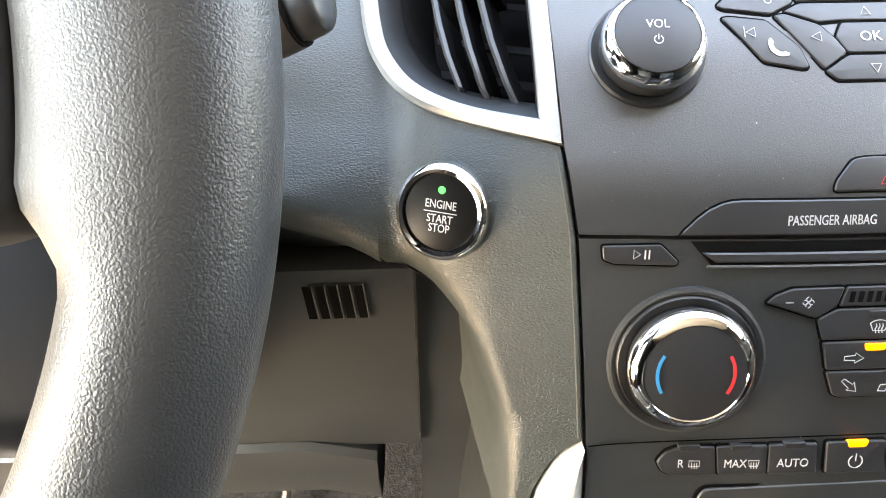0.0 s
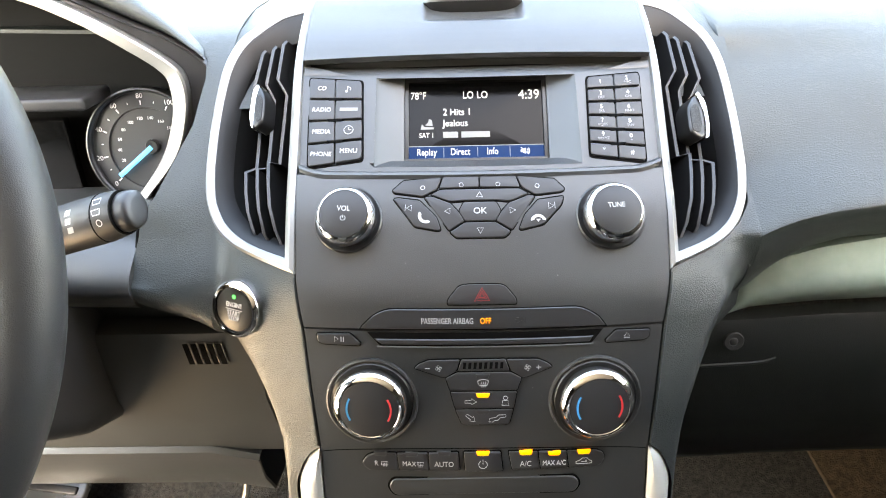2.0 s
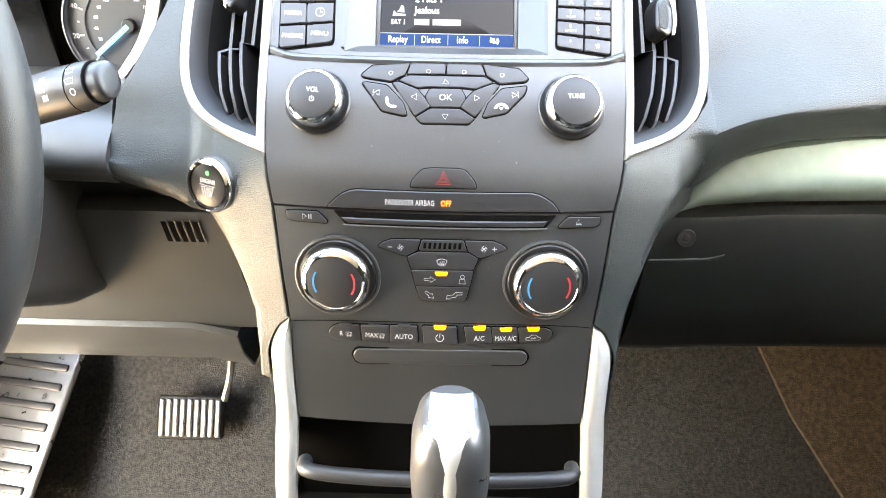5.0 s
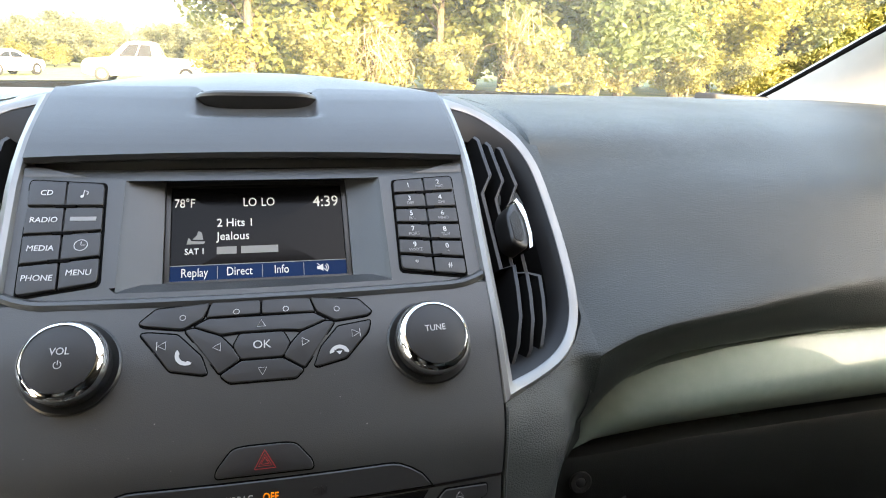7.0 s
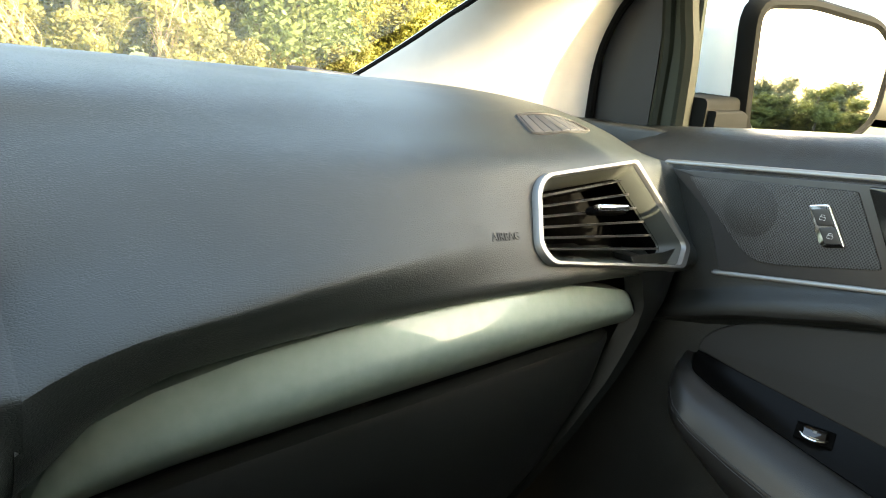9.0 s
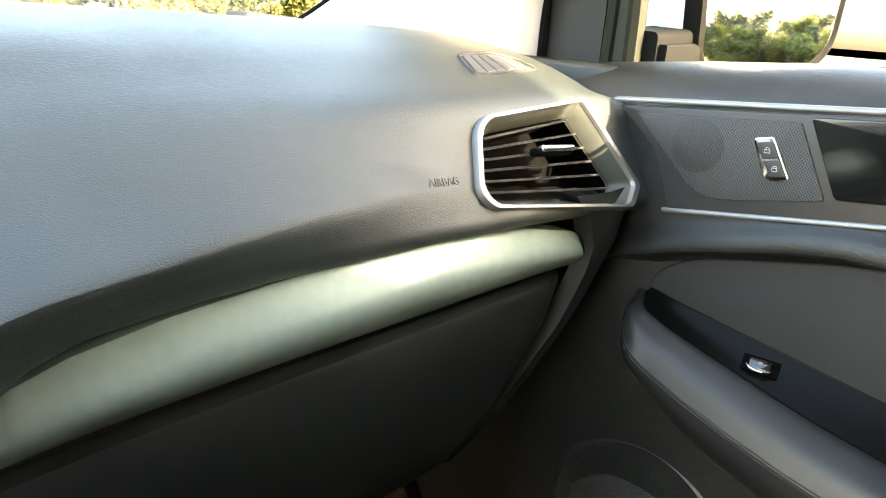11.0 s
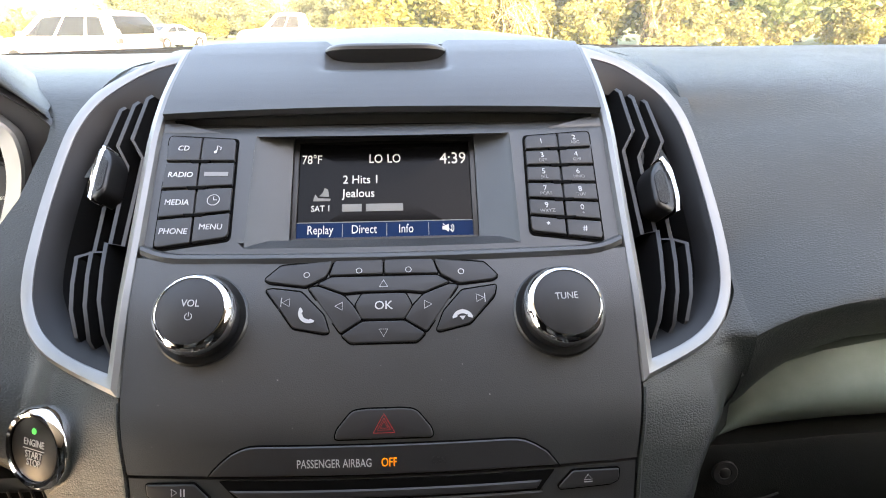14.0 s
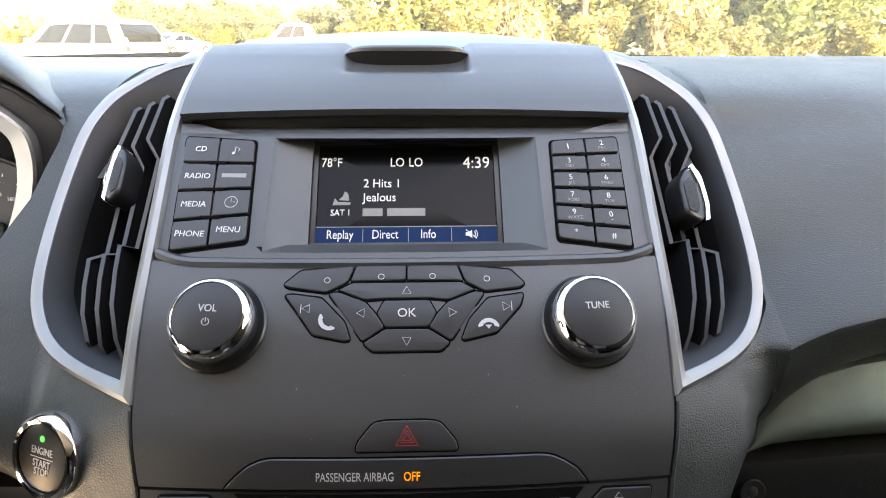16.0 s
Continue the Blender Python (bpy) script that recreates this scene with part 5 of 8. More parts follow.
for s in (-1, 1):
    rows = []
    for z in np.concatenate((np.linspace(0.955, 1.06, 16), np.linspace(1.065, 1.1175, 20), np.linspace(1.119, 1.150, 16))):
        xe = edge(z) + 0.0008
        if z < 1.0095:
            xe += 0.0195 * min(1.0, ((1.0095 - z) / 0.03) ** 0.5)
        if z > 1.1178:
            xe = float(np.interp(z, (1.1178, 1.1212, 1.1262, 1.1368, 1.15), (0.1138, 0.146, 0.1675, 0.1786, 0.1809)))
        b = leather_y(xe, z, s)[1]
        row = [Vector((s * xe, leather_y(xe, z, s)[0] + 0.012, z)), Vector((s * xe, leather_y(xe, z, s)[0] + 0.0015, z))]
        for u in np.linspace(0.01, 1, 26):
            x = xe + (b - xe) * u
            row.append(Vector((s * x, leather_y(x, z, s)[0], z)))
        row.append(row[-1] + Vector((s * 0.001, 0.02, 0)))
        rows.append(row)
    part("side_panel", loft(rows), M_LEATHER, dash, "black grained side panel beside the centre stack")
    piping = [Vector((s * (edge(z) + 0.0022), leather_y(edge(z) + 0.0022, z, s)[0] - 0.0003, z)) for z in np.linspace(1.012, 1.116, 20)]
    part("piping", tube(piping, 0.0011, 6), M_LEATHER, dash, "thin raised edge of the side panel beside the stack")
    rows = []
    for z in np.linspace(0.72, 0.9535, 8):
        xe, xo = 0.128 + 0.03 * max(0, 0.93 - z), pillar_out(z) - 0.002
        yb = -0.034 - 0.25 * max(0, 0.92 - z)
        rows.append([Vector((s * x, y, z)) for x, y in ((xe, yb + 0.01), (xe, yb + 0.002), (xe + 0.004, yb), ((xe + xo) / 2, yb + 0.020), (xo, 0.032), (xo + 0.003, 0.05), (xo + 0.004, 0.25))])
    whole("console_side_panel", loft(rows), M_DOOR, "black plastic lower side panel of the console", "console")


# ---- passenger side vent ----
M_GRILLEF = scuff(material("grey_flange", (0.055, 0.060, 0.054), 0.45, 0.15), 0.40, 0.50)
pv = thing("air_vent", (0.63, 0.05, 1.15), "angular corner air vent with satin silver surround and horizontal blades", "air vent", "corner vent")
def pv_ring(k, back):
    c = sum(PV_O, Vector()) / 7
    n = Vector((0.05, 0.86, -0.5)).normalized()
    out = []
    m = len(PV_O)
    rad = (0.016, 0.004, 0.006, 0.006, 0.010, 0.010, 0.014)
    for i, p in enumerate(PV_O):
        p = c + (p - c) * k
        a, b = c + (PV_O[i - 1] - c) * k - p, c + (PV_O[(i + 1) % m] - c) * k - p
        ra = min(rad[i], a.length * 0.45, b.length * 0.45)
        for t in np.linspace(0, 1, 5):
            out.append((1 - t) ** 2 * (p + a.normalized() * ra) + 2 * t * (1 - t) * p + t * t * (p + b.normalized() * ra) + n * back)
    return out


part("surround", loft([pv_ring(1.03, 0.012), pv_ring(1.03, -0.0005), pv_ring(1.01, -0.0035), pv_ring(0.955, -0.0035), pv_ring(0.935, -0.001), pv_ring(0.93, 0.003)], True), M_SILVER, pv, "satin silver surround")
part("flange", loft([pv_ring(0.935, 0.0), pv_ring(0.86, 0.006), pv_ring(0.80, 0.016)], True), M_GRILLEF, pv, "satin grey inner flange")
# throat and blades coloured near black for the shade inside the vent
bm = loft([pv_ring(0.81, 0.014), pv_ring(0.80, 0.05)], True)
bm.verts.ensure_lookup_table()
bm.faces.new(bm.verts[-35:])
part("throat", bm, M_SHADE_BLACK, pv)
for i in range(6):
    f = (i + 0.5) / 6.0
    a = Vector((0.529 - 0.010 * (1 - f) + 0.010 * f, 0.0480 + 0.024 * f, 1.1375 + 0.042 * f))
    b = a.lerp(Vector((0.684 - 0.030 * f, 0.0330 + 0.044 * f, 1.1235 + 0.068 * f)), 0.90)
    rows = []
    for u in np.linspace(0, 1, 8):
        p = a.lerp(b, u)
        rows.append([p + Vector((0, dy, dz)) for dy, dz in ((0.0, -0.0009), (0.0, 0.0007), (0.020, -0.0050), (0.020, -0.0064))])
    bl = part("blade", loft(rows, True, True), M_SHADE_BLACK, pv)
    # same painted highlight on the corner vent's blade fronts
    part("front_edge", loft([[q[0] - Vector((0, 0.0004, 0)), q[1] + Vector((0, -0.0004, 0.0002)), q[1] + Vector((0, 0.0012, 0)), q[0] + Vector((0, 0.0012, 0))] for q in rows], True, True), M_EDGE_GLINT, bl)
tm = Matrix.LocRotScale(Vector((0.598, 0.050, 1.1655)), Euler((radians(-20), radians(3), radians(-4))), None)
t = part("tab", moved(box((-0.019, -0.006, -0.0032), (0.019, 0.009, 0.0036), 0.003), tm), M_SHADE_BLACK, pv)
part("chrome_edge", moved(box((-0.0195, -0.0085, -0.0008), (0.0195, 0.0, 0.0046), 0.0025), tm), M_CHROME, t, "chrome tab edge")

# demister grille on the dash top corner
dg = thing("demister_grille", (0.61, 0.14, 1.228), "small grey demister grille in the dashboard corner", "grille")
gp = [Vector(p) for p in ((0.578, 0.1475), (0.597, 0.1518), (0.622, 0.1542), (0.641, 0.1510), (0.656, 0.1460), (0.670, 0.1318), (0.652, 0.1245), (0.583, 0.1160), (0.570, 0.1175), (0.5725, 0.1316))]
top_z = lambda x, y, h: Vector((x, y, 1.2315 + 0.4375 * (y - 0.15) - 0.022 * max(0.0, (x - 0.62) / 0.135) ** 2 + h))
M_GRILLE = material("grille_grey", (0.045, 0.046, 0.050), 0.5)
grille_out = rounded(gp, 0.003)
part("frame", plate(grille_out, top_z, -0.004, 0.0004, 0.0003), M_BUTTON, dg)
part("frame_rim", tube([top_z(p.x, p.y, 0.0006) for p in smooth_line(inset(grille_out, 0.0018), 2, True)], 0.0013, 6, True), M_INSERT, dg, "raised grey rim")
for i in range(6):
    quad = ((0.5835, 0.1465), (0.645, 0.1485), (0.660, 0.1295), (0.576, 0.1195))
    u0, u1 = i / 6 + 0.012, (i + 1) / 6 - 0.012
    part("slat", plate([bil(quad, u0, 0), bil(quad, u1, 0), bil(quad, u1, 1), bil(quad, u0, 1)], top_z, -0.002, 0.0012, 0.0005), M_GRILLE, dg)


# ---- start button ----
sb = thing("start_button", (-0.157, -0.012, 1.09), "round black engine start button with chrome ring", "button")
n_sb = Vector((-0.40, -0.88, 0.26)).normalized()
m = Matrix.LocRotScale(Vector((-0.1555, leather_y(0.1555, 1.0905, -1)[0] - 0.0020, 1.0905)), n_sb.to_track_quat("Z", "Y"), Vector((1.15, 1.15, 1.0)))
part("chrome_ring", lathe(((0.0165, -0.004), (0.0165, 0.001), (0.0158, 0.0034), (0.0144, 0.0046), (0.0132, 0.0042), (0.0128, 0.0022)), m), M_CHROME, sb, "polished chrome ring")
part("cap", lathe(((0.0128, 0.001), (0.0127, 0.0030), (0.0120, 0.0034), (0, 0.0030)), m), material("start_cap", (0.004, 0.004, 0.0042), 0.35, spec=0.18), sb)
face_m = m @ Matrix.Translation((0, 0, 0.0035))
letters("ENGINE", 0.0039, face_m @ Matrix.Translation((0, 0.0026, 0)), M_WHITE, sb, squeeze=0.80)
letters("START", 0.0039, face_m @ Matrix.Translation((0, -0.0022, 0)), M_WHITE, sb, squeeze=0.80)
letters("STOP", 0.0039, face_m @ Matrix.Translation((0, -0.0053, 0)), M_WHITE, sb, squeeze=0.80)
patch([(-0.0058, 0), (0.0058, 0), (0.0058, 0.0003), (-0.0058, 0.0003)], face_m, M_WHITE, sb)
part("status_lamp", lathe(((0.0013, 0), (0.0012, 0.0003), (0, 0.0004)), face_m @ Matrix.Translation((0, 0.0075, 0)), 12), M_GREEN, sb, "green indicator lamp")


# ---- driver's side ----
LIP = ((-0.70, 1.225), (-0.62, 1.262), (-0.50, 1.284), (-0.384, 1.281), (-0.324, 1.278), (-0.290, 1.265), (-0.241, 1.246), (-0.211, 1.233), (-0.1895, 1.2165), (-0.1880, 1.207), (-0.1965, 1.181), (-0.2165, 1.145), (-0.247, 1.109))
SIL_OUT = ((-0.70, 1.212), (-0.60, 1.258), (-0.50, 1.276), (-0.378, 1.275), (-0.330, 1.274), (-0.286, 1.258), (-0.243, 1.236), (-0.216, 1.2175), (-0.2085, 1.2035), (-0.215, 1.179), (-0.236, 1.147), (-0.262, 1.117), (-0.280, 1.098))
SIL_IN = ((-0.70, 1.198), (-0.60, 1.246), (-0.50, 1.266), (-0.385, 1.266), (-0.337, 1.266), (-0.292, 1.249), (-0.249, 1.2255), (-0.228, 1.2105), (-0.2235, 1.1985), (-0.2305, 1.176), (-0.250, 1.145), (-0.272, 1.117), (-0.290, 1.098))


def nearer(p, d):
    """Draws the stack's end of the binnacle outline towards the wheel."""
    return Vector((p[0] - d * float(np.interp(p[0], (-0.31, -0.235), (0, 1))) * float(np.interp(p[1], (1.10, 1.15, 1.195), (-0.45, -0.35, 1.0))), p[1]))


lip_l, so_l, si_l = (smooth_line([nearer(p, d) for p in q], 6) for q, d in ((LIP, 0.0115), (SIL_OUT, 0.0085), (SIL_IN, 0.0075)))


def ring_at(line, y, grow=0.0):
    c = Vector((-0.40, 1.14))
    return [Vector((p.x - (c.x - p.x) * grow, y, p.y - (c.y - p.y) * grow)) for p in line]


def hood_ring(y, rise):
    """The padded roof of the binnacle, running out into the dash top."""
    out = []
    for p in lip_l:
        if p.y < 1.2165 and p.x > -0.26:
            break
        w = min(1.0, max(0.34, (-0.190 - p.x) / 0.06))
        ye = 0.215 + 1.75 * (p.y - 1.216)
        q = min(1.0, max(0.0, (y - 0.165) / max(0.03, ye - 0.165)))
        q = q * q * (3 - 2 * q)
        z = p.y + 0.0215 * rise * w
        out.append(Vector((p.x - 0.32 * max(0.0, y - 0.133) * min(1.0, max(0.0, (p.x + 0.6) / 0.3)), y, z + (1.238 - z) * q)))
    return out


hood = thing("instrument_hood", (-0.40, 0.1, 1.2), "black hooded instrument binnacle behind the steering wheel", "binnacle")
HOOD = smooth_line([Vector(q) for q in ((0.158, -0.10), (0.147, 0.0), (0.139, 0.14), (0.1335, 0.30), (0.1310, 0.46), (0.1315, 0.64), (0.1350, 0.84), (0.1420, 1.0), (0.153, 1.10), (0.170, 1.12), (0.195, 1.06), (0.215, 0.98), (0.24, 0.9), (0.27, 0.9), (0.31, 0.9), (0.36, 0.9))], 3)
part("hood_pad", loft([hood_ring(q.x, q.y) for q in HOOD]), M_LEATHER, hood)
part("inner_lip", loft([ring_at(lip_l, 0.160, 0.004), ring_at(lip_l, 0.134, 0.003), ring_at(lip_l, 0.1318, -0.004), ring_at(lip_l, 0.134, -0.012), ring_at(so_l, 0.133, 0.004), ring_at(so_l, 0.137, 0.0)]), M_BUTTON, hood)
part("silver_rim", loft([ring_at(so_l, 0.138), ring_at(so_l, 0.1265), [a.lerp(b, 0.12) - Vector((0, 0.0015, 0)) for a, b in zip(ring_at(so_l, 0.1265), ring_at(si_l, 0.130))], [a.lerp(b, 0.9) for a, b in zip(ring_at(so_l, 0.125), ring_at(si_l, 0.129))], ring_at(si_l, 0.131), ring_at(si_l, 0.139)]), M_SILVER, hood, "satin silver rim")
part("throat", loft([ring_at(si_l, 0.137), ring_at(si_l, 0.155, 0.03), ring_at(si_l, 0.20, 0.08)]), M_VENT, hood)
cl = thing("instrument_cluster", (-0.35, 0.2, 1.15), "instrument cluster with round speedometer and blue needles", "gauge cluster")
bm = bmesh.new()
bm.faces.new([bm.verts.new(p) for p in ring_at(si_l, 0.186, 0.07) + [Vector((-0.29, 0.186, 1.0)), Vector((-0.70, 0.186, 1.0))]])
part("dial_plate", bm, M_VENT, cl)
cz = Vector((-0.273, 0.163, 1.1405))
gm = Matrix.LocRotScale(cz, Vector((0, -1, 0.18)).to_track_quat("Z", "Y"), Vector((0.9, 0.9, 1.0)))
M_DIALWHITE = material("dial_white", (0.75, 0.76, 0.76), 0.5)
M_DIAL = material("dial_face", (0.03, 0.032, 0.035), 0.4)
dial = part("speedometer", lathe(((0.056, -0.012), (0.056, 0.004), (0.054, 0.0055), (0.0525, 0.004), (0.0525, 0.0), (0.038, 0.0005), (0.0375, -0.0012), (0.0, -0.0012)), gm, 64), M_DIAL, cl, "round dark speedometer dial")
part("dial_ring", lathe(((0.0565, 0.003), (0.056, 0.0062), (0.0545, 0.0066), (0.0535, 0.005)), gm, 64), M_BLACK, dial)
for k in range(0, 15):
    a = radians(222 - k * 16.2)
    r0, r1 = (0.0405, 0.0445) if k % 2 == 0 else (0.0425, 0.0445)
    stroke([(r0 * math.cos(a), r0 * math.sin(a)), (r1 * math.cos(a), r1 * math.sin(a))], 0.0007 if k % 2 else 0.0012, gm @ Matrix.Translation((0, 0, 0.0008)), M_DIALWHITE, dial, "tick")
for k, s in enumerate(("0", "20", "40", "60", "80", "100", "120", "140")):
    a = radians(222 - k * 32.4)
    letters(s, 0.0064, gm @ Matrix.Translation((0.0485 * math.cos(a), 0.0485 * math.sin(a), 0.0008)), M_DIALWHITE, dial, "numeral")
for k, s in enumerate(("20", "40", "60", "80", "100", "120", "140", "160", "180", "200", "220")):
    a = radians(222 - 32.4 * (k + 1) / 1.609)
    letters(s, 0.0040, gm @ Matrix.Translation((0.0285 * math.cos(a), 0.0285 * math.sin(a), -0.0008)), M_DIALWHITE, dial, "numeral")
M_NEEDLE = glow("needle_blue", (0.05, 0.36, 0.75), 0.10)
nm = gm @ Matrix.Translation((0.004, 0.002, 0.003)) @ Matrix.Rotation(radians(218), 4, "Z")
part("needle", moved(box((0.0, -0.0022, 0), (0.043, 0.0022, 0.0016), 0.0007), nm), M_NEEDLE, dial, "glowing blue needle")
part("hub", lathe(((0.0065, -0.002), (0.0065, 0.003), (0.0055, 0.004), (0, 0.004)), gm @ Matrix.Translation((0.004, 0.002, 0)), 24), M_BLACK, dial)
nm = gm @ Matrix.Translation((0.006, -0.030, 0.003)) @ Matrix.Rotation(radians(232), 4, "Z")
part("fuel_needle", moved(box((0.0, -0.0016, 0), (0.021, 0.0016, 0.0014), 0.0006), nm), M_NEEDLE, dial, "small glowing blue needle")
part("fuel_hub", lathe(((0.006, -0.002), (0.006, 0.003), (0, 0.004)), gm @ Matrix.Translation((0.006, -0.030, 0)), 20), M_BLACK, dial)
part("info_screen", box((-0.450, 0.166, 1.100), (-0.342, 0.177, 1.166), 0.002), M_PIANO, cl)
part("reflection_ledge", box((-0.46, 0.130, 1.182), (-0.300, 0.177, 1.192), 0.003), M_BUTTON, cl)
part("lower_mask", box((-0.70, 0.120, 1.050), (-0.236, 0.177, 1.080), 0.004), M_BUTTON, cl)

# pad between the binnacle and the vent, and the driver's lower dash
rows, low_rows = [], []


def hood_foot(z):
    """Where the pad meets the binnacle."""
    return float(np.interp(z, (1.05, 1.09, 1.105, 1.13, 1.145, 1.181, 1.207, 1.217, 1.24), (0.2375, 0.2375, 0.2370, 0.2315, 0.2215, 0.2025, 0.1987, 0.2005, 0.206)))


for u in np.linspace(0, 1, 9):
    sec = driver_section(0.182 + 0.042 * u)
    rows.append([Vector((-(0.182 + (max(hood_foot(p.y), float(np.interp(p.x, (0.12, 0.14, 0.17, 0.21, 0.60), (0.1, 0.209, 0.24, 0.72, 0.72)))) - 0.182) * u), p.x, p.y)) for p in smooth_line([Vector(q) for q in sec], 6)])
part("driver_pad", solid_sheet(rows, -0.003), M_LEATHER, dash, "black grained dashboard pad beside the binnacle")
for x in (-0.2365, -0.25, -0.27, -0.30, -0.40, -0.55, -0.735):
    c = float(np.interp(-x, (0.24, 0.30, 0.74), (1.083, 1.079, 1.075)))
    yb = float(np.interp(-x, (0.2365, 0.27, 0.30, 0.40), (0.0165, 0.021, 0.026, 0.031)))
    low_rows.append([Vector((x, q.x, q.y)) for q in smooth_line([Vector(q) for q in ((0.17, 1.100), (0.10, 1.110), (yb + 0.035, 1.112), (yb + 0.012, 1.102), (yb, c + 0.008), (yb + 0.001, c), (yb + 0.012, c - 0.010), (yb + 0.07, c - 0.016))], 4)])
part("column_surround", solid_sheet(low_rows, 0.004), M_PLASTIC, dash, "black plastic dash panel round the steering column")
seam_pts = [Vector((-0.237, 0.050, 1.128)), Vector((-0.2368, 0.036, 1.110)), Vector((-0.2366, 0.0285, 1.089))]
whole("pad_seam", tube(smooth_line(seam_pts, 4), 0.0012, 6), M_GAP, "dark joint line in the dashboard pad", "trim", kind="structure")

knee = thing("knee_panel", (-0.4, 0.1, 0.95), "black lower dash panel under the steering column", "panel")
rows = [[Vector((x, y, z)) for y, z in ((0.12, 1.046), (0.062, 1.041), (0.049, 1.0385), (0.043, 1.034), (0.0418, 1.026), (0.043, 1.00), (0.046, 0.97), (0.062, 0.93), (0.080, 0.886))] for x in np.linspace(-0.1685, -0.74, 16)]
part("upper_panel", solid_sheet(rows, 0.003), M_PLASTIC, knee)
rows = [[Vector((x, y, z)) for y, z in ((0.12, 1.052), (0.056, 1.046), (0.050, 1.034), (0.050, 0.97), (0.068, 0.93), (0.10, 0.84), (0.12, 0.78))] for x in np.linspace(-0.120, -0.1672, 6)]
part("filler_panel", solid_sheet(rows, 0.003), M_PLASTIC, knee)
rows = [[Vector((x, 0.012 + driver_crease_y(min(-x, 0.27)), float(np.interp(-x, (0.15, 0.19, 0.24, 0.74), (1.045, 1.062, 1.078, 1.072))))), Vector((x, 0.028 + driver_crease_y(min(-x, 0.27)), float(np.interp(-x, (0.15, 0.19, 0.24), (1.042, 1.052, 1.060))))), Vector((x, 0.054, 1.042)), Vector((x, 0.066, 1.038))] for x in np.linspace(-0.150, -0.735, 16)]
part("underside", loft(rows), M_DOOR, dash, "black underside of the dashboard above the knee panel")
rows = []
for x in np.linspace(-0.196, -0.74, 14):
    d = 0.010 * max(0, 1 - (-x - 0.196) / 0.03)
    rows.append([Vector((x, y, z - d)) for y, z in ((0.100, 0.8900), (0.0750, 0.8893), (0.0728, 0.8872), (0.080, 0.86), (0.100, 0.825), (0.13, 0.818), (0.20, 0.83))])
part("lower_panel", solid_sheet(rows, 0.003), M_PLASTIC, knee)
for i in range(5):
    x = -0.1955 - 0.0063 * i
    part("vent_slot", loft([[Vector((x + dx + 0.0020 * (1.029 - z) / 0.02 - (0.0 if dx > 0 else 0.0001), 0.0372 + 0.045 * max(0, 1.026 - z), z)) for dx in (-0.0021, 0.0021)] for z in (1.009, 1.018, 1.0285)]), M_GAP, knee)
    part("slot_edge", tube([Vector((x + 0.0025 + 0.0020 * (1.029 - z) / 0.02, 0.0376 + 0.045 * max(0, 1.026 - z), z)) for z in (1.008, 1.018, 1.029)], 0.0005, 6), M_PLASTIC, knee)
colm = thing("steering_column", (-0.39, 0.05, 1.0), "black plastic steering column shroud", "steering column")
rows = []
for y, w, zt, zb in ((0.17, 0.106, 1.10, 0.930), (0.076, 0.107, 1.10, 0.9335), (0.02, 0.098, 1.105, 0.955), (-0.03, 0.080, 1.11, 0.990), (-0.065, 0.064, 1.115, 1.03)):
    rows.append([Vector((-0.39 + p.x, y, p.y)) for p in rounded([Vector((-w, zt)), Vector((w, zt)), Vector((w, zb)), Vector((-w, zb))], 0.025, 6)])
part("shroud", loft(rows, True, True), M_BUTTON, colm)

# wiper stalk
stk = thing("wiper_stalk", (-0.24, -0.05, 1.16), "black wiper stalk with printed symbols", "stalk")
A, B = Vector((-0.35, -0.005, 1.118)), Vector((-0.1995, -0.0356, 1.1689))
d = (B - A).normalized()
rad = lambda u: float(np.interp(u, (0, 0.55, 0.60, 0.9, 0.97, 1.0), (0.011, 0.0140, 0.0146, 0.0146, 0.0141, 0.0132)))
arm = part("arm", tube([A.lerp(B, u) for u in np.linspace(0, 1, 18)], rad, 24, flat=0.85), M_BUTTON, stk)
part("end_cap", tube([B + d * 0.0005, B + d * 0.002, B + d * 0.0065, B + d * 0.0088, B + d * 0.0100, B + d * 0.0104], lambda u: float(np.interp(u, (0, 0.2, 0.4, 0.6, 0.8, 1), (0.0116, 0.0120, 0.0116, 0.0110, 0.0094, 0.0060))), 20, flat=0.80), M_BUTTON, stk)
part("ring_gap", tube([B - d * 0.0008, B + d * 0.0008], 0.0130, 24, flat=0.86), M_GAP, stk)
part("ring_gap", tube([B - d * 0.0125, B - d * 0.0119], 0.01462, 24, flat=0.855), M_GAP, stk)
sm_r = d
sm_n = (Vector((0.15, -0.36, 0.24)) - d * Vector((0.15, -0.36, 0.24)).dot(d)).normalized()
sm_u = sm_n.cross(sm_r).normalized()
smx = Matrix((sm_r, sm_u, sm_n)).transposed().to_4x4()
for k, sh in enumerate((0.0068, 0.0008, -0.0052)):
    o2 = smx.copy()
    c = B - d * 0.0055
    up = sm_u * sh * 1.0
    o2.translation = c + up + sm_n * math.sqrt(max(1e-6, 0.0143 ** 2 - sh * sh * 1.15)) * 0.985
    tilt = Matrix.Rotation(-sh / 0.0150 * 0.9, 4, "X")
    if k < 2:
        stroke([(-0.0032, 0.0014), (0.0032, 0.0014), (0.0024, -0.0016), (-0.0024, -0.0016)], 0.0005, o2 @ tilt, M_WHITE, arm, closed=True)
    else:
        stroke(arc(0, 0, 0.0018, 0, 360, 12), 0.0005, o2 @ tilt, M_WHITE, arm)
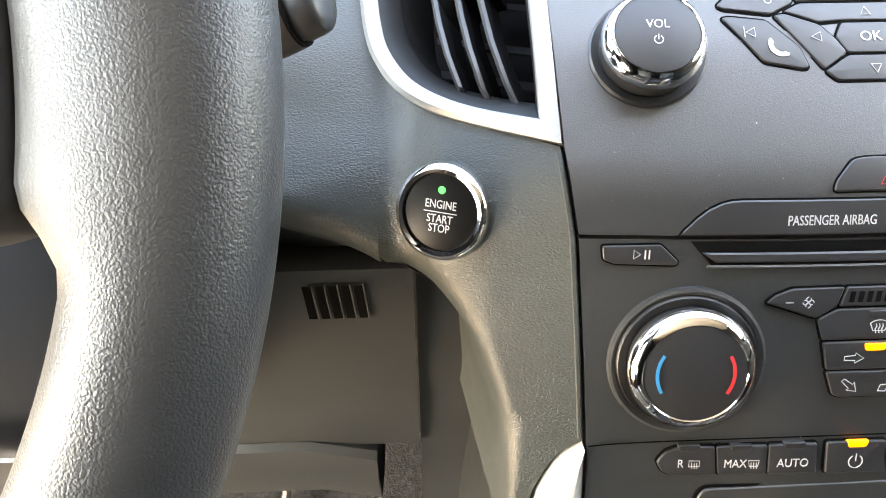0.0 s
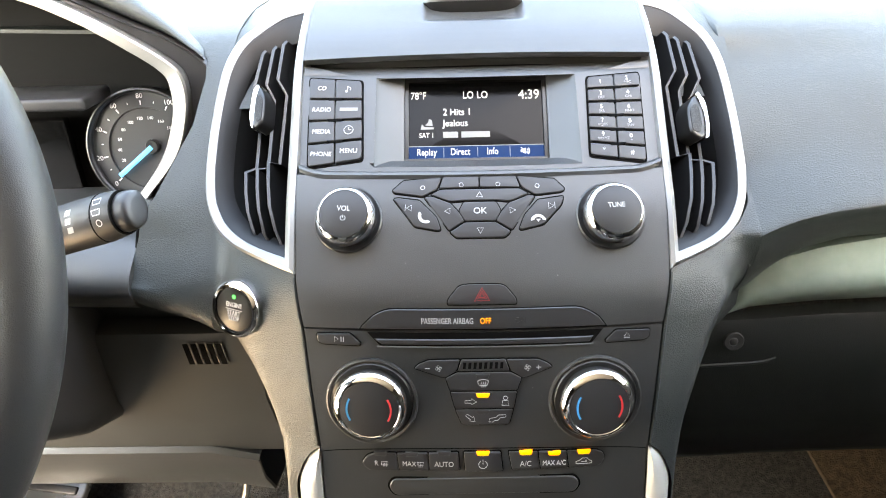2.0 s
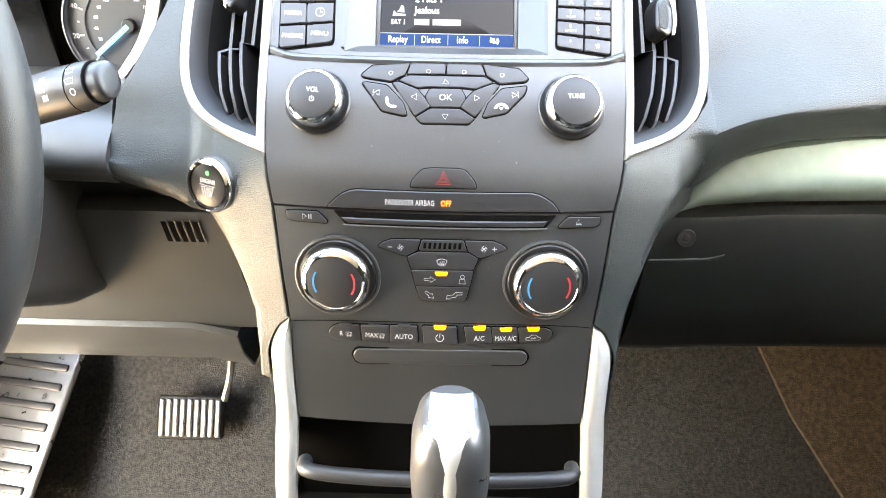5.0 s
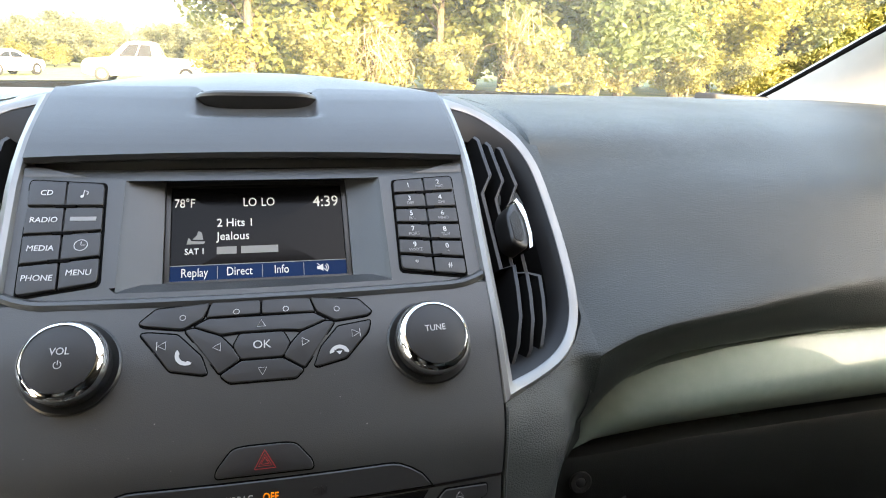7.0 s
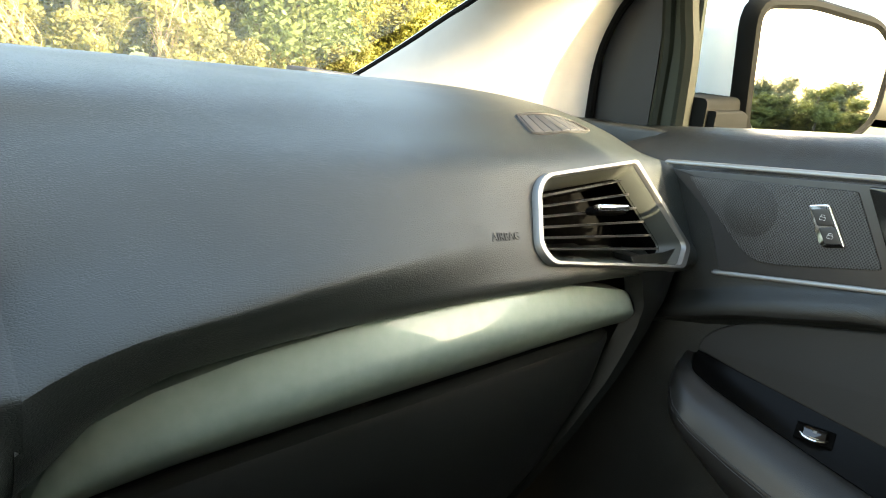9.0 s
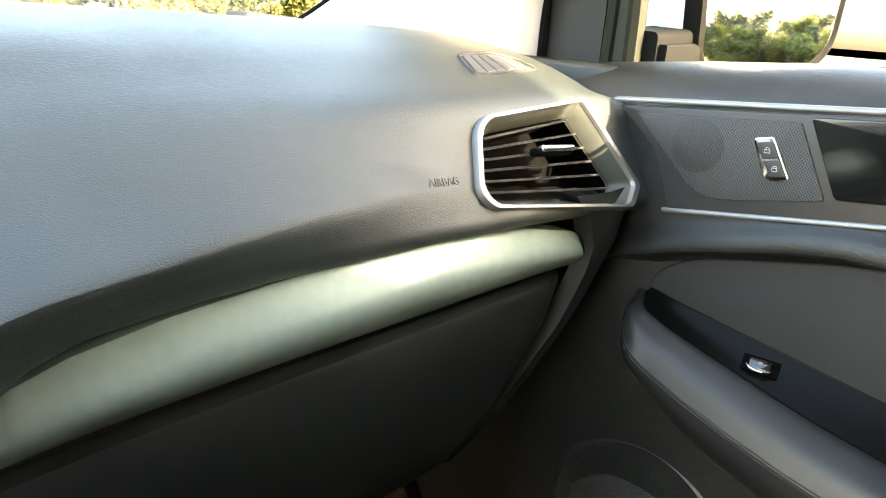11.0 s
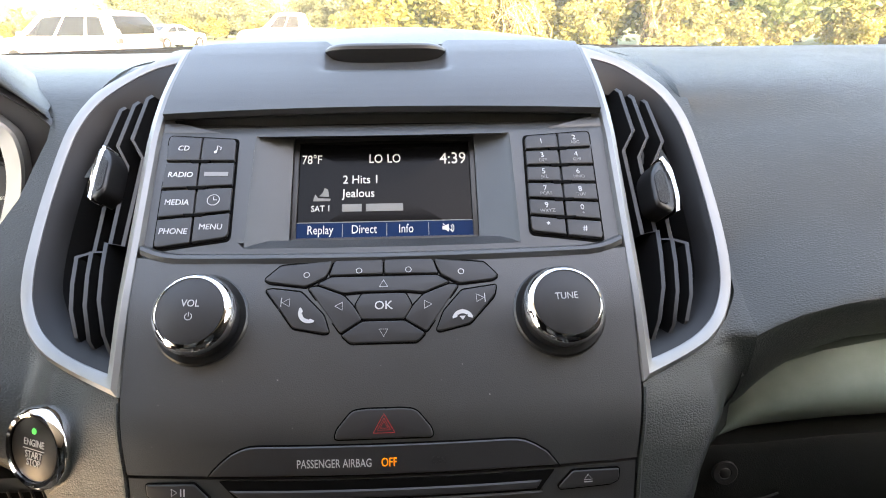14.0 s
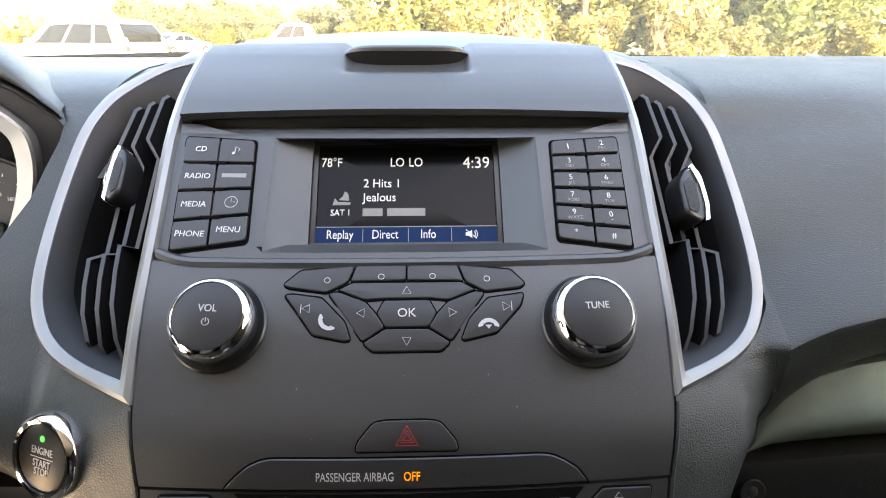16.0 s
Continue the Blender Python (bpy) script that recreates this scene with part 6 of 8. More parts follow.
for k in range(3):
    o2 = smx.copy()
    sh = 0.0045 - 0.0048 * k
    o2.translation = A.lerp(B, 0.85) + sm_u * sh + sm_n * math.sqrt(max(1e-6, 0.0162 ** 2 - sh * sh * 1.15)) * 0.985
    patch([(-0.0022, -0.0017), (0.0018, -0.0017), (0.0026, 0.0017), (-0.0014, 0.0017)], o2 @ Matrix.Rotation(-sh / 0.0150 * 0.9, 4, "X"), M_WHITE, arm)

# steering wheel
WC, WT, WR = Vector((-0.393, -0.123, 1.168)), radians(26.5), 0.1872
wm = Matrix.Translation(WC) @ Matrix.Rotation(math.pi / 2 - WT, 4, "X")
sw = thing("steering_wheel", tuple(WC), "black leather steering wheel with silver spoke trim", "steering wheel")


def grip(a):
    """How far the rim's leather runs in to the side spokes at angle a, in degrees from the right spoke."""
    return float(np.interp(a, (-11.5, -9.8, -8.2, -6.5, 10, 13, 17), (0, 0.18, 0.75, 1, 1, 0.5, 0)))


rim_rows = []
for k in range(240):
    a = k * math.tau / 240
    deg = (math.degrees(a) + 180) % 360 - 180
    web = max(grip(deg), grip(math.copysign(180, deg) - deg if deg else 180.0))
    ring = []
    for j in range(22):
        b = j * math.tau / 22
        c = math.cos(b)
        rr = WR + 0.0175 * c - 0.0100 * web * max(0.0, -c) ** 1.3
        ring.append(wm @ Vector((rr * math.cos(a), rr * math.sin(a), 0.0165 * math.sin(b))))
    rim_rows.append(ring)
rim_rows.append(rim_rows[0])
bm = loft(rim_rows, True)
bmesh.ops.remove_doubles(bm, verts=bm.verts, dist=1e-6)
part("rim", bm, M_RIM, sw, "black grained leather rim")
flat_wheel = lambda u, w, h: wm @ Vector((u, w, h))
for s in (1, -1):
    body = rounded([Vector((s * x, y)) for x, y in ((0.045, 0.042), (0.120, 0.040), (0.1590, 0.030), (0.1600, 0.010), (0.1595, -0.024), (0.150, -0.027), (0.110, -0.034), (0.045, -0.045))], 0.006)
    sp = part("spoke", plate(body, flat_wheel, -0.014, 0.0060, 0.004), M_SPOKE, sw)
    outer = [Vector((s * x, y)) for x, y in ((0.090, 0.033), (0.134, 0.0305), (0.1490, 0.0225), (0.1525, 0.0110), (0.1490, -0.0020), (0.1350, -0.0060), (0.090, -0.010))]
    part("spoke_trim", plate(rounded(outer, 0.005), flat_wheel, 0.004, 0.0090, 0.0025), M_SILVER, sp, "satin silver spoke trim")
    part("spoke_keys", plate(rounded(inset(outer, 0.0050), 0.004), flat_wheel, 0.006, 0.0100, 0.0012), M_PIANO, sp, "gloss black wheel keys")
rows = []
for r, ww, zz in ((0.050, 0.045, -0.012), (0.10, 0.033, -0.008), (0.150, 0.028, -0.004), (0.178, 0.034, -0.002)):
    rows.append([wm @ Vector((ww * math.cos(q), -r, zz + 0.010 * math.sin(q))) for q in np.linspace(0, math.tau, 17)[:-1]])
part("spoke", loft(rows, True, True), M_SPOKE, sw)
part("airbag_cover", lathe(((0.070, -0.030), (0.072, 0.0), (0.066, 0.014), (0.045, 0.022), (0, 0.026)), wm, 40), M_DOOR, sw)


# ---- console, gear lever ----
gl = thing("gear_lever", (0.008, -0.14, 0.82), "gear lever with satin dark knob and pale inlay", "gear lever")
rows = []
for z, w, dpt, yc in ((0.80, 0.014, 0.014, -0.145), (0.890, 0.015, 0.015, -0.142), (0.900, 0.020, 0.021, -0.142), (0.945, 0.0225, 0.025, -0.147), (0.985, 0.0232, 0.027, -0.150), (1.010, 0.0222, 0.027, -0.150), (1.022, 0.0195, 0.024, -0.149), (1.029, 0.0145, 0.018, -0.148), (1.0315, 0.006, 0.008, -0.147)):
    rows.append([Vector((0.008 + w * math.copysign(abs(math.cos(a)) ** 0.75, math.cos(a)), yc + dpt * math.copysign(abs(math.sin(a)) ** 0.75, math.sin(a)), z)) for a in np.linspace(0, math.tau, 33)[:-1]])
M_KNOBSAT = scuff(material("knob_satin", (0.13, 0.13, 0.13), 0.3, 0.7), 0.26, 0.36, 60)
kb = part("knob", loft(rows, True, True), M_KNOBSAT, gl, "satin dark silver gear knob")
rows = []
for z, w, y in ((0.975, 0.0055, -0.1772), (0.995, 0.0070, -0.1776), (1.010, 0.0088, -0.1772), (1.0225, 0.0105, -0.1736), (1.0298, 0.0118, -0.1665), (1.0328, 0.0122, -0.155), (1.0325, 0.0118, -0.140)):
    rows.append([Vector((0.008 + w * u, y + 0.003 * u * u, z - 0.002 * u * u)) for u in np.linspace(-1, 1, 9)])
part("inlay", solid_sheet(rows, 0.001), M_SOFTSILVER, kb, "pale silver inlay")
cons = thing("center_console", (0, -0.3, 0.6), "black centre console with storage well and gear lever", "console")
part("floor_tray", box((-0.125, -0.62, 0.790), (0.125, 0.03, 0.805), 0.003), M_BLACKMATT, cons)
# the well's shade is put into its back wall by the gap black
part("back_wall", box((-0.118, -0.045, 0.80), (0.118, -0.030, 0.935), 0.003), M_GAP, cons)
part("tray_lip", tube(smooth_line([Vector(p) for p in ((-0.098, -0.085, 0.900), (-0.092, -0.098, 0.905), (-0.04, -0.104, 0.907), (0.04, -0.104, 0.907), (0.092, -0.098, 0.905), (0.098, -0.085, 0.900))], 5), 0.0055, 10), M_BUTTON, cons)
for s in (-1, 1):
    part("side_wall", box((min(s * 0.124, s * 0.165), -0.70, 0.36), (max(s * 0.124, s * 0.165), -0.075, 0.83), 0.012), M_DOOR, cons)
part("gate_plate", box((-0.060, -0.30, 0.803), (0.075, -0.10, 0.812), 0.003), M_PIANO, cons)


# ---- footwell ----


rows = []
for x in np.linspace(-0.80, 0.80, 41):
    rows.append([Vector((x, y, z + 0.006 * noise.noise(Vector((x * 9, y * 9, z * 5))))) for y, z in ((-2.1, 0.33), (-0.9, 0.33), (-0.4, 0.33), (0.0, 0.33), (0.12, 0.335), (0.22, 0.37), (0.34, 0.46), (0.44, 0.58), (0.50, 0.72), (0.52, 0.95))])
floor = whole("floor", solid_sheet(rows, 0.01), M_CARPET, "dark grey cabin floor carpet", "floor", kind="structure")
# mat over the sunlit part of the floor; its brown carries that sunlight
rows = []
for u in np.linspace(0, 1, 14):
    row = []
    for y, z in ((-0.75, 0.345), (-0.30, 0.345), (0.02, 0.345), (0.14, 0.352), (0.24, 0.395), (0.34, 0.475), (0.42, 0.570)):
        x0 = float(np.interp(y, (-0.75, 0.02, 0.24, 0.42), (0.58, 0.66, 0.625, 0.50)))
        x = x0 + (0.765 - x0) * u
        row.append(Vector((x, y, z + 0.012 + 0.004 * noise.noise(Vector((x * 14, y * 14, 3))))))
    rows.append(row)
whole("floor_mat", solid_sheet(rows, 0.008), grain(vary(material("mat_sunlit", (0.07, 0.05, 0.033), 0.95), (0.045, 0.032, 0.02), (0.095, 0.068, 0.045), 120, 8), "noise", 420, 1.0, 0.004), "passenger carpet floor mat tinted brown for the sun on it", "floor mat")
bp = thing("brake_pedal", (-0.40, 0.30, 0.47), "metal brake pedal with ribbed pad", "pedal")
pm = Matrix.LocRotScale(Vector((-0.395, 0.300, 0.495)), Euler((radians(52), 0, 0)), None)
part("pad", moved(box((-0.052, -0.034, -0.005), (0.052, 0.034, 0.004), 0.006), pm), M_BLACKMATT, bp)
for i in range(9):
    x = -0.044 + i * 0.011
    part("rib", moved(box((x - 0.0038, -0.029, 0.002), (x + 0.0038, 0.029, 0.0075), 0.002), pm), M_STEEL, bp)
part("arm", tube(smooth_line([Vector(p) for p in ((-0.345, 0.318, 0.515), (-0.333, 0.34, 0.56), (-0.325, 0.36, 0.64), (-0.320, 0.37, 0.75))], 4), 0.0055, 8), M_STEEL, bp)
fr = thing("footrest", (-0.66, 0.25, 0.46), "ribbed metal footrest plate on the carpet", "footrest")
fm = Matrix.LocRotScale(Vector((-0.640, 0.235, 0.500)), Euler((radians(32), 0, radians(-8))), None)
part("plate", moved(box((-0.075, -0.17, -0.006), (0.062, 0.17, 0.004), 0.006), fm), M_STEEL, fr)
for i in range(11):
    y = -0.15 + i * 0.030
    part("rubber_rib", moved(box((-0.060, y - 0.006, 0.003), (0.048, y + 0.006, 0.0075), 0.003), fm), M_BUTTON, fr)


# ---- passenger door ----
door = thing("passenger_door", (0.74, -0.3, 0.9), "closed black passenger door with speaker grille and armrest", "door")


rows = []
DY = np.linspace(0.165, -0.90, 36)
for y in DY:
    cz = float(np.interp(y, (-0.9, -0.128, -0.016, 0.046, 0.14), (1.14, 1.106, 1.074, 1.050, 1.000)))
    k = 0.03 * max(0, (y - 0.03) / 0.11)
    sec = [(0.815, 1.243), (0.790, 1.250), (0.768, 1.251), (0.748, 1.244), (0.733, 1.228), (0.724, 1.210), (0.7225, 1.160), (0.7225, cz + 0.040), (0.7205, cz + 0.029), (0.711, cz + 0.018), (0.711, cz + 0.006), (0.728, cz), (0.738, cz - 0.012)]
    zt = float(np.interp(y, (-0.6, -0.0825, 0.034, 0.132, 0.16), (0.004, -0.004, -0.013, -0.022, -0.024)))
    rows.append([Vector((p.x + k, y, p.y + (zt if p.y > 1.2 else 0))) for p in smooth_line([Vector(q) for q in sec], 3)])
part("upper_panel", loft(rows), M_DOOR, door)
# the highlight along the panel's crease, built as a thin paler tube
seam = [Vector((0.7215 + 0.004 * max(0.0, y / 0.06), y, z)) for y, z in ((0.056, 1.0450), (0.037, 1.0574), (0.011, 1.0706), (-0.014, 1.0799), (-0.060, 1.0939), (-0.128, 1.1100), (-0.30, 1.1450))]
part("seam_glint", tube(smooth_line(seam, 4), 0.0006, 6), M_EDGE_GLINT, door)
rows = []
for y in np.linspace(0.15, -0.90, 24):
    rows.append([Vector((x, y, z)) for x, z in ((0.745, 1.12), (0.734, 1.06), (0.732, 0.98), (0.731, 0.86), (0.730, 0.70), (0.735, 0.50), (0.745, 0.36))])
part("lower_panel", loft(rows), M_DOOR, door)


def door_to3(y, z, h):
    return Vector((0.7215 - h, y, z))


# speaker field between two bright strips
def perforated(name, land, hole):
    m = material(name, land, 0.5)
    n, l, p = nodes_of(m)
    tc, vo, rp, bp_, mp = (n.new(k) for k in ("ShaderNodeTexCoord", "ShaderNodeTexVoronoi", "ShaderNodeValToRGB", "ShaderNodeBump", "ShaderNodeMapping"))
    vo.inputs["Scale"].default_value, vo.inputs["Randomness"].default_value = 600, 0.0
    mp.inputs["Rotation"].default_value = (radians(45), 0, 0)
    mp.inputs["Scale"].default_value = (0.0, 1.0, 0.75)
    rp.color_ramp.elements[0].position, rp.color_ramp.elements[1].position = 0.30, 0.38
    rp.color_ramp.elements[0].color, rp.color_ramp.elements[1].color = (*hole, 1), (*land, 1)
    bp_.inputs["Strength"].default_value, bp_.inputs["Distance"].default_value = 0.8, 0.0008
    l.new(tc.outputs["Object"], mp.inputs["Vector"])
    l.new(mp.outputs["Vector"], vo.inputs["Vector"])
    l.new(vo.outputs["Distance"], rp.inputs["Fac"])
    l.new(rp.outputs["Color"], p.inputs["Base Color"])
    l.new(vo.outputs["Distance"], bp_.inputs["Height"])
    l.new(bp_.outputs["Normal"], p.inputs["Normal"])
    return m


M_PERF = perforated("perforated_grille", (0.045, 0.045, 0.046), (0.0012, 0.0012, 0.0012))
M_PERF_DARK = perforated("perforated_speaker", (0.026, 0.026, 0.026), (0.001, 0.001, 0.001))
FIELD = [Vector(q) for q in ((0.0715, 1.1955), (-0.42, 1.243), (-0.42, 1.188), (0.006, 1.1130), (0.017, 1.1400), (0.028, 1.1615), (0.046, 1.1765))]
part("speaker_surround", plate(rounded(FIELD, [0.003, 0.003, 0.003, 0.002, 0.010, 0.010, 0.010]), door_to3, -0.004, 0.0015, 0.0012), M_BUTTON, door)
GR = [Vector(q) for q in ((0.0515, 1.1915), (-0.0880, 1.2045), (-0.1175, 1.1495), (-0.0525, 1.1345), (-0.0255, 1.1298), (-0.0080, 1.1385))]
gr = part("speaker_grille", plate(rounded(GR, [0.003, 0.002, 0.003, 0.014, 0.010, 0.012]), door_to3, -0.002, 0.0030, 0.0008), M_PERF, door, "perforated black speaker grille")
part("speaker_dome", lathe(((0.0245, 0.0), (0.0243, 0.0010), (0.0225, 0.0016), (0.0, 0.0022)), Matrix.LocRotScale(door_to3(-0.0105, 1.1728, 0.0016), Vector((-1, 0, 0)).to_track_quat("Z", "Y"), None), 36), M_PERF_DARK, gr)
part("pull_pocket", plate(rounded([Vector(q) for q in ((-0.0935, 1.2095), (-0.40, 1.238), (-0.40, 1.188), (-0.1235, 1.152))], 0.004), door_to3, -0.002, 0.0034, 0.0012), M_PIANO, door, "dark door handle recess")
for a, b in (((0.078, 1.2005), (-0.60, 1.262)), ((0.012, 1.1105), (-0.60, 1.218))):
    A, B = door_to3(a[0], a[1], 0.001), door_to3(b[0], b[1], 0.001)
    part("bright_strip", tube([A.lerp(B, u) for u in (0, 0.004, 0.02, 1)], lambda u: 0.0014 if u == 0 else 0.0026, 10, flat=0.8), M_SILVER, door, "satin silver trim strip")
lk = part("lock_switch", plate(rounded([Vector(q) for q in ((-0.0555, 1.1875), (-0.0712, 1.1915), (-0.0905, 1.1600), (-0.0762, 1.1560), (-0.070, 1.158))], 0.003), door_to3, 0.001, 0.0052, 0.0012), M_CHROME, door, "chrome-framed lock switch")
for a, b, up in ((0.06, 0.48, True), (0.52, 0.94, False)):
    q = ((-0.0575, 1.1862), (-0.0705, 1.1893), (-0.0885, 1.1605), (-0.0765, 1.1578))
    quad = [bil(q, 0, a), bil(q, 1, a), bil(q, 1, b), bil(q, 0, b)]
    kk = part("rocker", plate(rounded(quad, 0.0015), door_to3, 0.003, 0.0060, 0.0008), M_BUTTON, lk)
    c = sum(quad, Vector((0, 0))) / 4
    lm = Matrix.LocRotScale(door_to3(c.x, c.y, 0.0061), None, None) @ Matrix(((0, 0, -1, 0), (-1, 0, 0, 0), (0, 1, 0, 0), (0, 0, 0, 1)))
    stroke([(-0.0020, -0.0020), (0.0020, -0.0020), (0.0020, 0.0004), (-0.0020, 0.0004)], 0.0004, lm, M_WHITE, kk, closed=True)
    stroke([(-0.0013, 0.0004), (-0.0013, 0.0020), (0.0013, 0.0020), (0.0013, 0.0012 if up else 0.0004)], 0.0004, lm, M_WHITE, kk)

# insert, armrest and switch panel
insert_at = lambda y, z, h: Vector((0.7300 - h, y, z))
INSERT = [Vector(q) for q in ((0.0135, 1.0325), (0.0112, 1.0440), (0.0015, 1.0562), (-0.0167, 1.0683), (-0.0400, 1.0778), (-0.1296, 1.1010), (-0.40, 1.150), (-0.70, 1.190), (-0.70, 0.960), (-0.40, 0.986), (-0.1511, 1.0120), (-0.0258, 1.0262))]
part("insert", plate(rounded(INSERT, 0.006), insert_at, -0.004, 0.0030, 0.0024), M_INSERT, door, "smooth dark grey insert")
ARM_Y = (-0.75, -0.25, -0.15, -0.10, -0.06, -0.02, 0.0, 0.015, 0.027)
arm_in = lambda y: float(np.interp(y, ARM_Y, (0.940, 0.965, 0.979, 0.990, 0.999, 1.009, 1.017, 1.022, 1.022)))
arm_seam = lambda y: float(np.interp(y, ARM_Y, (0.905, 0.929, 0.943, 0.954, 0.965, 0.979, 0.990, 1.003, 1.010)))
arm_low = lambda y: float(np.interp(y, ARM_Y, (0.860, 0.885, 0.898, 0.911, 0.925, 0.950, 0.963, 0.976, 0.992)))


def arm_out(y):
    """How far the armrest stands out, rounding off at its front end."""
    return min(1.0, max(0.0, 1 - ((y + 0.010) / 0.037) ** 2)) ** 0.5 if y > -0.010 else 1.0


rows = []
for y in np.concatenate((np.linspace(0.0268, -0.02, 16), np.linspace(-0.03, -0.75, 30))):
    k, zi, zs, zl = arm_out(y), arm_in(y), arm_seam(y), arm_low(y)
    sec = [(0.738, zi + 0.004), (0.716, zi + 0.003), (0.7035, zi + 0.0015), (0.694, zi - 0.0035), (0.682, zi * 0.62 + zs * 0.38), (0.6745, zs + 0.002), (0.6740, zs - 0.002), (0.676, zs * 0.55 + zl * 0.45), (0.688, zl + 0.004), (0.706, zl - 0.002), (0.740, zl - 0.004)]
    rows.append([Vector((0.738 - (0.738 - q.x) * k, y, q.y)) for q in smooth_line([Vector(q) for q in sec], 3)])
arm_ = part("armrest", loft(rows), M_ARM, door, "padded black armrest with stitched seam")
for dz in (0.0022, -0.0022):
    line = [Vector((0.738 - (0.738 - 0.6741) * arm_out(y) - 0.0003, y, arm_seam(y) + dz)) for y in np.linspace(0.022, -0.6, 60)]
    part("stitching", tube(line, 0.0005, 6), M_BUTTON, arm_)
sw_top = lambda y: float(np.interp(y, (-0.70, -0.151, -0.1225, -0.077, -0.0258, 0.0129), (0.960, 1.0125, 1.0170, 1.0212, 1.0268, 1.0317)))
rows = []
for y in np.concatenate((np.linspace(0.0128, -0.02, 8), np.linspace(-0.03, -0.70, 22))):
    k = min(1.0, max(0.05, (0.0132 - y) / 0.012)) ** 0.5
    a, b = Vector((0.7285, y, sw_top(y))), Vector((0.7285 - 0.0245 * k, y, sw_top(y) + (arm_in(y) + 0.0035 - sw_top(y)) * k))
    rows.append([a.lerp(b, u) + Vector((0.0015, 0, -0.0015)) * math.sin(u * math.pi) for u in np.linspace(0, 1, 6)])
sp = part("switch_panel", solid_sheet(rows, 0.002), M_SWITCHPANEL, door, "plain black switch panel")
swm = Matrix.LocRotScale(Vector((0.7145, -0.104, 1.0050)), Euler((0, radians(-42), radians(12))), Vector((0.72, 0.72, 0.8)))
part("switch_recess", moved(box((-0.010, -0.020, -0.0012), (0.010, 0.020, 0.0006), 0.0005), swm), M_SHADE_BLACK, sp)
wsw = part("window_switch", moved(box((-0.0085, -0.013, 0), (0.0065, 0.013, 0.0060), 0.0025), swm), M_PIANO, sp, "gloss black window rocker")
part("switch_edge", moved(tube(smooth_line([Vector(q) for q in ((-0.0040, -0.0140, 0.0030), (-0.0088, -0.0090, 0.0048), (-0.0104, 0.0, 0.0052), (-0.0088, 0.0090, 0.0048), (-0.0040, 0.0140, 0.0030))], 5), 0.0017, 8), swm), M_CHROME, wsw, "chrome switch edge")
patch([(-0.0016, -0.0020), (0.0016, -0.0020), (0.0016, 0.0020), (-0.0016, 0.0020)], swm @ Matrix.Translation((0, 0, 0.0061)), M_GREY, wsw)

# lower door speaker
spk = part("door_speaker", lathe(((0.105, 0.0), (0.104, 0.010), (0.096, 0.014), (0.088, 0.010), (0.084, 0.004), (0.0, 0.006)), Matrix.LocRotScale(Vector((0.735, -0.020, 0.765)), Vector((-1, 0, 0.1)).to_track_quat("Z", "Y"), None), 56), M_BUTTON, door)
part("speaker_mesh", lathe(((0.083, 0.0052), (0.06, 0.009), (0, 0.012)), Matrix.LocRotScale(Vector((0.735, -0.020, 0.765)), Vector((-1, 0, 0.1)).to_track_quat("Z", "Y"), None), 56), M_PERF, spk)

# ---- window frame, sail panel and mirror ----
SAIL_FRONT = ((0.226, 1.205), (0.2275, 1.277), (0.2235, 1.308), (0.208, 1.345), (0.184, 1.372), (0.150, 1.392))
rows = []
for (y0, z0), (y1, z1) in zip(SAIL_FRONT, ((0.154, 1.215), (0.1545, 1.27), (0.1555, 1.31), (0.157, 1.345), (0.152, 1.372), (0.140, 1.388))):
    rows.append([Vector((0.800 - 0.006 * math.sin(u * math.pi), y0 + (y1 - y0) * u, z0 + (z1 - z0) * u)) for u in np.linspace(0, 1, 7)])
sail = part("corner_panel", solid_sheet(rows, 0.006), grain(material("sail_plastic", (0.009, 0.009, 0.010), 0.5, spec=0.3), "noise", 1500, 0.3, 0.0003), door, "dark grey corner panel ahead of the window")
part("rubber_seal", tube(smooth_line([Vector((0.796, y + 0.003, z)) for y, z in SAIL_FRONT], 4), 0.0055, 8), M_GAP, sail, "black rubber edge")
whole("window_frame", join(tube(smooth_line([Vector(p) for p in ((0.803, 0.1475, 1.20), (0.803, 0.1475, 1.30), (0.795, 0.150, 1.40), (0.76, 0.07, 1.50), (0.70, -0.20, 1.58), (0.69, -0.6, 1.60))], 5), 0.007, 8), tube(smooth_line([Vector(p) for p in ((0.806, 0.118, 1.20), (0.806, 0.122, 1.30), (0.798, 0.128, 1.385), (0.765, 0.05, 1.475), (0.71, -0.20, 1.555), (0.70, -0.6, 1.575))], 5), 0.010, 8)), material("window_seal", (0.010, 0.012, 0.008), 0.65, spec=0.15), "dark rubber frame of the side window", "window", kind="structure")
whole("sail_base", box((0.77, 0.10, 1.13), (0.84, 0.36, 1.226), 0.006), M_DOOR, "black door top below the corner panel", "trim", kind="structure")
whole("window_pillar", solid_sheet([[Vector((0.806, y0, z)), Vector((0.802, (y0 + y1) / 2, z)), Vector((0.806, y1, z))] for y0, y1, z in ((0.158, 0.112, 1.19), (0.158, 0.114, 1.28), (0.158, 0.118, 1.36), (0.150, 0.105, 1.42), (0.118, 0.068, 1.46))], 0.01), material("pillar_plastic", (0.018, 0.021, 0.014), 0.6, spec=0.2), "dark olive plastic bar between the corner panel and the side window", "window", kind="structure")
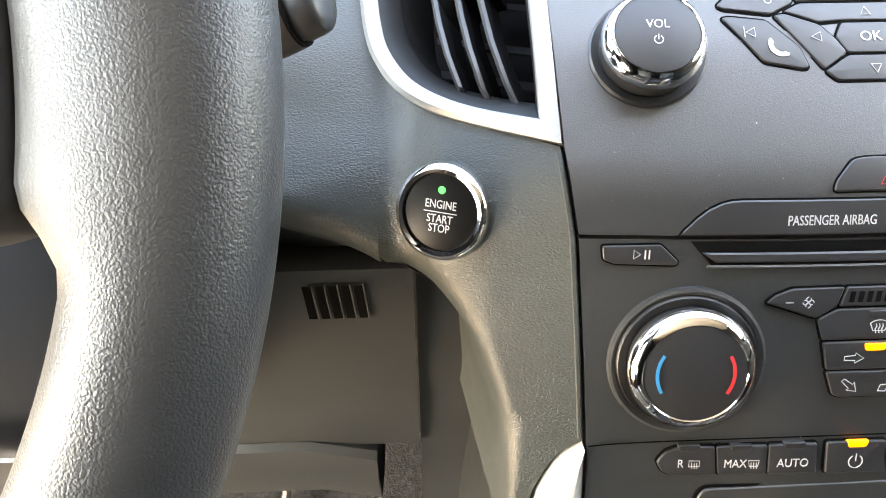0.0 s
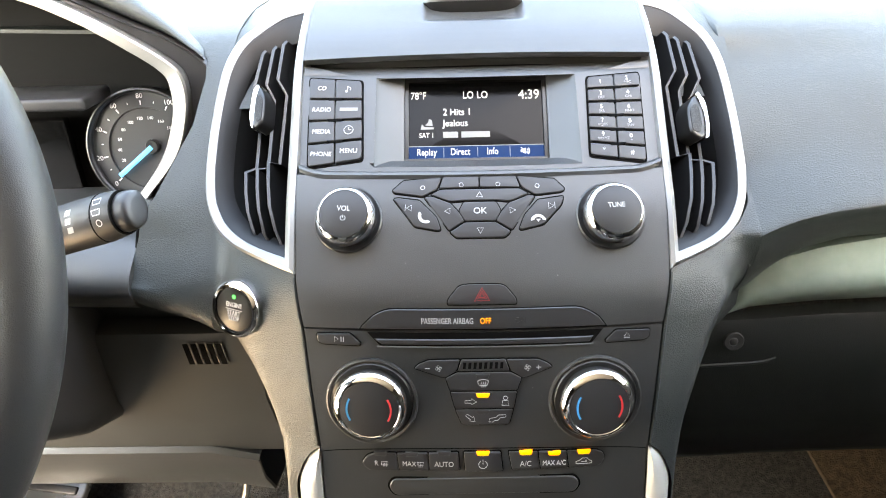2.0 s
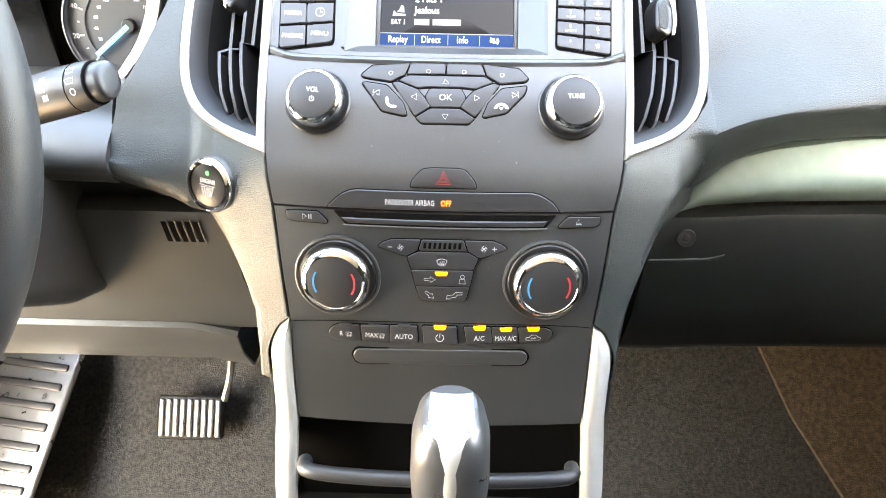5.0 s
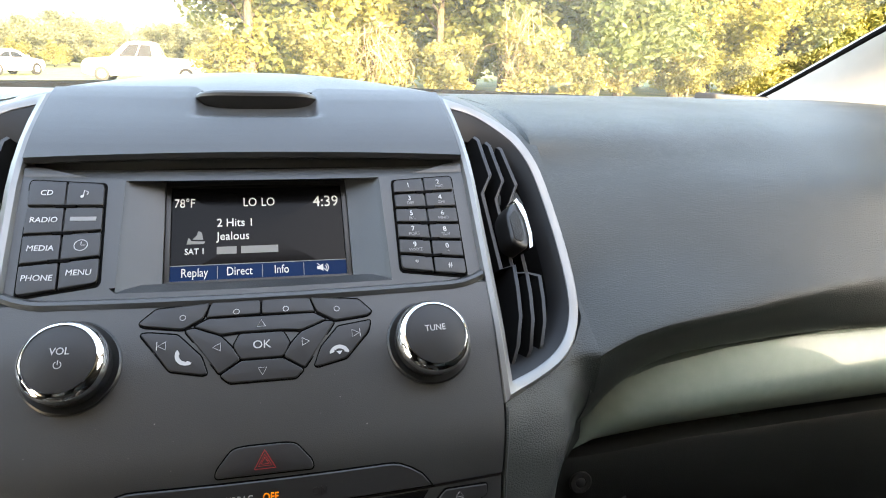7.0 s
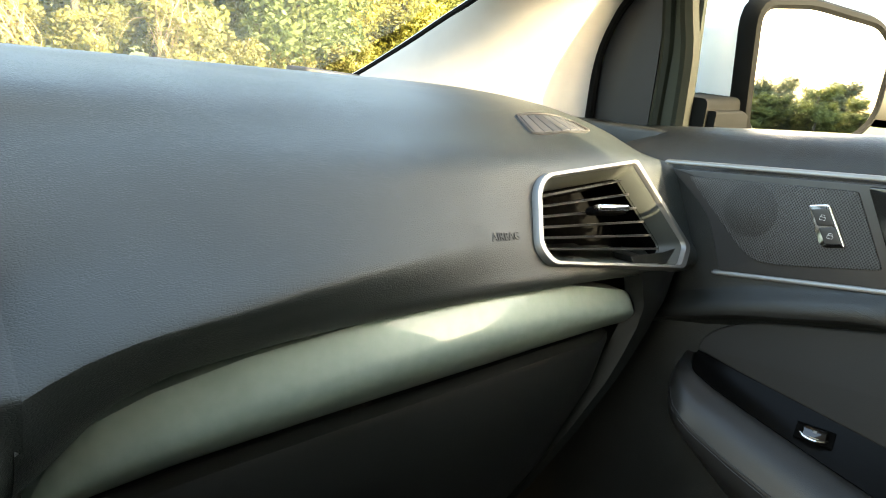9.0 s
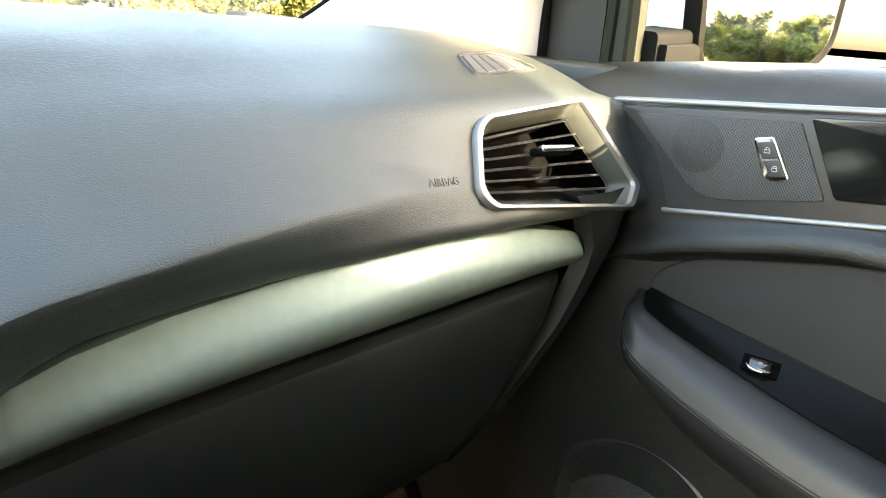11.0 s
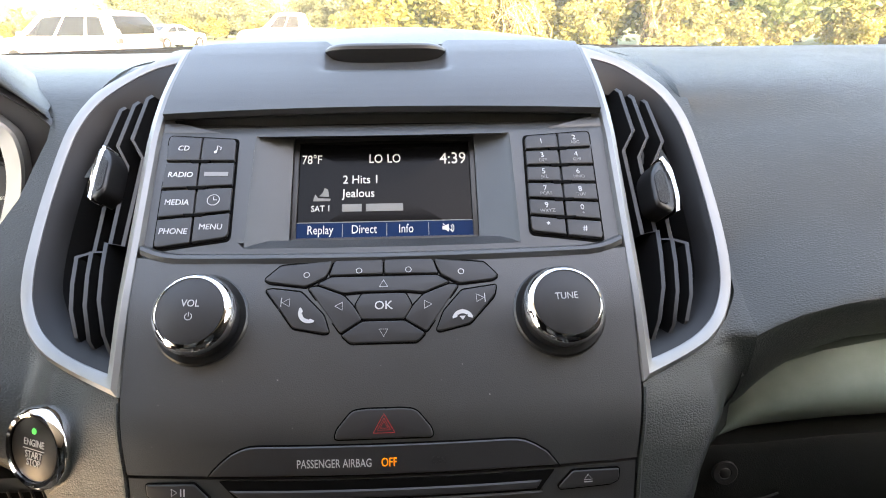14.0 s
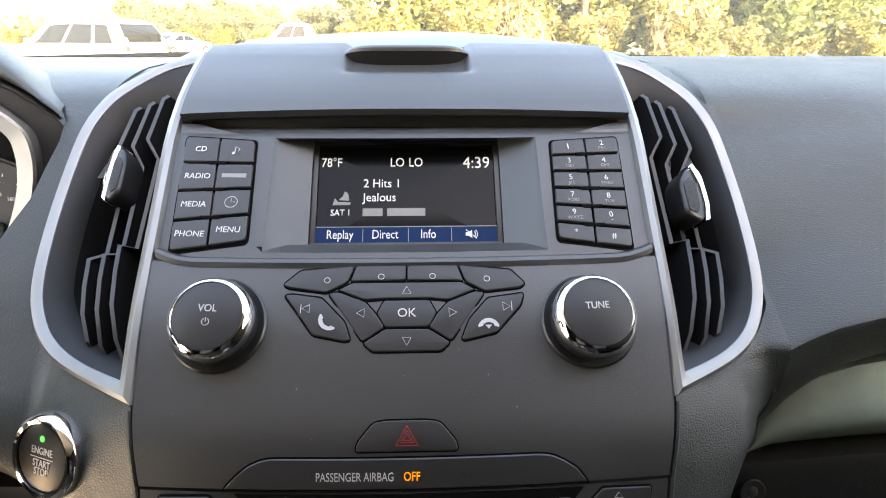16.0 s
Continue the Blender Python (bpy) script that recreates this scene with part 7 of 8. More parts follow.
whole("window_ledge", loft([[Vector((x, y, z + zt)) for x, z in ((0.784, 1.190), (0.784, 1.2400), (0.787, 1.2430), (0.826, 1.2430), (0.830, 1.2400), (0.830, 1.190))] for y, zt in ((-0.90, 0.004), (-0.60, 0.004), (-0.0825, -0.004), (0.034, -0.013), (0.135, -0.022))], True, True), material("sill_rubber", (0.03, 0.03, 0.03), 0.6), "black sill rubber below the side window", "window", kind="structure")

mr = thing("door_mirror", (0.98, 0.10, 1.25), "white exterior door mirror with black base", "mirror")
mm_ = Matrix.LocRotScale(Vector((0.985, 0.075, 1.2915)), Euler((radians(-1.35), 0, radians(-11))), None)
gl_o = rounded([Vector(q) for q in ((-0.106, 0.070), (-0.02, 0.081), (0.125, 0.077), (0.164, 0.052), (0.158, -0.030), (0.110, -0.061), (-0.092, -0.062))], 0.022, 5)
mirror_to3 = lambda u, v, h: mm_ @ Vector((u, -h, v))
shell = [[mirror_to3(p.x, p.y, h) for p in inset(gl_o, g)] for g, h in ((0.003, 0.004), (-0.002, 0.008), (-0.008, 0.006), (-0.0125, -0.002), (-0.014, -0.012), (-0.012, -0.045), (0.004, -0.085), (0.033, -0.100))]
M_MIRRORBASE = scuff(material("mirror_plastic", (0.0045, 0.0049, 0.0045), 0.8, spec=0.08), 0.75, 0.85)
part("bezel", loft(shell[:5], True), M_MIRRORBASE, mr)
part("cap", loft(shell[4:], True, True), M_CARWHITE, mr, "white painted mirror cap")
part("mirror_glass", plate(gl_o, mirror_to3, 0.0, 0.0045, 0.0008), M_MIRROR, mr, "mirror glass", False)
part("arm", loft([[Vector((x, y, z)) for y, z in rounded([Vector((0.160 + dy, 1.215)), Vector((0.095 + dy, 1.215)), Vector((0.095 + dy, zt)), Vector((0.160 + dy, zt))], 0.008, 3)] for x, dy, zt in ((0.81, 0.0, 1.262), (0.87, 0.0, 1.266), (0.93, -0.005, 1.272), (0.985, -0.02, 1.275))], True, True), M_MIRRORBASE, mr)
part("arm_cover", loft([[Vector((x, y, z)) for y, z in rounded([Vector((0.098, 1.222)), Vector((0.086, 1.222)), Vector((0.086, zt)), Vector((0.098, zt))], 0.003, 3)] for x, zt in ((0.815, 1.250), (0.875, 1.253), (0.893, 1.248))], True, True), M_MIRRORBASE, mr)

# ---- A pillar, windscreen ----
EA = ((0.600, 0.52, 1.222), (0.627, 0.49, 1.232), (0.655, 0.42, 1.276), (0.668, 0.35, 1.316), (0.667, 0.28, 1.348), (0.65, 0.12, 1.425), (0.60, -0.2, 1.545), (0.57, -0.42, 1.60))
EB = ((0.802, 0.27, 1.190), (0.800, 0.236, 1.215), (0.799, 0.233, 1.28), (0.797, 0.222, 1.33), (0.790, 0.188, 1.378), (0.755, 0.06, 1.455), (0.69, -0.2, 1.560), (0.66, -0.42, 1.61))
ea, eb = smooth_line([Vector(p) for p in EA], 5), smooth_line([Vector(p) for p in EB], 5)
for s in (1, -1):
    rows = []
    for a, b in zip(ea, eb):
        row = []
        for u in np.linspace(0, 1, 13):
            p = a.lerp(b, u) + Vector((-0.020, -0.022, 0.0)) * math.sin(u * math.pi) ** 0.8
            row.append(Vector((s * p.x, p.y, p.z)))
        rows.append([row[0] + Vector((s * 0.01, 0.03, 0))] + row)
    whole("a_pillar", solid_sheet(rows, 0.004 if s < 0 else -0.004), M_PILLAR, "pale cloth-covered windscreen pillar", "pillar", kind="structure")
    seal = [Vector((s * (p.x - 0.001), p.y + 0.006, p.z + 0.002)) for p in ea]
    whole("windscreen_seal", tube(seal, 0.0045, 8), M_GAP, "black edge band of the windscreen", "window", kind="structure")
line = [Vector((x, 0.60 + 0.06 * (1 - (x / 0.62) ** 2), 1.222 + 0.012 * (1 - (x / 0.62) ** 2) + 0.0035 * min(1.0, max(0.0, -0.10 - x) / 0.06))) for x in np.linspace(-0.62, 0.62, 30)]
whole("windscreen_base", tube(line, 0.010, 8), M_GAP, "black lower edge of the windscreen", "window", kind="structure")
cowl = [[Vector((x, y, z)) for x in np.linspace(-0.62, 0.62, 14)] for y, z in ((0.52, 1.238), (0.56, 1.240), (0.60, 1.236), (0.66, 1.20))]
part("front_ledge", loft(cowl), M_BUTTON, dash, "black ledge at the front of the dashboard top")
whole("corner_cover", plate([Vector((p.x, p.y)) for p in rounded([Vector(q) for q in ((0.545, 0.50), (0.622, 0.475), (0.628, 0.455), (0.56, 0.475))], 0.004)], lambda x, y, h: Vector((x, y, 1.2435 + h - 0.05 * max(0, x - 0.56))), -0.006, 0.006, 0.003), M_BUTTON, "black trim cap at the windscreen corner", "trim")

# windscreen with a film of dust
M_SCREEN = bpy.data.materials.new("dusty_windscreen")
M_SCREEN.use_nodes = True
n, l, p = nodes_of(M_SCREEN)
clear, dust, both, nz, rg, tc = (n.new(k) for k in ("ShaderNodeBsdfTransparent", "ShaderNodeBsdfTranslucent", "ShaderNodeMixShader", "ShaderNodeTexNoise", "ShaderNodeMapRange", "ShaderNodeTexCoord"))
dust.inputs["Color"].default_value = (0.9, 0.86, 0.70, 1)
nz.inputs["Scale"].default_value, nz.inputs["Detail"].default_value = 5.0, 6.0
rg.inputs["From Min"].default_value, rg.inputs["From Max"].default_value = 0.3, 0.7
rg.inputs["To Min"].default_value, rg.inputs["To Max"].default_value = 0.03, 0.075
l.new(tc.outputs["Object"], nz.inputs["Vector"])
l.new(nz.outputs["Fac"], rg.inputs["Value"])
l.new(rg.outputs["Result"], both.inputs["Fac"])
l.new(clear.outputs["BSDF"], both.inputs[1])
l.new(dust.outputs["BSDF"], both.inputs[2])
l.new(both.outputs["Shader"], n["Material Output"].inputs["Surface"])
rows = [[Vector((x, y0 + 0.06 * (1 - (x / 0.66) ** 2), z)) for x in np.linspace(-0.5 - w, 0.5 + w, 15)] for y0, z, w in ((0.60, 1.225, 0.12), (0.42, 1.31, 0.16), (0.22, 1.41, 0.15), (-0.05, 1.51, 0.12), (-0.42, 1.60, 0.08))]
pane = whole("windscreen", loft(rows), M_SCREEN, "slightly dusty windscreen glass", "window", kind="structure")
pane.visible_shadow = False

# unseen roof lining from the windscreen header back, placed to shade the lower stack
rows = [[Vector((x, y + 0.05 * (1 - (x / 0.66) ** 2), z)) for x in np.linspace(-0.64, 0.64, 13)] for y, z in ((-0.22, 1.539), (-0.26, 1.546), (-0.36, 1.574), (-0.46, 1.61))]
whole("ceiling_shade", solid_sheet(rows, 0.006), M_FABRIC, "pale unseen roof lining set to shade the dash", "car body", kind="structure")

# unseen cabin roof, rear and sides, closed over the rear windows to block sun
for name, lo, hi, mat in (("ceiling", (-0.80, -2.1, 1.615), (0.80, -0.40, 1.64), M_FABRIC), ("wall_rear", (-0.82, -2.16, 0.33), (0.82, -2.10, 1.62), M_DOOR), ("wall_right_rear", (0.78, -2.1, 0.33), (0.82, -0.46, 1.62), M_DOOR), ("wall_right_low", (0.80, -0.5, 0.33), (0.83, 0.55, 1.215), M_DOOR), ("wall_left_rear", (-0.84, -2.1, 0.33), (-0.80, -0.60, 1.62), M_DOOR), ("wall_left_front", (-0.84, -0.02, 0.33), (-0.80, 0.55, 1.21), M_DOOR), ("firewall", (-0.82, 0.56, 0.33), (0.82, 0.60, 1.20), M_DOOR), ("underbody", (-0.85, -2.2, 0.29), (0.85, 0.62, 0.315), M_BLACKMATT)):
    whole(name, box(lo, hi, 0.004), mat, "plain dark unseen panel closing the cabin" if name != "ceiling" else "pale cloth roof lining", "car body", kind="structure")
for s in (-1, 1):
    st = thing("front_seat", (s * 0.39, -0.75, 0.33), "black front seat facing the dashboard", "seat", "front seats")
    part("cushion", box((s * 0.39 - 0.25, -1.05, 0.40), (s * 0.39 + 0.25, -0.52, 0.62), 0.05), M_DOOR, st)
    part("backrest", moved(box((-0.25, -0.06, 0), (0.25, 0.06, 0.66), 0.05), Matrix.LocRotScale(Vector((s * 0.39, -1.02, 0.58)), Euler((radians(18), 0, 0)), None)), M_DOOR, st)
    part("headrest", box((s * 0.39 - 0.13, -1.33, 1.25), (s * 0.39 + 0.13, -1.22, 1.42), 0.04), M_DOOR, st)


# ---- outside ----
M_ASPHALT = grain(vary(material("asphalt", (0.06, 0.06, 0.058), 0.9), (0.045, 0.045, 0.044), (0.085, 0.083, 0.08), 1.5, 8), "noise", 60, 0.6, 0.01)
M_GRASS = vary(material("grass", (0.10, 0.13, 0.03), 0.9), (0.07, 0.10, 0.02), (0.17, 0.17, 0.05), 0.8, 8)


rows = []
for r in (0.0, 4, 12, 30, 80, 200, 600, 2000):
    rows.append([Vector((r * math.cos(a), r * math.sin(a), 0.0)) for a in np.linspace(0, math.tau, 49)[:-1]] if r else [Vector((0.01 * math.cos(a), 0.01 * math.sin(a), 0)) for a in np.linspace(0, math.tau, 49)[:-1]])
whole("ground", loft(rows, True, True), M_ASPHALT, "grey asphalt parking lot", "ground", kind="structure")
rows = [[Vector((x, y, 0.02)) for x in (-120, -60, -20, 0, 20, 60, 120)] for y in (17.0, 30.0, 120.0)]
whole("verge", loft(rows), M_GRASS, "rough grass verge before the wood", "ground", kind="structure")


def leaf_material(name, a, b, c):
    m = material(name, a, 0.6)
    n, l, p = nodes_of(m)
    gi, rp = n.new("ShaderNodeNewGeometry"), n.new("ShaderNodeValToRGB")
    e = rp.color_ramp.elements
    e[0].color, e[1].color = (*a, 1), (*c, 1)
    mid = e.new(0.5)
    mid.color = (*b, 1)
    tc, nz, mr, sm = n.new("ShaderNodeTexCoord"), n.new("ShaderNodeTexNoise"), n.new("ShaderNodeMapRange"), n.new("ShaderNodeMix")
    nz.inputs["Scale"].default_value, nz.inputs["Detail"].default_value = 0.9, 3.0
    mr.inputs["From Min"].default_value, mr.inputs["From Max"].default_value = 0.34, 0.66
    sm.inputs["Factor"].default_value = 0.62
    l.new(tc.outputs["Object"], nz.inputs["Vector"])
    l.new(nz.outputs["Fac"], mr.inputs["Value"])
    l.new(gi.outputs["Random Per Island"], sm.inputs["A"])
    l.new(mr.outputs["Result"], sm.inputs["B"])
    l.new(sm.outputs["Result"], rp.inputs["Fac"])
    l.new(rp.outputs["Color"], p.inputs["Base Color"])
    p.inputs["Subsurface Weight"].default_value = 0.0
    tr, mx = n.new("ShaderNodeBsdfTranslucent"), n.new("ShaderNodeMixShader")
    l.new(rp.outputs["Color"], tr.inputs["Color"])
    mx.inputs["Fac"].default_value = 0.35
    l.new(p.outputs["BSDF"], mx.inputs[1])
    l.new(tr.outputs["BSDF"], mx.inputs[2])
    l.new(mx.outputs["Shader"], n["Material Output"].inputs["Surface"])
    return m


LEAVES = (leaf_material("leaf_green", (0.04, 0.06, 0.015), (0.12, 0.135, 0.035), (0.27, 0.26, 0.065)),
          leaf_material("leaf_yellow", (0.09, 0.11, 0.02), (0.26, 0.25, 0.05), (0.44, 0.39, 0.09)),
          leaf_material("leaf_dark", (0.05, 0.08, 0.025), (0.10, 0.13, 0.04), (0.17, 0.19, 0.06)),
          leaf_material("leaf_mixed", (0.055, 0.065, 0.018), (0.17, 0.16, 0.045), (0.35, 0.30, 0.09)),
          # far trees: the haze of distance is put into a greyer leaf colour
          leaf_material("leaf_hazed", (0.07, 0.085, 0.045), (0.13, 0.14, 0.075), (0.20, 0.20, 0.11)))
M_TWIG = vary(material("bare_twig", (0.22, 0.17, 0.11), 0.9), (0.14, 0.10, 0.06), (0.28, 0.22, 0.14), 3)
M_BARK = grain(vary(material("bark", (0.09, 0.07, 0.05), 0.9), (0.05, 0.04, 0.028), (0.12, 0.095, 0.068), 12), "noise", 30, 1.0, 0.03)


def build_tree(seed, height, spread, base, leafmat, nleaf, leaf):
    rng = random.Random(seed)
    tr = thing("tree", (0, 0, 0), "leafy deciduous tree at the edge of the wood", "tree", "trees along the lot")
    trunk = [Vector((0, 0, -0.2))]
    for k in range(1, 7):
        trunk.append(Vector((rng.uniform(-0.12, 0.12) * k * 0.5, rng.uniform(-0.12, 0.12) * k * 0.5, height * 0.72 * k / 6)))
    bms = [tube(smooth_line(trunk, 3), lambda u: 0.02 * height * (1 - 0.85 * u) + 0.02, 9)]
    tips = []
    for k in range(15):
        u = rng.uniform(base, 0.98)
        p = trunk[min(5, int(u * 6))].lerp(trunk[min(6, int(u * 6) + 1)], (u * 6) % 1)
        a = rng.uniform(0, math.tau)
        ln = spread * (1.05 - 0.6 * abs(u - 0.5)) * rng.uniform(0.55, 1.05)
        e = p + Vector((math.cos(a) * ln, math.sin(a) * ln, ln * rng.uniform(0.15, 0.75)))
        q = p.lerp(e, 0.5) + Vector((0, 0, rng.uniform(-0.1, 0.25) * ln))
        bms.append(tube(smooth_line([p, q, e], 3), lambda u: 0.006 * height * (1 - 0.8 * u) + 0.008, 6))
        tips += [p.lerp(e, 0.55), q, e, e]
    part("trunk", join(*bms), M_BARK, tr)
    verts, faces = [], []
    for i in range(nleaf):
        c = rng.choice(tips)
        r = spread * 0.34
        d = Vector((rng.gauss(0, 1), rng.gauss(0, 1), rng.gauss(0, 0.8)))
        d = d.normalized() * r * rng.random() ** 0.45
        o = c + d
        if o.z < 0.3:
            o.z = rng.uniform(0.3, 1.5)
        s = leaf * rng.uniform(0.6, 1.4)
        x = Vector((rng.gauss(0, 1), rng.gauss(0, 1), rng.gauss(0, 0.7))).normalized()
        y = x.cross(Vector((rng.gauss(0, 1), rng.gauss(0, 1), rng.gauss(0, 1)))).normalized()
        n = len(verts)
        verts += [o - x * s, o + y * s * 0.55, o + x * s, o - y * s * 0.55]
        faces.append((n, n + 1, n + 2, n + 3))
    me = bpy.data.meshes.new("crown")
    me.from_pydata([tuple(v) for v in verts], [], faces)
    me.materials.append(leafmat)
    cr = new("crown", me)
    cr.parent = tr
    return tr


protos = [build_tree(11, 9.0, 3.0, 0.10, LEAVES[0], 11500, 0.135), build_tree(12, 8.0, 2.8, 0.08, LEAVES[1], 11000, 0.135), build_tree(13, 11.0, 3.2, 0.10, LEAVES[2], 12500, 0.13), build_tree(14, 6.0, 2.6, 0.03, LEAVES[1], 11500, 0.10)]
rng = random.Random(7)
spots = []
for i in range(17):
    x = -0.5 + i * 2.5 + rng.uniform(-0.8, 0.8)
    spots.append((x, 25 + rng.uniform(-1.5, 2.5) + 0.10 * abs(x), rng.choice((0, 1, 1, 3, 0)) if x < 12 else rng.choice((0, 2, 3, 0))))
for i in range(14):
    x = 1 + i * 3.4 + rng.uniform(-1, 1)
    spots.append((x, 32 + rng.uniform(-2, 2), rng.choice((2, 0, 2))))
    spots.append((x * 1.25 + 1.5, 41 + rng.uniform(-2, 2), 2))
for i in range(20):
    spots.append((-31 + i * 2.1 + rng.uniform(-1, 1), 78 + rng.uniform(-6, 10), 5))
for i in range(9):
    spots.append((-20 + i * 9.5 + rng.uniform(-3, 3), -78 + rng.uniform(-6, 6), rng.choice((0, 2))))
for i in range(26):
    spots.append((54 + 2.6 * i + rng.uniform(-6, 6), -140 + i * 4.1, rng.choice((0, 1, 0))))
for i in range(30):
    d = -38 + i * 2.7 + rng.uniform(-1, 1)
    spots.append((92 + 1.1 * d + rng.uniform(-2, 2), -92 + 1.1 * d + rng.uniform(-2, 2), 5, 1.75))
    spots.append((88 + 1.1 * d + rng.uniform(-2, 2), -88 + 1.1 * d + rng.uniform(-2, 2), 4, 2.2))
spots.append((44.0, -58.0, 0))
shrub = build_tree(21, 2.2, 1.2, 0.02, LEAVES[3], 4500, 0.08)
tagged(shrub, "dense green shrub at the edge of the wood", "shrub", "undergrowth")
shrub.name = "shrub"
protos.append(shrub)
# tree for the distant rows, in the leaf colour that carries haze
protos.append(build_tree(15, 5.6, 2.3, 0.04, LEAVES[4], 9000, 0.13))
for i in range(17):
    spots.append((-1.5 + i * 2.6 + rng.uniform(-0.4, 0.4), 23.6 + rng.uniform(-0.8, 2.5) + 0.05 * i, 4))
for i in range(16):
    spots.append((-66 + i * 4.2, 72 + rng.uniform(-3, 3), 4))
rng_f = random.Random(91)
verts, faces = [], []
for i in range(9000):
    x = rng_f.uniform(-190, 40)
    top = (4.3 if x < -50 else 6.0) + 0.8 * math.sin(x * 0.11) + 0.7 * math.sin(x * 0.37 + 1) + rng_f.gauss(0, 0.5)
    o = Vector((x, 122 + rng_f.gauss(0, 3.0), top * rng_f.random() ** 0.8))
    q = 0.6 * rng_f.uniform(0.5, 1.2)
    u = Vector((rng_f.gauss(0, 1), rng_f.gauss(0, 0.4), rng_f.gauss(0, 1))).normalized()
    w = u.cross(Vector((rng_f.gauss(0, 0.5), 1, rng_f.gauss(0, 0.5)))).normalized()
    n = len(verts)
    verts += [tuple(o - u * q), tuple(o + w * q * 0.7), tuple(o + u * q), tuple(o - w * q * 0.7)]
    faces.append((n, n + 1, n + 2, n + 3))
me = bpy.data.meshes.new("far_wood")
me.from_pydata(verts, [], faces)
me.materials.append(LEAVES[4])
tagged(new("far_wood", me), "distant tree line beyond the lot, haze in its leaf colour", "wood", "", "stuff")
used = set()
for x, y, k, *taller in spots:
    s = rng.uniform(0.85, 1.2) * (taller[0] if taller else 1.0)
    m = Matrix.Translation((x, y, 0)) @ Matrix.Rotation(rng.uniform(0, math.tau), 4, "Z")
    if k not in used:
        used.add(k)
        protos[k].matrix_basis = m
    else:
        t = copy_thing(protos[k], m)
        t.scale = (s, s, s)


def bare_brush(seed, loc, height, spread):
    """A pale leafless tangle of vines and twigs hanging at the wood's edge."""
    rng = random.Random(seed)
    bms = []
    for k in range(46):
        a = rng.uniform(0, math.tau)
        top = Vector((rng.gauss(0, 0.35) * spread, rng.gauss(0, 0.25) * spread, height * rng.uniform(0.55, 1.0)))
        low = top + Vector((math.cos(a) * spread * rng.uniform(0.3, 0.9), math.sin(a) * 0.3 * spread, -height * rng.uniform(0.25, 0.75)))
        low.z = max(low.z, 0.05)
        mid = top.lerp(low, 0.5) + Vector((rng.gauss(0, 0.25), rng.gauss(0, 0.2), rng.gauss(0.1, 0.2)))
        bms.append(tube(smooth_line([top, mid, low], 4), lambda u: 0.013 * (1 - 0.7 * u), 5))
    b = thing("brush_tangle", loc, "pale leafless tangle of vines at the wood's edge", "brush", "bare brush")
    part("twig_mass", moved(join(*bms), Matrix.Translation(loc)), M_TWIG, b)
    return b


bare_brush(3, (8.4, 22.6, 0), 3.4, 1.3)
bare_brush(5, (3.4, 23.0, 0), 2.6, 1.1)


M_TINT = material("car_window", (0.012, 0.013, 0.013), 0.12, spec=0.25)


# silhouettes over the length: bumper, tailgate, roof, bonnet; then the tail and screen slopes and the belt line
CARS = {
    "suv": (4.8, 1.9, ((-2.40, 0.80), (-2.37, 0.98), (-2.25, 1.34), (-2.02, 1.64), (-1.65, 1.73), (-0.6, 1.76), (0.1, 1.74), (0.5, 1.68), (1.30, 1.12), (1.5, 1.07), (2.1, 0.98), (2.34, 0.82), (2.40, 0.66)), (1, 3), (8, 7), 1.02),
    "pickup": (5.8, 2.0, ((-2.90, 1.08), (-2.86, 1.15), (-0.84, 1.16), (-0.76, 1.22), (-0.58, 1.84), (-0.40, 1.93), (0.5, 1.95), (0.8, 1.89), (1.5, 1.22), (1.7, 1.17), (2.6, 1.09), (2.86, 0.90), (2.90, 0.74)), (3, 4), (8, 7), 1.16),
    "sedan": (4.7, 1.8, ((-2.35, 0.80), (-2.31, 0.93), (-1.75, 1.0), (-1.0, 1.38), (-0.6, 1.45), (0.0, 1.45), (0.3, 1.41), (1.05, 1.02), (1.3, 0.97), (2.1, 0.87), (2.30, 0.74), (2.35, 0.62)), (2, 3), (7, 6), 0.95),
}


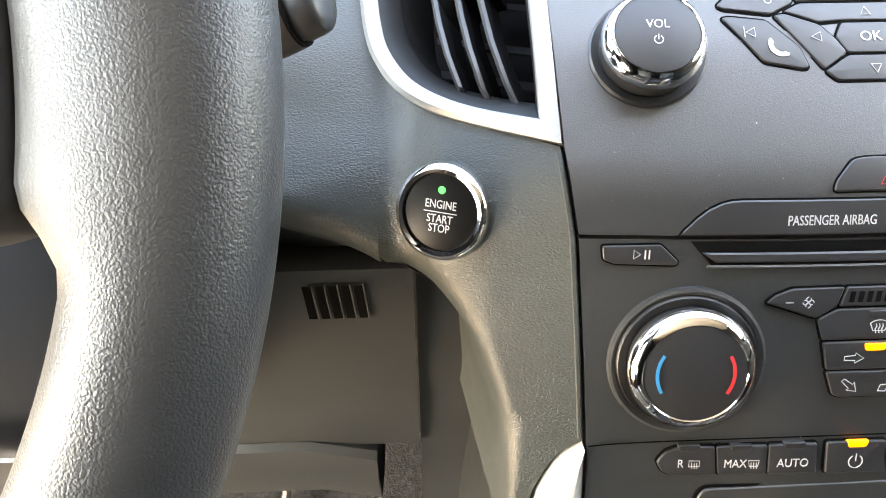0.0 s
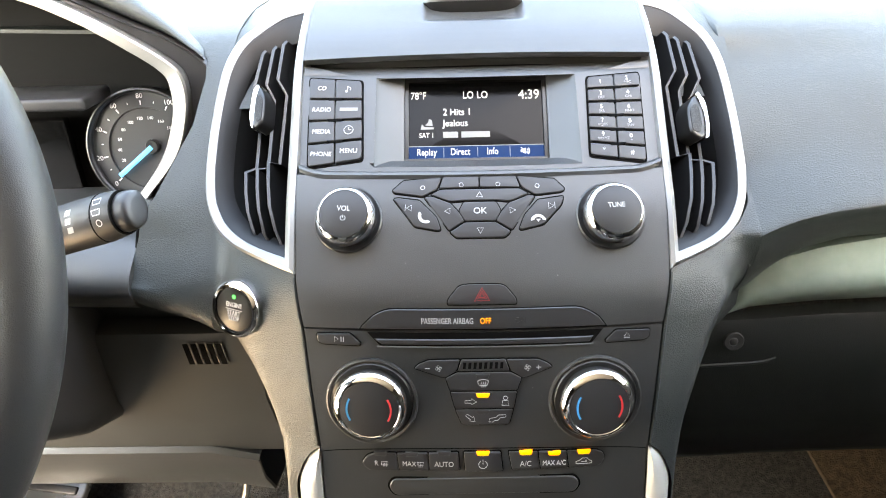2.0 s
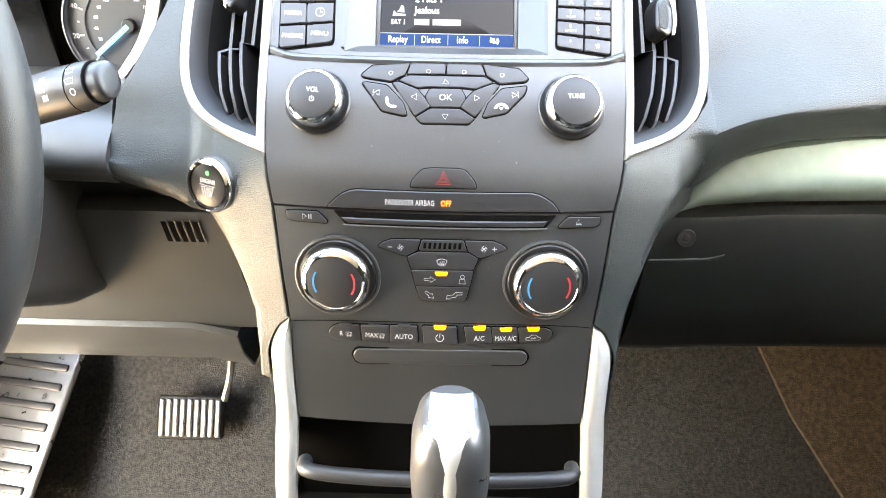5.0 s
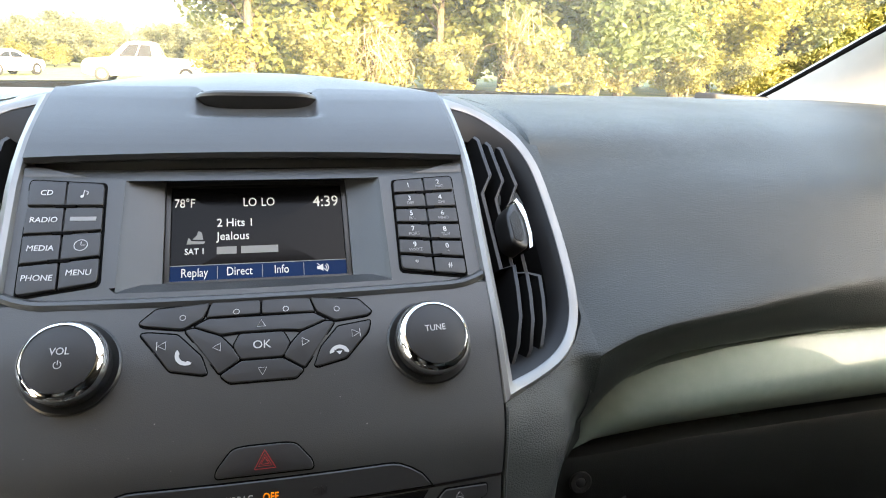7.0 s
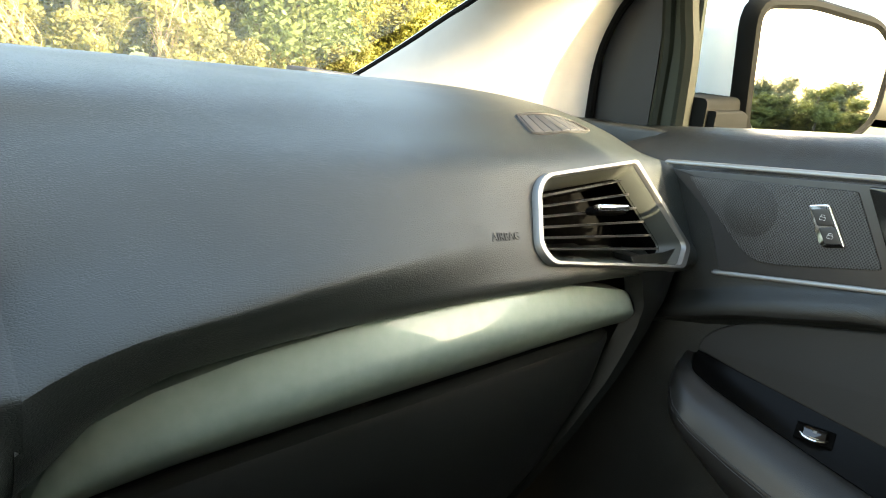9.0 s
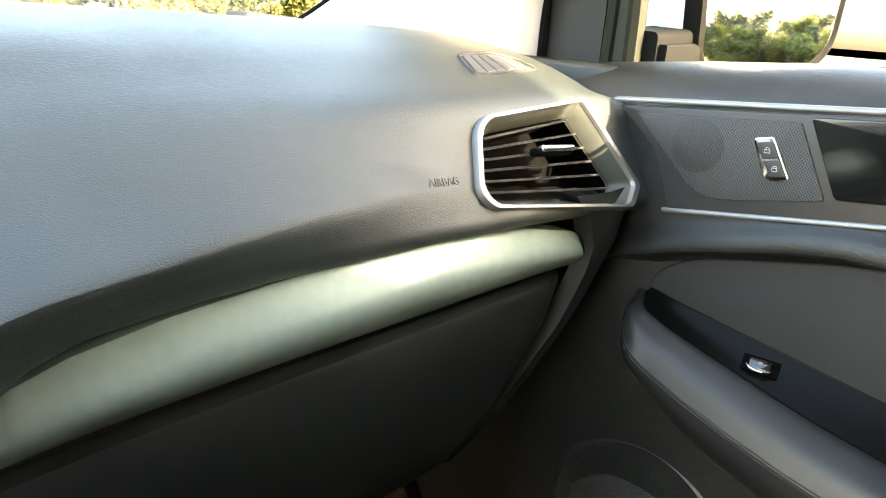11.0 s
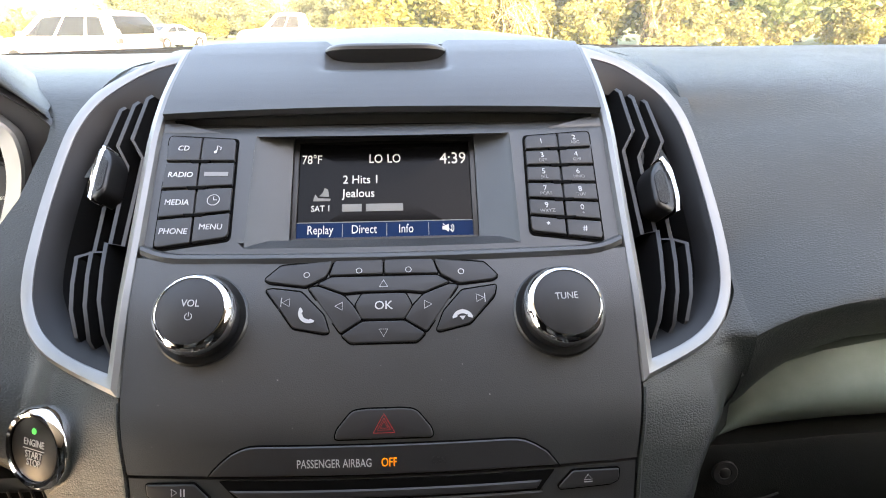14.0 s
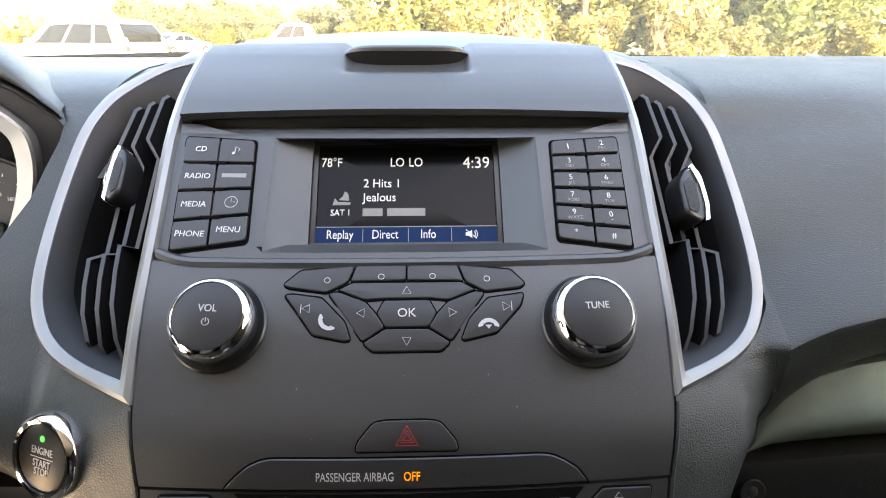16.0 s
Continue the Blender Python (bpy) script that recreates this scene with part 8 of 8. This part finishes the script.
def parked_car(loc, yaw, kind, paint, label):
    """A parked vehicle with a rounded body, glazed cabin, lamps and wheels."""
    L, W, profile, tail, screen, waist = CARS[kind]
    px, pz = [p[0] for p in profile], [p[1] for p in profile]
    c = thing("parked_car", (0, 0, 0), label, "car", "parked cars")

    def roof_at(x):
        return float(np.mean([np.interp(x + d, px, pz) for d in (-0.06, -0.03, 0, 0.03, 0.06)]))

    def half(x):
        return W / 2 * float(np.interp(x, (-L / 2, -L / 2 + 0.10, -L / 2 + 0.35, -L / 2 + 0.9, L / 2 - 1.0, L / 2 - 0.3, L / 2), (0.84, 0.93, 0.98, 1, 1, 0.92, 0.74)))

    def side(x, z):
        """Half width of the cabin at a height."""
        w, r = half(x), roof_at(x)
        b = min(waist, r - 0.02)
        return float(np.interp(z, (b, max(b + 0.01, r - 0.09)), (w * 0.975, w * (0.96 - 0.24 * (r - b)))))

    rings = []
    for x in np.concatenate((np.linspace(-L / 2, -L / 2 + 0.5, 12), np.linspace(-L / 2 + 0.55, L / 2 - 0.3, 44), np.linspace(L / 2 - 0.24, L / 2, 8))):
        w, r = half(x), roof_at(x)
        b = min(waist, r - 0.02)
        zl = float(np.interp(x, (-L / 2, -L / 2 + 0.3, L / 2 - 0.4, L / 2), (0.44, 0.28, 0.26, 0.40)))
        wr = side(x, r - 0.09)
        hull = [(w * 0.90, zl), (w * 0.965, zl + 0.05), (w * 0.99, zl + 0.2), (w, (zl + b) / 2), (w * 0.995, b - 0.12), (w * 0.975, b), (wr + 0.5 * (w * 0.975 - wr), max(b + 0.004, (b + r - 0.09) / 2)), (wr, max(b + 0.008, r - 0.09)), (wr * 0.95, max(b + 0.012, r - 0.035)), (wr * 0.84, r - 0.008), (wr * 0.5, r + 0.006), (0, r + 0.012)]
        rings.append([Vector((x, -y, z)) for y, z in hull] + [Vector((x, y, z)) for y, z in reversed(hull[:-1])])
    part("body", loft(rings, True, True), paint, c)

    xs0, xs1 = px[tail[0]] + 0.30, px[screen[0]] - 0.22
    xt0, xt1 = px[tail[1]] + 0.22, px[screen[1]] - 0.12
    cuts = {"suv": (0.0, 0.24, 0.60, 1.0), "pickup": (0.0, 0.46, 1.0), "sedan": (0.0, 0.48, 1.0)}[kind]
    for s in (-1, 1):
        for f0, f1 in zip(cuts, cuts[1:]):
            rows = []
            for f in np.linspace(f0 + 0.018, f1 - 0.018, 7):
                row = []
                for g in np.linspace(0, 1, 5):
                    x = (xs0 + (xs1 - xs0) * f) * (1 - g) + (xt0 + (xt1 - xt0) * f) * g
                    z = waist + 0.05 + (roof_at(x) - 0.15 - waist - 0.05) * g
                    row.append(Vector((x, s * (side(x, z) + 0.008), z)))
                rows.append(row)
            part("side_window", solid_sheet(rows, 0.008), M_TINT, c)
        for x in (-L / 2 + 0.95, L / 2 - 0.95):
            wh = Matrix.LocRotScale(Vector((x, s * (W / 2 - 0.09), 0.36)), Euler((radians(90), 0, 0)), None)
            t = part("wheel", lathe(((0.20, -0.11), (0.34, -0.10), (0.36, -0.06), (0.36, 0.06), (0.34, 0.10), (0.20, 0.11)), wh, 24), M_BLACKMATT, c)
            part("rim", lathe(((0.0, 0.09), (0.20, 0.105), (0.205, 0.09), (0.205, -0.09), (0.20, -0.105), (0, -0.09)), wh, 20), M_SOFTSILVER, t)
        lamp_z = waist - 0.10
        part("tail_lamp", box((-L / 2 - 0.01, s * W * 0.41 - 0.10, lamp_z - 0.07), (-L / 2 + 0.20, s * W * 0.41 + 0.09, lamp_z + 0.09), 0.03), M_RED, c)
        part("door_mirror", box((px[screen[0]] - 0.42, s * (W / 2 + 0.08) - 0.10, waist + 0.02), (px[screen[0]] - 0.26, s * (W / 2 + 0.08) + 0.10, waist + 0.18), 0.04), paint, c)
    for sx, (i0, i1) in ((-1, tail), (1, screen)):
        z0, z1 = max(waist + 0.07, pz[i0] + 0.05), pz[i1] - 0.06
        rows = []
        for g in np.linspace(0, 1, 5):
            z = z0 + (z1 - z0) * g
            order = sorted(range(min(i0, i1), max(i0, i1) + 1), key=lambda k: pz[k])
            x = float(np.interp(z, [pz[k] for k in order], [px[k] for k in order])) + sx * 0.022
            y = side(x - sx * 0.3, z) - 0.11
            rows.append([Vector((x - sx * 0.05 * (f / y) ** 2, f, z + 0.012)) for f in np.linspace(-y, y, 7)])
        part("end_window", solid_sheet(rows, -0.008 * sx), M_TINT, c)
    part("bumper", box((-L / 2 - 0.05, -W * 0.40, 0.42), (-L / 2 + 0.10, W * 0.40, 0.62), 0.04), M_BLACKMATT, c)
    c.matrix_basis = Matrix.Translation(loc) @ Matrix.Rotation(radians(yaw), 4, "Z")
    return c


M_CARRED = material("red_car_paint", (0.25, 0.03, 0.03), 0.25, 0, 0.6)
M_CARGREY = material("grey_car_paint", (0.30, 0.31, 0.32), 0.25, 0.4, 0.6)
parked_car((-9.9, 20.8, 0), 158, "suv", M_CARWHITE, "white sport utility vehicle parked on the lot")
parked_car((-6.3, 37.5, 0), 180, "pickup", M_CARWHITE, "white pickup truck parked on the lot")
parked_car((-19.5, 40.0, 0), 60, "sedan", M_CARRED, "dark red sedan parked on the lot")
parked_car((-26.0, 41.0, 0), 70, "sedan", M_CARGREY, "grey sedan parked on the lot")
parked_car((-33.0, 42.0, 0), 70, "suv", M_CARGREY, "grey sport utility vehicle parked on the lot")
parked_car((-15.0, 44.0, 0), 65, "sedan", M_CARWHITE, "white sedan parked on the lot")
